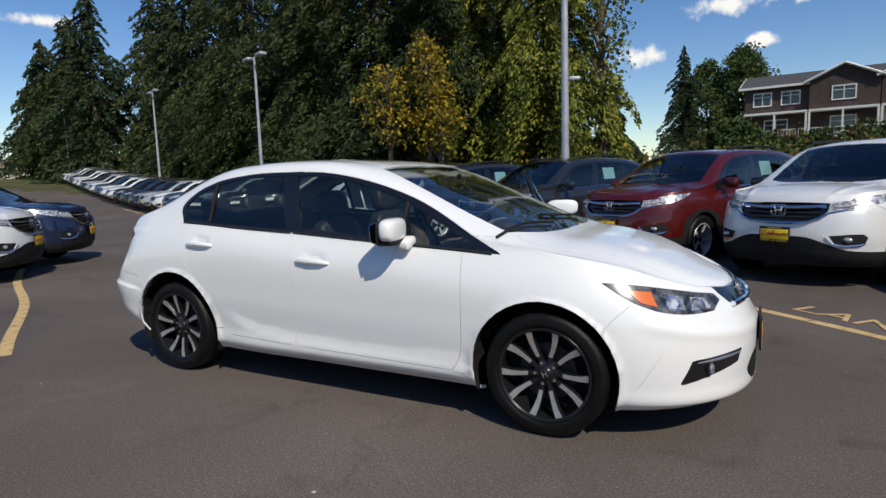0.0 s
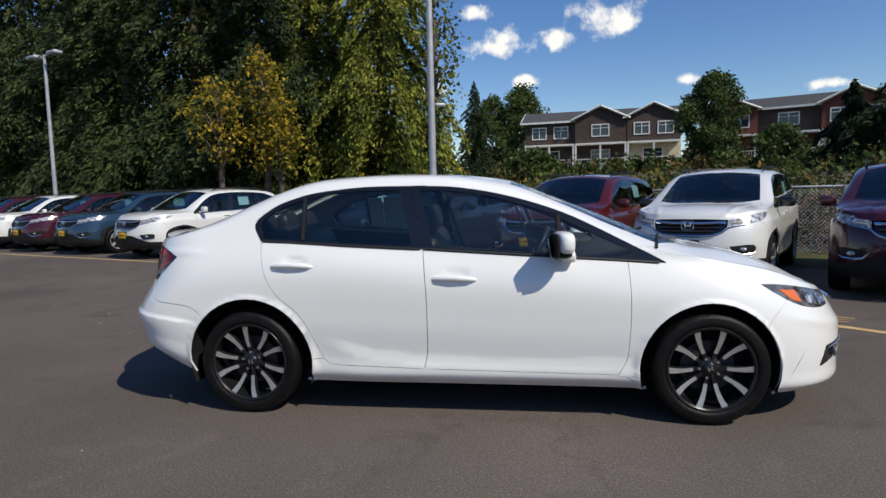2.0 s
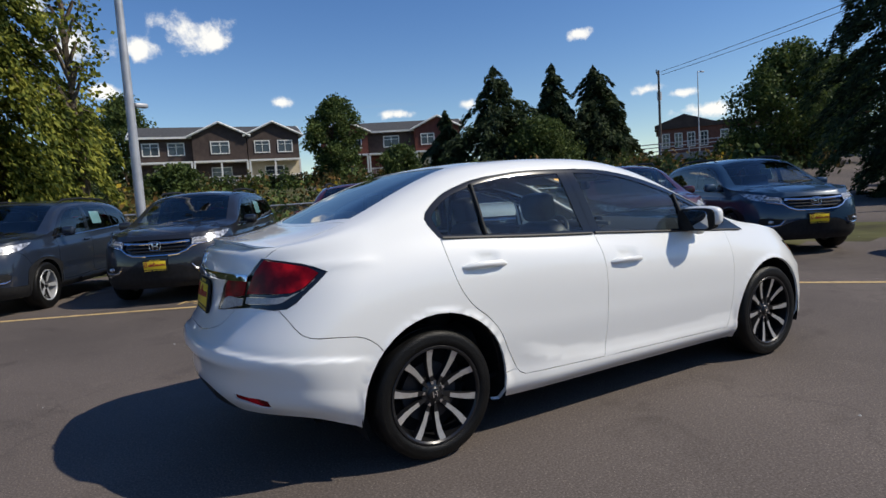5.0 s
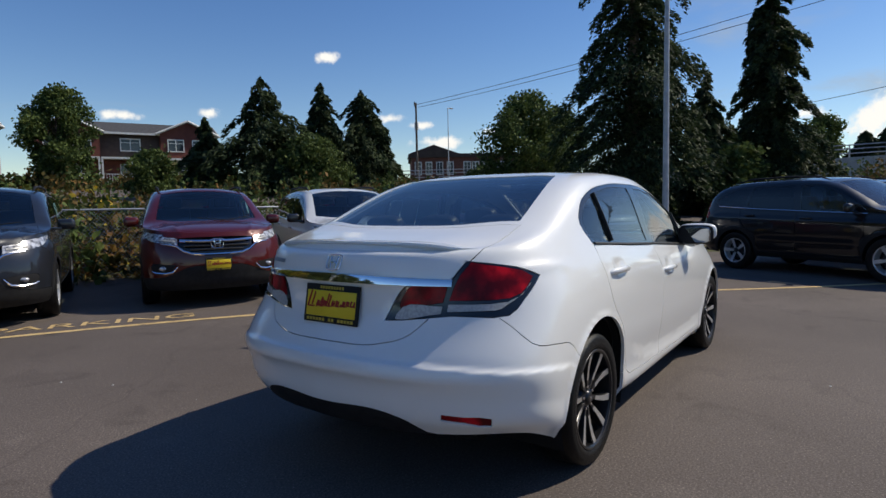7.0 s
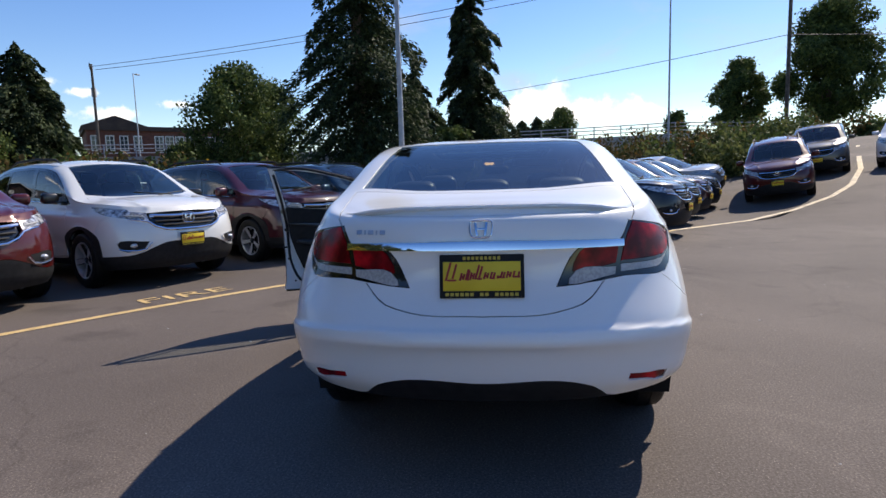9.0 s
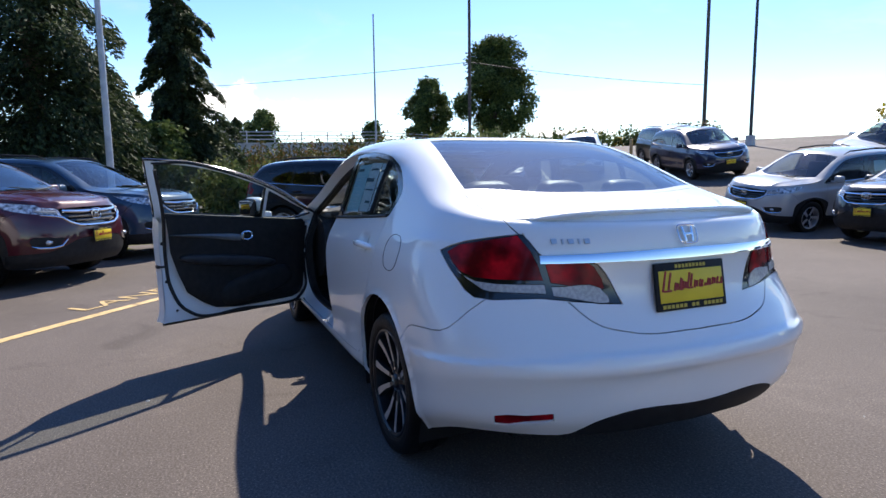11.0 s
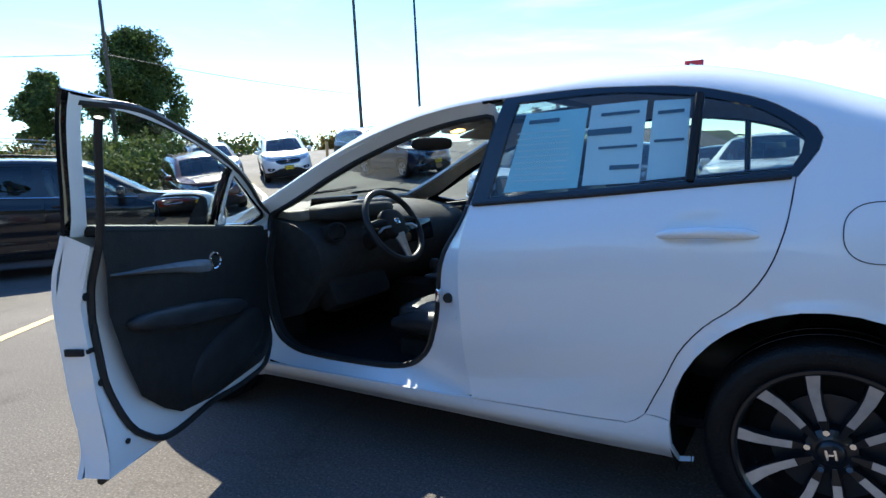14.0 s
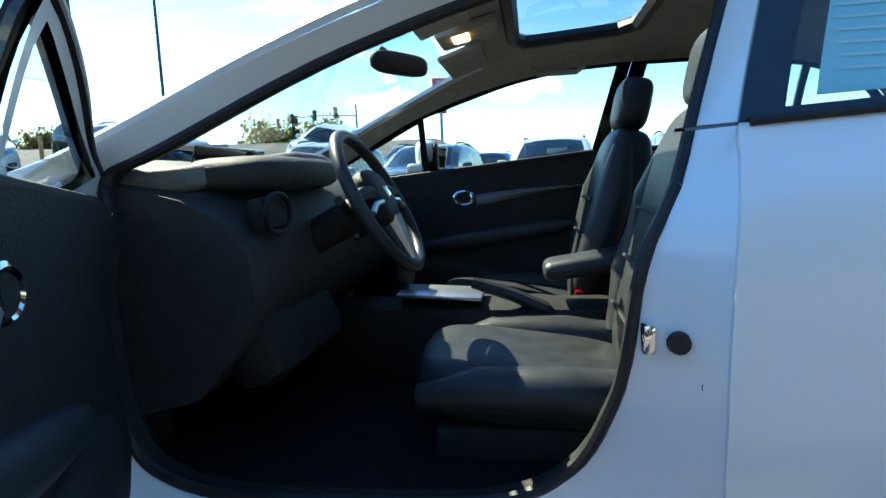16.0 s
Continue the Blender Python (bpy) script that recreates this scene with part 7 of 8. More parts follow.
def park(x, y, heading, color, label, group="cars in the parking row", noseto=2.27):
    """Parks an SUV with the middle of its front at (x, y)."""
    global suv_first
    a = radians(heading)
    px, py = x - noseto * math.cos(a), y - noseto * math.sin(a)
    zf = rise(px + 1.31 * math.cos(a), py + 1.31 * math.sin(a))
    zb = rise(px - 1.31 * math.cos(a), py - 1.31 * math.sin(a))
    zl = rise(px - 0.79 * math.sin(a), py + 0.79 * math.cos(a))
    zr = rise(px + 0.79 * math.sin(a), py - 0.79 * math.cos(a))
    m = pose(px, py, (zf + zb) / 2, 0, 0, heading) @ pose(0, 0, 0, math.degrees(math.atan2(zl - zr, 1.58)), -math.degrees(math.atan2(zf - zb, 2.62)), 0)
    if suv_first is None:
        suv_first = build_suv()
        suv_first.matrix_basis = m
        car = suv_first
    else:
        car = copy_thing(suv_first, m)
    for o in car.children_recursive:
        o.color = (*SUV_COLORS[color], 1)
    return tagged(car, label, "car", group)


park(0.42, 4.83, -117, "orange red", "dark red compact SUV with a yellow dealer plate")
pale = park(2.46, 3.83, -119, "white", "white compact SUV with black lower bumper and yellow plate")
for o in pale.children:
    if o.name.startswith("mirror"):
        o.color = (0.01, 0.01, 0.01, 1)
park(4.57, 2.65, -120, "maroon", "dark maroon compact SUV parked beside a white one")
park(6.85, 1.65, -120, "blue", "steel blue compact SUV in the parking row")
park(6.92, -3.55, -121, "black", "black compact SUV at the corner of the row")
park(9.4, -4.5, -121, "grey", "dark grey compact SUV parked beside a black one")
park(11.6, -5.5, -121, "maroon", "maroon compact SUV in the corner row")
park(13.8, -6.5, -121, "dark grey", "charcoal compact SUV in the corner row")
park(16.0, -7.5, -121, "silver", "silver compact SUV at the end of the corner row")
park(-2.13, 5.72, -115, "dark grey", "charcoal compact SUV with a yellow dealer plate")
park(-4.68, 6.58, -113, "grey", "blue-grey compact SUV with a yellow dealer plate")
park(-8.82, 8.12, -113, "white", "white compact SUV with a green windshield sticker")
park(-11.4, 9.3, -113, "blue", "steel blue compact SUV in the long row")
park(-13.6, 10.2, -113, "maroon", "dark red compact SUV in the long row")
park(-15.9, 11.15, -113, "white", "white compact SUV in the long row")
park(-18.2, 12.2, -113, "maroon", "maroon compact SUV in the long row")
park(-20.5, 13.2, -113, "blue", "blue-grey compact SUV in the long row")
far_colors = ["white", "silver", "dark grey", "dark grey", "black", "white", "white", "blue", "white", "silver", "dark grey", "white", "white", "grey", "silver", "white", "silver"]
for i, c in enumerate(far_colors):
    park(-22.9 - 2.35 * i, 14.3 + 1.05 * i, -113, c, f"{c} car far along the long parking row", "cars far along the row")
park(12.8, -7.75, 156, "orange red", "dark red compact SUV facing down the drive", "cars on the drive")
park(16.5, -10.6, 152, "bronze", "dark bronze SUV parked up the drive", "cars on the drive")
park(15.2, -12.6, 143, "white", "white compact SUV parked on the sloping drive", "cars on the drive")
park(12.5, -16.1, 160, "black", "black compact SUV across the top of the drive", "cars on the drive")
park(9.7, -14.3, 160, "navy", "navy blue compact SUV across the top of the drive", "cars on the drive")
park(-7.3, 1.35, 43, "white", "white compact SUV parked across the lot", "cars across the lot")
park(-8.6, 2.95, 43, "navy", "navy blue compact SUV parked across the lot", "cars across the lot")
for i, (c, x) in enumerate((("grey", -5.6), ("silver", -2.9), ("white", -0.2), ("dark grey", 2.5), ("silver", 5.2), ("blue", -8.3), ("white", -11.0))):
    park(x, -8.6 - 0.12 * x, 84, c, f"{c} compact SUV in the row across the lane", "cars across the lane")

for i, (c, x) in enumerate((("white", 7.2), ("dark grey", 4.4), ("blue", 1.6), ("silver", -1.2))):
    park(x, -15.6, 86, c, f"{c} compact SUV in the second row across the lane", "cars across the lane")

# ---- trees and brush ----
def leaf_mesh(name, centres, along, across, mat, parent=None, label=""):
    """Small folded leaves or sprays: each a diamond of two triangles with a slight fold."""
    n = len(centres)
    fold = np.cross(along, across)
    fold /= np.maximum(np.linalg.norm(fold, axis=1, keepdims=True), 1e-9)
    w = np.linalg.norm(across, axis=1, keepdims=True)
    v = np.empty((n, 4, 3))
    v[:, 0] = centres - along
    v[:, 1] = centres + across + fold * w * 0.35 - along * 0.1
    v[:, 2] = centres + along
    v[:, 3] = centres - across + fold * w * 0.35 - along * 0.1
    idx = np.arange(n)[:, None] * 4
    tris = np.concatenate([idx + np.array([0, 1, 2]), idx + np.array([0, 2, 3])], axis=1).reshape(-1)
    me = bpy.data.meshes.new(name)
    me.vertices.add(4 * n)
    me.vertices.foreach_set("co", v.reshape(-1))
    me.loops.add(6 * n)
    me.loops.foreach_set("vertex_index", tris.astype(np.int32))
    me.polygons.add(2 * n)
    me.polygons.foreach_set("loop_start", np.arange(0, 6 * n, 3, dtype=np.int32))
    me.update(calc_edges=True)
    me.materials.append(mat)
    ob = new(name, me)
    if parent is not None:
        ob.parent = parent
    if label:
        ob["label"] = label
    return ob


def unit(v):
    return v / np.maximum(np.linalg.norm(v, axis=1, keepdims=True), 1e-9)


def conifer(x, y, h, r, seed, mat, label, leaves=7000, size=0.3, low=0.06, droop=0.35, power=0.85, ragged=0.35, z=None, spray=2.2):
    rng = np.random.default_rng(seed)
    z0 = rise(x, y) - 0.1 if z is None else z
    tree = tagged(empty("conifer", pose(x, y, z0)), label, "tree", "evergreen trees")
    bm = bmesh.new()
    lean = rng.normal(0, 0.012, 2) * h
    add_tube(bm, [(lean[0] * t * t, lean[1] * t * t, h * t) for t in (0, 0.25, 0.5, 0.75, 0.97)], [0.022 * h * (1 - 0.95 * t) + 0.01 for t in (0, 0.25, 0.5, 0.75, 0.97)], 8)
    nb = max(90, int(h * 13))
    tb = low + (1 - low) * (np.arange(nb) + rng.random(nb)) / nb
    ang = np.arange(nb) * 2.39996 + rng.normal(0, 0.4, nb)
    swell = 1 + 0.12 * np.sin(tb * 13 + seed) + 0.08 * np.sin(tb * 31 + 2 * seed)
    ln = r * np.maximum((1 - tb) ** power, 0.02) * swell * (1 + rng.normal(0, ragged * 0.75, nb)).clip(0.3, 1.75) * np.minimum(1, 0.55 + tb * 3)
    for k in range(0, nb, 6):
        d = Vector((math.cos(ang[k]), math.sin(ang[k]), 0)) * ln[k] * 0.75
        b = Vector((lean[0] * tb[k] ** 2, lean[1] * tb[k] ** 2, h * tb[k]))
        add_tube(bm, [b, b + d * 0.5 + Vector((0, 0, 0.08 * ln[k])), b + d + Vector((0, 0, -droop * ln[k] * 0.4))], [0.045, 0.03, 0.01], 4, caps=False)
    part("trunk", bm, M_BARK, tree)
    w = ln ** 1.25 + 0.05
    k = rng.choice(nb, leaves, p=w / w.sum())
    u = rng.random(leaves) ** 0.62
    side = rng.normal(0, 0.15, leaves) * ln[k] * (1.15 - u * 0.75)
    ca, sa = np.cos(ang[k]), np.sin(ang[k])
    rad = u * ln[k]
    c = np.stack([lean[0] * tb[k] ** 2 + rad * ca - side * sa, lean[1] * tb[k] ** 2 + rad * sa + side * ca,
                  h * tb[k] + 0.10 * ln[k] * np.sin(u * np.pi) - droop * ln[k] * u * u + rng.normal(0, 0.085, leaves) * (0.5 + ln[k] * 0.45) - np.abs(side) * 0.25], -1)
    c[:, 2] = np.maximum(c[:, 2], 0.15)
    out = np.stack([ca, sa, -0.25 - droop * u * 1.2], -1) + rng.normal(0, 0.45, (leaves, 3))
    out = unit(out)
    sz = size * (0.55 + 0.8 * rng.random(leaves))[:, None]
    acr = unit(np.cross(out, rng.normal(0, 1, (leaves, 3)) + np.array([0, 0, 1.2]))) * sz * 0.27
    leaf_mesh("crown", c, out * sz * spray * 0.33, acr, mat, tree)
    return tree


def broadleaf(x, y, h, r, seed, mat, label, leaves=6000, size=0.2, trunk=0.25, z=None, open_crown=0.5, group="broadleaf trees"):
    rng = np.random.default_rng(seed)
    z0 = rise(x, y) - 0.1 if z is None else z
    tree = tagged(empty("broadleaf_tree", pose(x, y, z0)), label, "tree", group)
    bm = bmesh.new()
    base = h * trunk
    add_tube(bm, [(0, 0, 0), (0.05 * r, 0.02 * r, base), (0.0, 0.05 * r, h * 0.6), (0, 0, h * 0.85)], [0.022 * h, 0.017 * h, 0.009 * h, 0.003 * h], 8)
    nc = 26 if leaves < 4000 else 64
    blobs = []
    for k in range(nc):
        t = (k + 0.5) / nc
        a = k * 2.39996 + rng.normal(0, 0.3)
        zz = base * 0.9 + (h - base * 0.9) * (0.05 + 0.9 * t)
        prof = math.sin(math.pi * min(1, 0.12 + 0.86 * t)) ** 0.6
        rr = r * prof * (0.25 + 0.62 * rng.random())
        p = Vector((rr * math.cos(a), rr * math.sin(a), zz))
        br = r * (0.20 + 0.2 * rng.random()) * (26 / nc) ** 0.4
        blobs.append((p, br))
        s = Vector((0, 0, max(base * 0.8, zz - rr * 0.9)))
        thin = (26 / nc) ** 0.6
        add_tube(bm, [s, (s + p) / 2 + Vector((0, 0, 0.05 * h)), p], [0.008 * h * thin, 0.005 * h * thin, 0.0015 * h], 5, caps=False)
    part("trunk", bm, M_BARK, tree)
    wts = np.array([b[1] ** 2 for b in blobs])
    k = rng.choice(nc, leaves, p=wts / wts.sum())
    d = unit(rng.normal(0, 1, (leaves, 3)))
    rad = np.array([b[1] for b in blobs])[k] * (open_crown + (1.15 - open_crown) * rng.random(leaves) ** 0.5) * (1 + rng.normal(0, 0.22, leaves))
    c = np.array([tuple(b[0]) for b in blobs])[k] + d * rad[:, None] * np.array([1, 1, 0.8])
    al = unit(d * 0.5 + rng.normal(0, 0.7, (leaves, 3)) + np.array([0, 0, -0.35]))
    sz = size * (0.6 + 0.8 * rng.random(leaves))[:, None]
    ac = unit(np.cross(al, rng.normal(0, 1, (leaves, 3)))) * sz * 0.42
    leaf_mesh("crown", c, al * sz * 0.55, ac, mat, tree)
    return tree


def thicket(name, pts, depth, height, leaves, size, mats, seed, label, wild=0.6):
    """Brush along a line: clumps of leaves over the ground, one mesh of stuff per kind of leaf."""
    rng = np.random.default_rng(seed)
    P = np.array(pts, float)
    seg = np.hypot(*np.diff(P, axis=0).T)
    cum = np.concatenate([[0], np.cumsum(seg)])
    nclump = int(cum[-1] * depth / 1.6) + 6
    s = rng.random(nclump) * cum[-1]
    bx, by = np.interp(s, cum, P[:, 0]), np.interp(s, cum, P[:, 1])
    i = np.clip(np.searchsorted(cum, s) - 1, 0, len(seg) - 1)
    t = np.diff(P, axis=0)[i] / seg[i][:, None]
    off = (rng.random(nclump) - 0.5) * depth
    bx, by = bx - t[:, 1] * off, by + t[:, 0] * off
    br = (0.45 + 0.6 * rng.random(nclump)) * height * 0.55
    bh = height * (1 - wild * rng.random(nclump))
    kind = rng.choice(len(mats), nclump, p=np.array([m[1] for m in mats]) / sum(m[1] for m in mats))
    for j, (mat, share) in enumerate(mats):
        ids = np.where(kind == j)[0]
        if not len(ids):
            continue
        n = int(leaves * len(ids) / nclump)
        k = rng.choice(ids, n)
        d = unit(rng.normal(0, 1, (n, 3)))
        rad = br[k] * (0.55 + 0.5 * rng.random(n))
        g = np.array([rise(bx[q], by[q]) for q in range(nclump)])
        c = np.stack([bx[k] + d[:, 0] * rad, by[k] + d[:, 1] * rad, g[k] + np.abs(d[:, 2]) * bh[k] * (0.5 + 0.55 * rng.random(n))], -1)
        al = unit(rng.normal(0, 0.8, (n, 3)) + np.array([0, 0, 0.3]))
        sz = size * (0.6 + 0.8 * rng.random(n))[:, None]
        ac = unit(np.cross(al, rng.normal(0, 1, (n, 3)))) * sz * 0.45
        tagged(leaf_mesh(name, c, al * sz * 0.6, ac, mat), label, "brush", kind="stuff")


def lane_off(x, off):
    """A point off metres behind the lane line at x."""
    x0 = max(x, -30.0)
    y = float(spline(*LANE, x0)) - 0.45 * min(0.0, x + 30.0)
    return x, y + off


def plant():
    big = "tall dark green conifer behind the fence"
    for i, (x, off, h, r) in enumerate(((-11.5, 14, 21, 4.6), (-15.5, 12.5, 19, 4.2), (-19.5, 11, 20, 4.4), (-24, 12, 19, 4.3), (-28.5, 10.5, 20, 4.6), (-34, 10.5, 19.5, 4.6), (-40, 10, 20, 4.8), (-47, 10, 19, 4.8), (-55, 10, 21, 5.2), (-60, 4, 20, 5.2), (-67, 2.5, 18.5, 5.0), (-75, 1, 17, 5.0), (-84, 0, 14.5, 4.8), (-17, 18, 22, 4.5), (-31, 17, 21, 4.6))):
        px, py = lane_off(x, off)
        conifer(px, py, h, r, 11 + i, M_NEEDLE if i % 3 else M_NEEDLE_DARK, big, 40000 if i < 6 else 20000, 0.20 if i < 6 else 0.33, power=0.66, low=0.03, droop=0.5, ragged=0.42)
    for i, (x, y, h, r) in enumerate(((-5.9, 22.3, 16.5, 3.7), (-9.6, 23.6, 17.5, 4.0))):
        conifer(x, y, h, r, 41 + i, M_CEDAR, "light green cedar with drooping sprays", 64000, 0.165, low=0.02, droop=0.8, power=0.55, ragged=0.25)
    for i, (x, y, h, r) in enumerate(((-9.8, 18.2, 7.4, 1.4), (-11.6, 17.8, 6.3, 1.6), (-9.0, 17.6, 5.4, 1.2))):
        broadleaf(x, y, h, r, 51 + 7 * i, M_MAPLE, "small maple with yellowing leaves", 1300, 0.145, 0.5, open_crown=0.15)
    broadleaf(-3.4, 21.6, 11.5, 1.7, 52, M_CEDAR, "thin tree with yellow-green leaves", 1500, 0.17, 0.3, open_crown=0.2)
    cam0 = (-2.0, -2.5)

    def polar(az, d):
        return cam0[0] + d * math.cos(radians(az)), cam0[1] + d * math.sin(radians(az))

    # azimuth, distance, elevation of the top, radius
    for i, (az, d, el, r, kind) in enumerate(((98.0, 62, 9.3, 2.6, "c"), (93.0, 100, 11.2, 4.2, "c"), (54.5, 52, 12.6, 4.9, "c"), (48.9, 55, 12.1, 3.5, "c"), (45.0, 55, 11.6, 4.4, "c"), (43.6, 57, 9.0, 2.6, "c"), (19.6, 29.5, 34.0, 3.6, "b"), (7.5, 33, 20.5, 2.8, "b"), (12.6, 39, 12.0, 2.8, "c"), (59.6, 54, 8.6, 2.4, "c"), (-0.2, 90, 5.6, 3.0, "c"), (-1.6, 92, 5.9, 3.0, "c"))):
        x, y = polar(az, d)
        top = 1.25 + d * math.tan(radians(el))
        conifer(x, y, top - rise(x, y), r, 61 + i, M_NEEDLE_DARK, "dark conifer with a pointed ragged top", 75000 if kind == "b" else 22000, 0.17 if kind == "b" else 0.30, ragged=0.42, power=0.70, low=0.01, droop=0.45)
    for i, (az, d, el, r, n) in enumerate(((88.8, 122, 10.6, 7.6, 6500), (91.6, 122, 9.8, 6.0, 4000), (70.6, 64, 10.4, 3.5, 6500), (50.4, 50, 6.9, 3.6, 5000), (29.0, 50, 11.1, 4.6, 6500), (25.5, 53, 9.6, 3.5, 4000), (-19.6, 70, 9.9, 3.2, 8000), (-26.3, 66, 13.9, 5.0, 16000), (-14.6, 90, 5.6, 2.0, 1500), (85.5, 40, 4.4, 2.4, 3500), (33.0, 58, 3.9, 2.4, 2200), (10.3, 30, 5.6, 1.8, 1600), (64.5, 48, 5.5, 2.0, 1500), (2.8, 88, 7.2, 3.4, 2200), (-4.0, 88, 6.6, 3.0, 1800))):
        x, y = polar(az, d)
        top = 1.25 + d * math.tan(radians(el))
        broadleaf(x, y, top - rise(x, y), r, 91 + i, M_BROAD, "rounded dark green broadleaf tree in the distance", int(n * 2.6), 0.22 * max(1.0, d / 62), 0.10 if az > 0 else 0.14, open_crown=0.35)
    line_pts = [lane_off(x, 7.6) for x in (-7, -3, 0, 3)] + [(6.5, 9.5), (10, 8.5), (14, 9)]
    thicket("brush", line_pts, 2.6, 1.9, 13000, 0.13, [(M_BRUSH, 3), (M_BROAD, 1), (M_MAPLE, 0.5)], 5, "tangled autumn brush along the fence")
    thicket("brush", [(-8, 26), (2, 25), (10, 22), (18, 19), (24, 14)], 13, 2.7, 26000, 0.18, [(M_BRUSH, 2.4), (M_BROAD, 1.6), (M_MAPLE, 0.25)], 6, "wild brush on the bank below the houses")
    thicket("brush", [(-2, 62), (12, 60), (26, 54), (36, 46)], 6, 2.4, 12000, 0.3, [(M_BROAD, 2), (M_BRUSH, 1.6)], 14, "tall rusty shrubs below the townhouses")
    thicket("brush", [(20, 44), (28, 38), (38, 30), (44, 20)], 9, 1.9, 8000, 0.3, [(M_BROAD, 2), (M_BRUSH, 1.5)], 7, "dense shrubs on the far bank")
    thicket("brush", [(-70, 47), (-46, 36), (-30, 29), (-16, 23), (-8, 20)], 6, 1.8, 9000, 0.26, [(M_BROAD, 2), (M_BRUSH, 1)], 8, "undergrowth below the conifers")
    thicket("hedge", [(19.5, 0.5), (20.8, -4.0), (21.5, -7.5), (23.5, -10.8), (27.5, -13.6), (35, -16.5)], 4.2, 2.3, 30000, 0.15, [(M_HEDGE, 3), (M_BROAD, 1), (M_BRUSH, 0.6)], 21, "green ivy and blackberry bank beside the drive", 0.4)
    thicket("hedge", [(44, 6), (47, -4), (48, -14), (46, -24)], 9, 3.0, 15000, 0.2, [(M_BRUSH, 2.5), (M_BROAD, 1)], 9, "blackberry bank below the road")
    thicket("hedge", [(44, -24), (44, -36), (40, -48)], 4, 2.4, 7000, 0.24, [(M_BRUSH, 1), (M_BROAD, 1), (M_MAPLE, 0.3)], 10, "clipped yellow-green hedge at the top of the drive")
    thicket("hedge", [(32, -62), (22, -66)], 4, 4.0, 4500, 0.3, [(M_MAPLE, 1), (M_BROAD, 1.4)], 12, "yellowing hedge across the road")


plant()

# ---- poles, fence, houses, road ----
def lamp_post(x, y, h, label, heads=2, r=0.085, mat=M_POLE, turn=0.0, z=None, extra=None):
    z0 = rise(x, y) if z is None else z
    post = tagged(empty("street_lamp", pose(x, y, z0, 0, 0, turn)), label, "street lamp", "lamp posts")
    bm = bmesh.new()
    add_cyl(bm, (0, 0, 0), (0, 0, 0.55), 0.24, 0.24, 16)
    part("base", bm, M_POLE, post, "round concrete base")
    bm = bmesh.new()
    add_tube(bm, [(0, 0, 0.5), (0, 0, h * 0.5), (0, 0, h)], [r, r * 0.85, r * 0.65], 14)
    part("pole", bm, mat, post)
    for k in range(heads):
        s = 1 if k == 0 else -1
        bm = bmesh.new()
        add_tube(bm, [(0, 0, h - 0.08), (s * 0.3, 0, h), (s * 0.45, 0, h)], 0.03, 6)
        part("arm", bm, mat, post)
        bm = bmesh.new()
        add_box(bm, (0.62, 0.34, 0.13), (s * 0.72, 0, h + 0.0), (0, 0, 0), bevel=0.045)
        part("lamp_head", bm, mat, post, "flat box lamp head")
    if extra:
        bm = bmesh.new()
        add_box(bm, (0.30, 0.16, 0.10), (0.24, 0, extra), bevel=0.04)
        add_cyl(bm, (0, 0, extra), (0.2, 0, extra), 0.03)
        part("floodlight", bm, mat, post)
    return post


lamp_post(-2.0, 11.27, 8.6, "tall grey lamp post behind the parked cars", 2, 0.105, turn=25, extra=3.72)
lamp_post(-17.9, 16.6, 7.1, "grey lamp post with twin box heads", 2, 0.085, turn=-22)
lamp_post(-35.5, 24.2, 7.6, "grey lamp post with twin box heads", 2, 0.085, turn=-22)
lamp_post(-62.0, 33.0, 7.5, "grey lamp post far along the row", 2, 0.085, turn=-22)
lamp_post(19.2, 4.1, 10.6, "tall grey lamp post among the conifers", 2, 0.12, turn=160)
lamp_post(18.5, -26.0, 10.9, "dark lamp post with twin heads", 2, 0.09, M_DARKMETAL, turn=35)


def utility_pole(x, y, h, label, arms=1, r=0.16, z=None):
    z0 = rise(x, y) if z is None else z
    p = tagged(empty("utility_pole", pose(x, y, z0, 0, 0, 35)), label, "utility pole", "utility poles")
    bm = bmesh.new()
    add_tube(bm, [(0, 0, 0), (0, 0, h)], [r, r * 0.7], 10)
    part("pole", bm, M_WOODPOLE, p)
    for k in range(arms):
        bm = bmesh.new()
        add_box(bm, (2.6, 0.12, 0.14), (0, 0.12, h - 0.35 - 0.8 * k))
        arm = part("crossarm", bm, M_WOODPOLE, p)
        for s in (-1.2, -0.7, 0.7, 1.2):
            bm = bmesh.new()
            add_cyl(bm, (s, 0.12, h - 0.28 - 0.8 * k), (s, 0.12, h - 0.08 - 0.8 * k), 0.045, 0.035, 8)
            part("insulator", bm, M_DARKMETAL, arm)
    if arms:
        bm = bmesh.new()
        add_cyl(bm, (0.3, 0, h - 3.2), (0.3, 0, h - 2.3), 0.24, 0.24, 12)
        part("transformer", bm, M_POLE, p)
    return p


utility_pole(51.4, 41.2, 10.0, "dark timber utility pole with a crossarm", 1)
utility_pole(45.0, -22.3, 20.0, "tall dark timber utility pole", 0, 0.16)
utility_pole(41.0, -47.1, 21.0, "tall dark timber utility pole with crossarms", 2, 0.2)
lamp_post(45.0, -13.3, 15.0 - rise(45.0, -13.3), "tall thin steel pole beside the road", 0, 0.09)
lamp_post(58.5, 41.5, 10.2, "thin street lamp beside the road", 1, 0.07)


def wire(name, a, b, sag, label):
    bm = bmesh.new()
    a, b = Vector(a), Vector(b)
    add_tube(bm, [a.lerp(b, t) - Vector((0, 0, sag * 4 * t * (1 - t))) for t in np.linspace(0, 1, 17)], 0.025, 4, caps=False)
    return tagged(part(name, bm, M_DARKMETAL), label, "cable", "overhead cables")


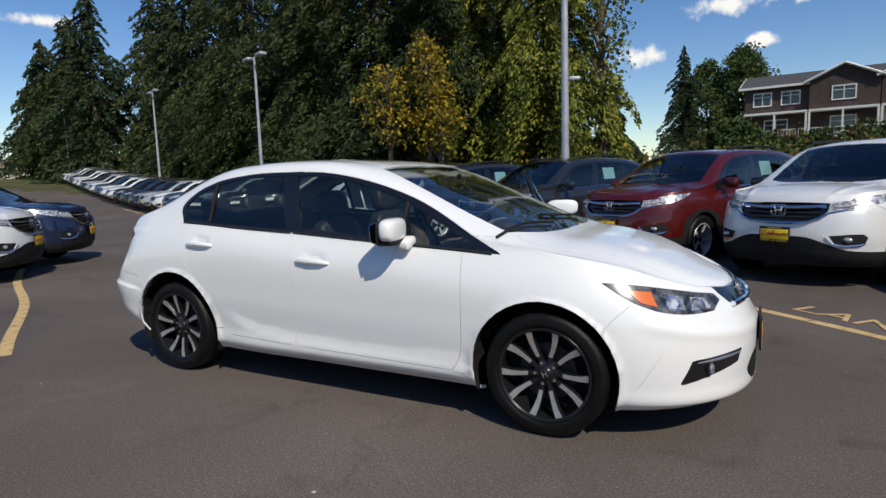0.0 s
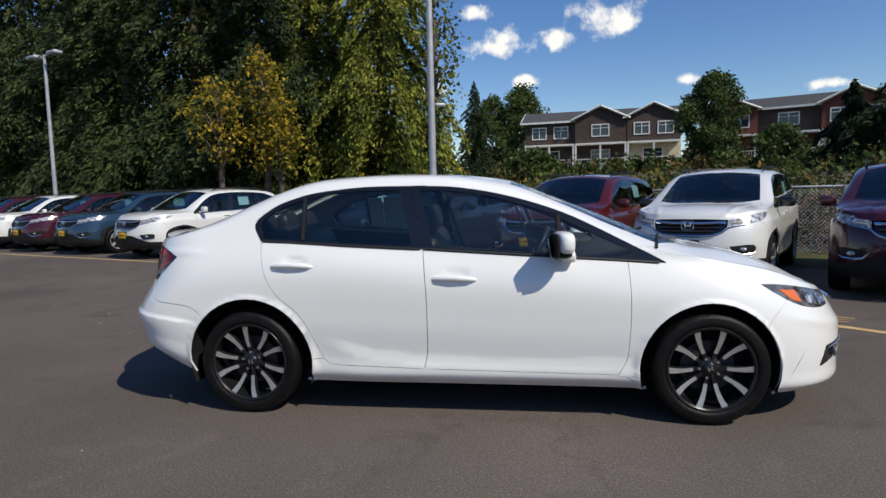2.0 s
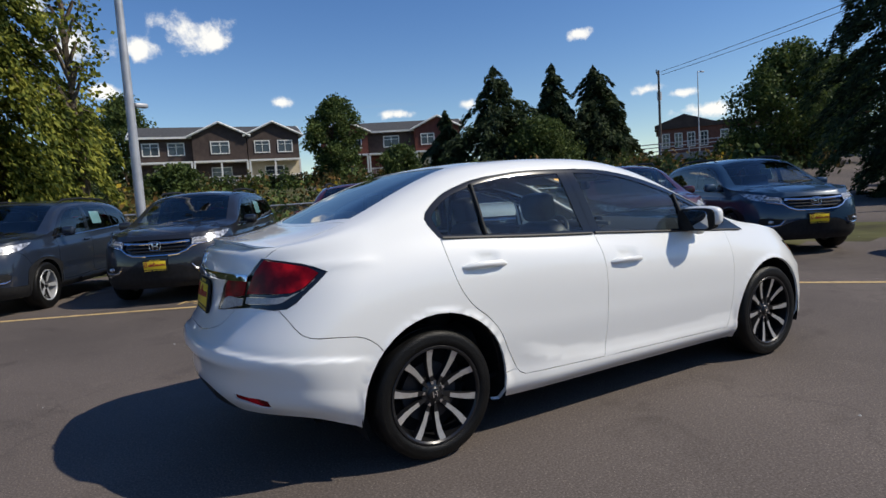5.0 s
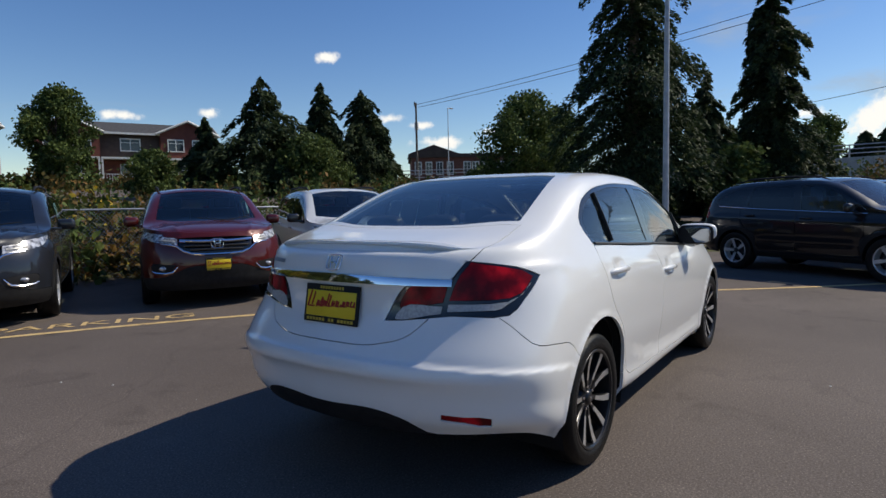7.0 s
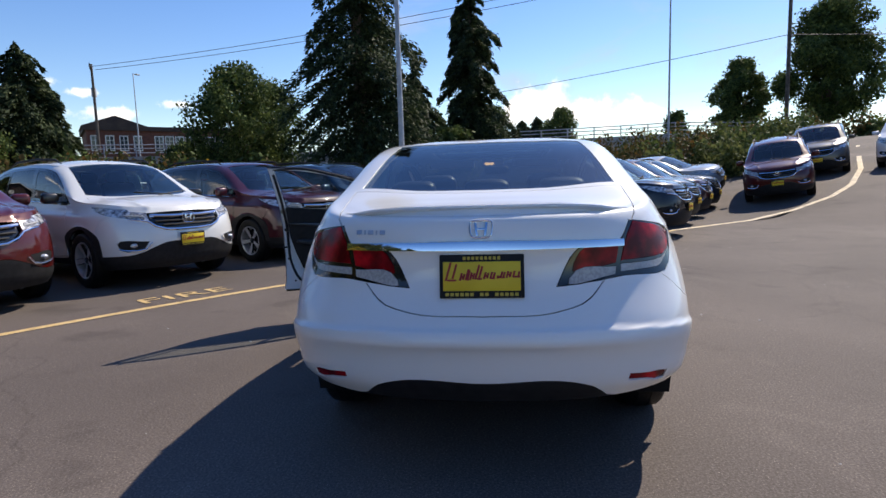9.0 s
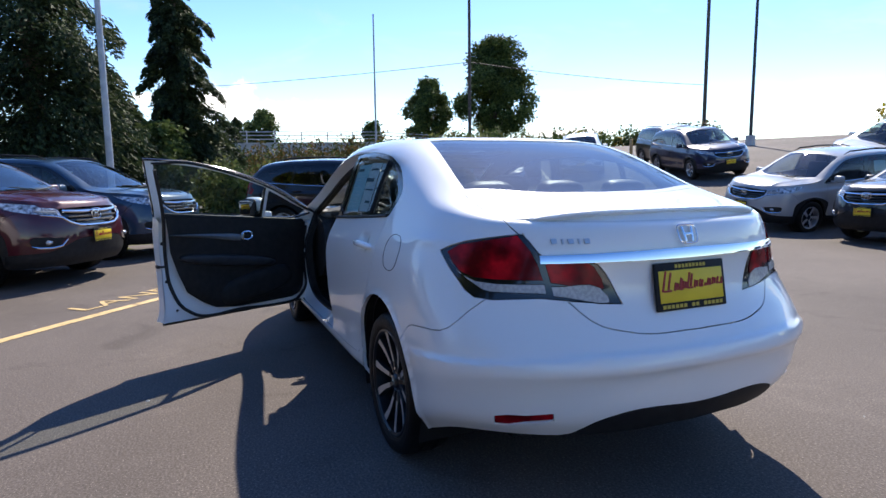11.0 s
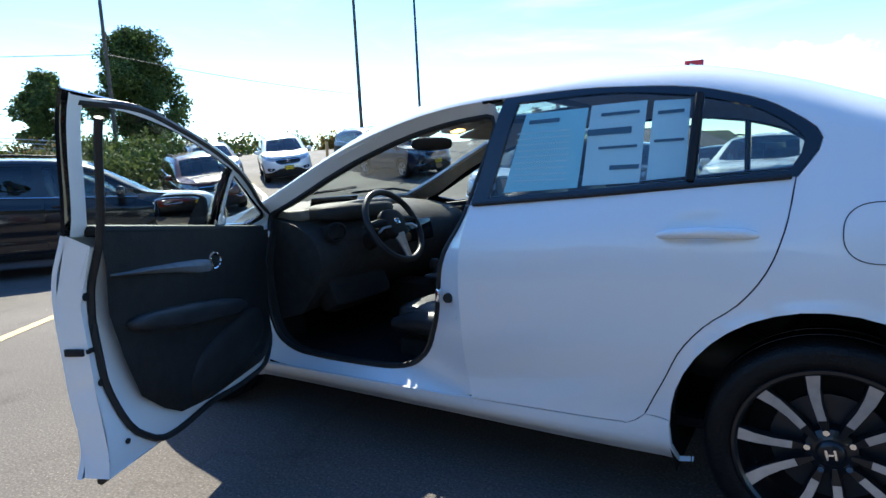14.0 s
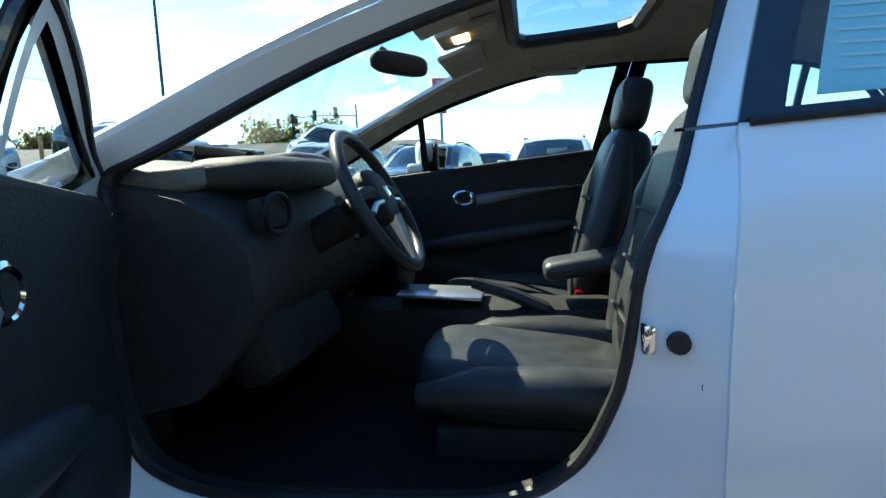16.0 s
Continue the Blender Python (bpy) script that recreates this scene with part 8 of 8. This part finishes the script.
for k, dz in enumerate((0.0, 0.8)):
    wire("overhead_cable", (51.4 + 0.5 * k, 41.2, 13.6 - 0.3 * dz), (45.0, -22.3, 19.2 - dz), 0.9, "thin dark overhead cable")
wire("overhead_cable", (66.0, 8.0, 10.5), (45.0, -22.3, 11.7), 0.3, "thin dark overhead cable")
wire("overhead_cable", (45.0, -22.3, 11.7), (41.0, -47.1, 10.4), 0.3, "thin dark overhead cable")


M_SIDING_BROWN = vary(material("brown_siding", rough=0.8), [(0.3, (0.045, 0.030, 0.026)), (0.7, (0.070, 0.048, 0.040))], 2, 5)
M_SIDING_RED = vary(material("red_siding", rough=0.8), [(0.3, (0.115, 0.032, 0.023)), (0.7, (0.16, 0.048, 0.034))], 2, 5)
M_SIDING_CREAM = vary(material("cream_siding", rough=0.8), [(0.3, (0.50, 0.42, 0.29)), (0.7, (0.60, 0.51, 0.37))], 2, 5)
M_ROOFING = vary(material("grey_shingles", rough=0.95, spec=0.2), [(0.3, (0.055, 0.055, 0.058)), (0.7, (0.095, 0.095, 0.098))], 6, 6, bump=0.6)
M_TRIMWHITE = vary(material("white_wood_trim", rough=0.6), [(0.3, (0.62, 0.61, 0.58)), (0.7, (0.72, 0.71, 0.68))], 3, 4)
M_PANE = material("dark_window_pane", (0.04, 0.05, 0.06), 0.06, coat=0.5)
M_BRICK = vary(material("red_brick", rough=0.9), [(0.3, (0.11, 0.045, 0.034)), (0.7, (0.17, 0.068, 0.05))], 3, 6)
M_CONCRETE = vary(material("concrete", rough=0.85), [(0.3, (0.30, 0.30, 0.29)), (0.7, (0.42, 0.41, 0.39))], 1.5, 6)


def window_unit(parent, x, y, z, w, h):
    """A white window frame, its mullion and bar in one piece round four panes, on a wall that looks to -y."""
    xs = [-w / 2 - 0.09, -w / 2 + 0.03, -0.04, 0.04, w / 2 - 0.03, w / 2 + 0.09]
    zs = [-h / 2 - 0.10, -h / 2 + 0.02, h * 0.2 - 0.025, h * 0.2 + 0.025, h / 2 - 0.02, h / 2 + 0.10]
    solid = {(i, j) for i in range(5) for j in range(5) if i in (0, 2, 4) or j in (0, 2, 4)}
    V = [(x + px, y - dy, z + pz) for dy in (0.09, -0.01) for px in xs for pz in zs]
    F = []
    for i, j in sorted(solid):
        q = [6 * i + j, 6 * (i + 1) + j, 6 * (i + 1) + j + 1, 6 * i + j + 1]
        F.append(tuple(q))
        for k, (di, dj) in enumerate(((0, -1), (1, 0), (0, 1), (-1, 0))):
            if (i + di, j + dj) not in solid:
                u, v = q[k], q[(k + 1) % 4]
                F.append((v, u, u + 36, v + 36))
    fr = obj("window", V, F, M_TRIMWHITE, parent, "white-framed window")
    bm = bmesh.new()
    add_box(bm, (w, 0.03, h), (x, y + 0.0, z))
    part("pane", bm, M_PANE, fr)


def gable_roof(parent, x0, x1, y0, y1, z, rise_h, along_x=True, over=0.6):
    """A pitched roof slab with overhang and white barge boards."""
    bm = bmesh.new()
    t = 0.22
    if along_x:
        prof = [(y0 - over, z - 0.25), ((y0 + y1) / 2, z + rise_h), (y1 + over, z - 0.25)]
        ends = (x0 - over, x1 + over)
    else:
        prof = [(x0 - over, z - 0.25), ((x0 + x1) / 2, z + rise_h), (x1 + over, z - 0.25)]
        ends = (y0 - over, y1 + 0.0)
    rows = []
    for e in ends:
        lo = [bm.verts.new((e, a, b) if along_x else (a, e, b)) for a, b in prof]
        hi = [bm.verts.new((e, a, b + t) if along_x else (a, e, b + t)) for a, b in prof]
        rows.append((lo, hi))
    (l0, h0), (l1, h1) = rows
    for i in (0, 1):
        bm.faces.new((h0[i], h0[i + 1], h1[i + 1], h1[i]))
        bm.faces.new((l0[i], l1[i], l1[i + 1], l0[i + 1]))
        bm.faces.new((l0[i], l0[i + 1], h0[i + 1], h0[i]))
        bm.faces.new((l1[i], h1[i], h1[i + 1], l1[i + 1]))
    bm.faces.new((l0[0], h0[0], h1[0], l1[0]))
    bm.faces.new((l0[2], l1[2], h1[2], h0[2]))
    bmesh.ops.recalc_face_normals(bm, faces=bm.faces)
    part("roof", bm, M_ROOFING, parent, "grey shingle roof", smooth=False)
    bm = bmesh.new()
    for e in ends[:1] if not along_x else ends:
        for i in (0, 1):
            a, b = prof[i], prof[i + 1]
            p = Vector((e, *a) if along_x else (a[0], e, a[1]))
            q = Vector((e, *b) if along_x else (b[0], e, b[1]))
            add_tube(bm, [p + Vector((0, 0, 0.12)), q + Vector((0, 0, 0.12))], 0.13, 4)
    if along_x:
        add_box(bm, (x1 - x0 + 2 * over, 0.12, 0.24), ((x0 + x1) / 2, y0 - over - 0.03, z - 0.14))
    part("barge_board", bm, M_TRIMWHITE, parent, "white roof edge board", smooth=False)


def townhouse(x, y, z, turn, units, wall_mats, label):
    """A row of two- to three-storey units with gables, white windows and balconies; its front looks to -y."""
    house = tagged(empty("townhouse", pose(x, y, z, 0, 0, turn)), label, "house", "houses on the hill")
    w, d, h = 6.3, 9.0, 6.0
    n = len(units)
    for k, gable in enumerate(units):
        x0 = (k - n / 2) * w
        bm = bmesh.new()
        add_box(bm, (w, d, h * 0.5), (x0 + w / 2, d / 2, h * 0.75))
        part("wall", bm, wall_mats[k % len(wall_mats)], house, smooth=False)
        bm = bmesh.new()
        add_box(bm, (w, d, h * 0.5 + 3.0), (x0 + w / 2, d / 2 + 0.15, h * 0.25 - 1.5))
        part("wall", bm, M_SIDING_CREAM if k == n - 1 else wall_mats[0], house, smooth=False)
        front = -0.002
        if gable:
            bm = bmesh.new()
            v = [bm.verts.new(p) for p in ((x0, -0.8, h), (x0 + w, -0.8, h), (x0 + w / 2, -0.8, h + 1.45), (x0, d / 2, h), (x0 + w, d / 2, h), (x0 + w / 2, d / 2, h + 1.45))]
            for f in ((0, 1, 2), (3, 5, 4), (0, 2, 5, 3), (1, 4, 5, 2), (0, 3, 4, 1)):
                bm.faces.new([v[i] for i in f])
            part("gable", bm, wall_mats[k % len(wall_mats)], house, smooth=False)
            bm = bmesh.new()
            add_box(bm, (w - 0.1, 0.8, h * 0.5), (x0 + w / 2, -0.4, h * 0.75))
            part("bay", bm, wall_mats[k % len(wall_mats)], house, smooth=False)
            gable_roof(house, x0, x0 + w, -0.8, d / 2, h, 1.45, along_x=False, over=0.45)
            front = -0.802
        for wx in ((0.5,) if k % 2 else (0.28, 0.72)):
            window_unit(house, x0 + w * wx, front, h * 0.76, 2.0 if k % 2 else 1.7, 1.35)
        window_unit(house, x0 + w * 0.5, 0.13, h * 0.22, 2.2, 1.7)
        bm = bmesh.new()
        add_box(bm, (w - 0.2, 1.5, 0.22), (x0 + w / 2, -0.75, h * 0.5 - 0.12))
        add_box(bm, (w - 0.2, 1.5, 0.2), (x0 + w / 2, -0.75, 0.0))
        for px in (0.15, w / 2, w - 0.15):
            add_box(bm, (0.2, 0.2, h * 0.5 + 2.6), (x0 + px, -1.38, h * 0.25 - 1.4))
        bal = part("balcony", bm, M_TRIMWHITE, house, "cream balcony with posts", smooth=False)
        bm = bmesh.new()
        add_box(bm, (w - 0.3, 0.06, 0.07), (x0 + w / 2, -1.4, 1.0))
        for i in range(22):
            add_box(bm, (0.045, 0.04, 0.9), (x0 + 0.25 + i * (w - 0.5) / 21, -1.4, 0.55))
        part("railing", bm, M_TRIMWHITE, bal, smooth=False)
    gable_roof(house, -n * w / 2, n * w / 2, 0, d, h, 1.55)
    return house


def at(az, d, z):
    return -1.65 + d * math.cos(radians(az)), -3.77 + d * math.sin(radians(az)), z


far_row = townhouse(*at(81.3, 100, 5.6), -8, (False, True, True), (M_SIDING_BROWN,), "brown townhouse row with white windows and grey roof")
far_row.scale = (1.3, 1.3, 1.3)
townhouse(*at(65.6, 80, 4.9), -24, (True, False, True), (M_SIDING_RED, M_SIDING_BROWN), "red and brown townhouse row with white windows")


def brick_school(x, y, z, turn):
    b = tagged(empty("brick_building", pose(x, y, z, 0, 0, turn)), "long flat-roofed red brick building with a window band", "building", "far buildings")
    bm = bmesh.new()
    add_box(bm, (26, 12, 9), (3, 6, 0))
    part("wall", bm, M_BRICK, b, smooth=False)
    bm = bmesh.new()
    add_box(bm, (26.6, 12.6, 0.6), (3, 6, 4.6))
    part("cornice", bm, M_SIDING_BROWN, b, smooth=False)
    bm = bmesh.new()
    v = [bm.verts.new(p) for p in ((-10.5, -0.3, 4.9), (-2.5, -0.3, 4.9), (-6.5, -0.3, 6.3), (-10.5, 10, 4.9), (-2.5, 10, 4.9), (-6.5, 10, 6.3))]
    for f in ((0, 1, 2), (3, 5, 4), (0, 2, 5, 3), (1, 4, 5, 2), (0, 3, 4, 1)):
        bm.faces.new([v[i] for i in f])
    part("pediment", bm, M_SIDING_BROWN, b, smooth=False)
    for i in range(13):
        window_unit(b, -1.2 + i * 1.35, -0.01, 2.6, 1.0, 1.9)
    for i in range(4):
        window_unit(b, -9.0 + i * 1.7, -0.01, 2.6, 0.9, 1.9)
    return b


brick_school(*at(34.0, 92, 4.9), -50)


def far_block(x, y, z, turn, size, mat, label):
    b = tagged(empty("low_building", pose(x, y, z, 0, 0, turn)), label, "building", "far buildings")
    bm = bmesh.new()
    add_box(bm, size, (0, 0, size[2] / 2))
    part("wall", bm, mat, b, smooth=False)
    bm = bmesh.new()
    add_box(bm, (size[0] + 0.6, size[1] + 0.6, 0.35), (0, 0, size[2] + 0.1))
    part("roof", bm, M_ROOFING, b, smooth=False)
    for i in range(5):
        window_unit(b, -size[0] * 0.4 + i * size[0] * 0.2, -size[1] / 2 - 0.01, size[2] * 0.5, size[0] * 0.12, size[2] * 0.35)
    return b


far_block(-104, 52, 3.0, 20, (22, 12, 3.4), M_SIDING_CREAM, "pale low building at the far end of the lot")


def road_bridge():
    """The raised road with its pipe railing beyond the lot."""
    pts = [Vector(p) for p in ((36, 52, 4.0), (50, 30, 4.3), (57, 12, 4.7), (60, -4, 5.1), (60, -18, 5.4), (59, -27, 5.0))]
    bm = bmesh.new()
    rows = []
    for i, p in enumerate(pts):
        d = (pts[min(i + 1, len(pts) - 1)] - pts[max(i - 1, 0)]).normalized()
        s = Vector((-d.y, d.x, 0))
        rows.append([bm.verts.new(q) for q in (p - s * 0.2 - Vector((0, 0, 6)), p - s * 0.2, p - s * 0.2 + Vector((0, 0, 0.0)) - s * -10, p - s * -10 - Vector((0, 0, 6)))])
    for a, b in zip(rows, rows[1:]):
        for k in range(3):
            bm.faces.new((a[k], a[k + 1], b[k + 1], b[k]))
    tagged(part("road_embankment", bm, M_CONCRETE, smooth=False), "raised concrete road edge beyond the lot", "road", kind="structure")
    rail = tagged(empty("guard_rail"), "grey pipe railing along the raised road", "railing")
    for h in (0.35, 0.75, 1.1):
        bm = bmesh.new()
        add_tube(bm, [p + Vector((0, 0, h)) for p in pts], 0.05, 5)
        part("rail", bm, M_POLE, rail)
    for a, b in zip(pts, pts[1:]):
        n = max(2, int((b - a).length / 2.6))
        for k in range(n):
            p = a.lerp(b, k / n)
            bm = bmesh.new()
            add_cyl(bm, p - Vector((0, 0, 0.2)), p + Vector((0, 0, 1.12)), 0.06, 0.06, 6)
            part("post", bm, M_POLE, rail)


road_bridge()


def chain_fence():
    fence = tagged(empty("chain_link_fence"), "galvanised chain-link fence behind the parked cars", "fence")
    pts = [Vector((*lane_off(x, 6.5), 0)) for x in np.linspace(-38, 2.5, 19)] + [Vector(p) for p in ((6.5, 8.0, 0), (10.5, 7.0, 0), (14.5, 7.4, 0))]
    for p in pts:
        p.z = rise(p.x, p.y)
        bm = bmesh.new()
        add_cyl(bm, p, p + Vector((0, 0, 1.35)), 0.03, 0.03, 8)
        part("post", bm, M_POLE, fence)
    bm = bmesh.new()
    add_tube(bm, [p + Vector((0, 0, 1.33)) for p in pts], 0.022, 6)
    part("top_rail", bm, M_POLE, fence)
    V, F = [], []
    for a, b in zip(pts, pts[1:]):
        if a.x < -9 or a.x > 9:
            continue
        d = b - a
        ln = d.length
        d = d / ln
        s = Vector((-d.y, d.x, 0)) * 0.004
        k = -1.3
        while k < ln:
            for sg in (1, -1):
                u0, u1 = (k, k + 1.3) if sg > 0 else (k + 1.3, k)
                t0, t1 = 0.0, 1.0
                lo, hi = sorted((u0, u1))
                pa, pb = [], []
                c0, c1 = max(lo, 0), min(hi, ln)
                if c1 - c0 > 0.02:
                    z0, z1 = (c0 - u0) / (u1 - u0) * 1.3, (c1 - u0) / (u1 - u0) * 1.3
                    P, Q = a + d * c0 + Vector((0, 0, z0)), a + d * c1 + Vector((0, 0, z1))
                    base = len(V)
                    up = Vector((0, 0, 0.005))
                    V.extend([P + s, P + up, P - s, Q + s, Q + up, Q - s])
                    F.extend([(base, base + 1, base + 4, base + 3), (base + 1, base + 2, base + 5, base + 4), (base + 2, base, base + 3, base + 5)])
            k += 0.075
    w = obj("wire_mesh", V, F, M_POLE, fence)
    w["kind"] = "stuff"


chain_fence()


def signal_mast(x, y, z):
    s = tagged(empty("traffic_signal", pose(x, y, z, 0, 0, 150)), "traffic lights on a long mast arm over the road", "traffic light", "traffic lights")
    bm = bmesh.new()
    add_tube(bm, [(0, 0, 0), (0, 0, 7.2)], [0.15, 0.11], 10)
    part("pole", bm, M_POLE, s)
    bm = bmesh.new()
    add_tube(bm, [(0, 0, 6.0), (-5, 0, 6.5), (-11, 0, 6.7)], [0.1, 0.08, 0.05], 8)
    part("mast_arm", bm, M_POLE, s)
    for dx in (-3.0, -6.5, -10.5):
        bm = bmesh.new()
        add_box(bm, (0.42, 0.3, 1.15), (dx, -0.2, 6.6), bevel=0.04)
        h = part("signal_head", bm, M_DARKMETAL, s)
        for k, c in enumerate((M_DARKREDLENS, M_AMBER, M_PANE)):
            bm = bmesh.new()
            add_cyl(bm, (dx, -0.35, 6.95 - 0.35 * k), (dx, -0.38, 6.95 - 0.35 * k), 0.13, 0.13, 12)
            part("signal_lens", bm, c, h)
    return s


signal_mast(18.0, -58.0, 1.5)
signal_mast(25.0, -64.0, 1.5)
M_SIGNRED = vary(material("red_sign_face", rough=0.5), [(0.3, (0.48, 0.02, 0.03)), (0.7, (0.58, 0.03, 0.04))], 1, 3)


def pole_sign(x, y, z):
    s = tagged(empty("pole_sign", pose(x, y, z, 0, 0, 195)), "red square sign board on a tall pole", "sign")
    bm = bmesh.new()
    add_cyl(bm, (0, 0, 0), (0, 0, 8.0), 0.2, 0.16)
    part("pole", bm, M_POLE, s)
    bm = bmesh.new()
    add_box(bm, (1.9, 0.35, 1.7), (0, 0, 8.6), bevel=0.08)
    part("board", bm, M_SIGNRED, s)
    bm = bmesh.new()
    add_box(bm, (1.3, 0.3, 1.5), (0, 0, 6.2), bevel=0.05)
    part("lower_board", bm, M_SIGNRED, s)
    bm = bmesh.new()
    for k in (-1, 1):
        add_box(bm, (0.9, 0.02, 0.18), (0, -0.19, 8.6 + 0.3 * k), (0, 25 * k, 0))
    part("sign_mark", bm, M_TRIMWHITE, s)
    return s


pole_sign(10.2, -66.0, 2.6)
far_block(30, -84, 1.0, 20, (30, 12, 5.0), M_CONCRETE, "low grey shop building across the road")

# painted words on the fire lane
def lane_word(text, x, y, turn, size):
    cu = bpy.data.curves.new("lane_text", "FONT")
    cu.body, cu.size, cu.align_x = text, size, "LEFT"
    tmp = bpy.data.objects.new("lane_text", cu)
    scene.collection.objects.link(tmp)
    me = bpy.data.meshes.new_from_object(tmp.evaluated_get(bpy.context.evaluated_depsgraph_get()))
    bpy.data.objects.remove(tmp)
    me.materials.append(M_YELLOW)
    ob = new("painted_word", me)
    ob.matrix_basis = pose(x, y, 0.006, 0, 0, turn) @ Matrix.Diagonal((1.35, 1.0, 1, 1))
    return tagged(ob, "worn yellow painted words along the fire lane", "road marking", "painted words", kind="structure")


lane_word("PARKING", -1.95, 5.63, -30.5, 0.38)
lane_word("FIRE", 1.16, 3.72, -37.5, 0.42)
lane_word("LANE", 2.55, 2.62, -43.5, 0.36)


def bollard(x, y):
    p = tagged(empty("bollard", pose(x, y, rise(x, y))), "thin yellow bollard beside the drive", "bollard", "yellow bollards")
    bm = bmesh.new()
    add_cyl(bm, (0, 0, 0), (0, 0, 1.05), 0.075, 0.075, 12)
    part("post", bm, M_YELLOW, p)
    bm = bmesh.new()
    add_cyl(bm, (0, 0, 1.04), (0, 0, 1.09), 0.078, 0.05, 12)
    part("cap", bm, M_YELLOW, p)
    return p


for bx, by in ((17.9, -17.4), (16.1, -17.6), (27.5, -17.0)):
    bollard(bx, by)


def pebbles():
    rng = np.random.default_rng(77)
    V, F = [], []
    for k in range(150):
        x, y = rng.uniform(-6, 10), rng.uniform(-9, 4)
        if abs(x) < 2.6 and abs(y) < 1.3:
            continue
        r = rng.uniform(0.004, 0.014)
        b = len(V)
        z = rise(x, y)
        for i in range(6):
            a = i * math.pi / 3 + rng.normal(0, 0.2)
            V.append((x + r * math.cos(a), y + r * math.sin(a), z + 0.001))
        V.append((x, y, z + r * 0.7))
        F.extend([(b + i, b + (i + 1) % 6, b + 6) for i in range(6)])
    tagged(obj("pebbles", V, F, M_CONCRETE), "scattered pale grit on the asphalt", "grit", kind="stuff")


pebbles()
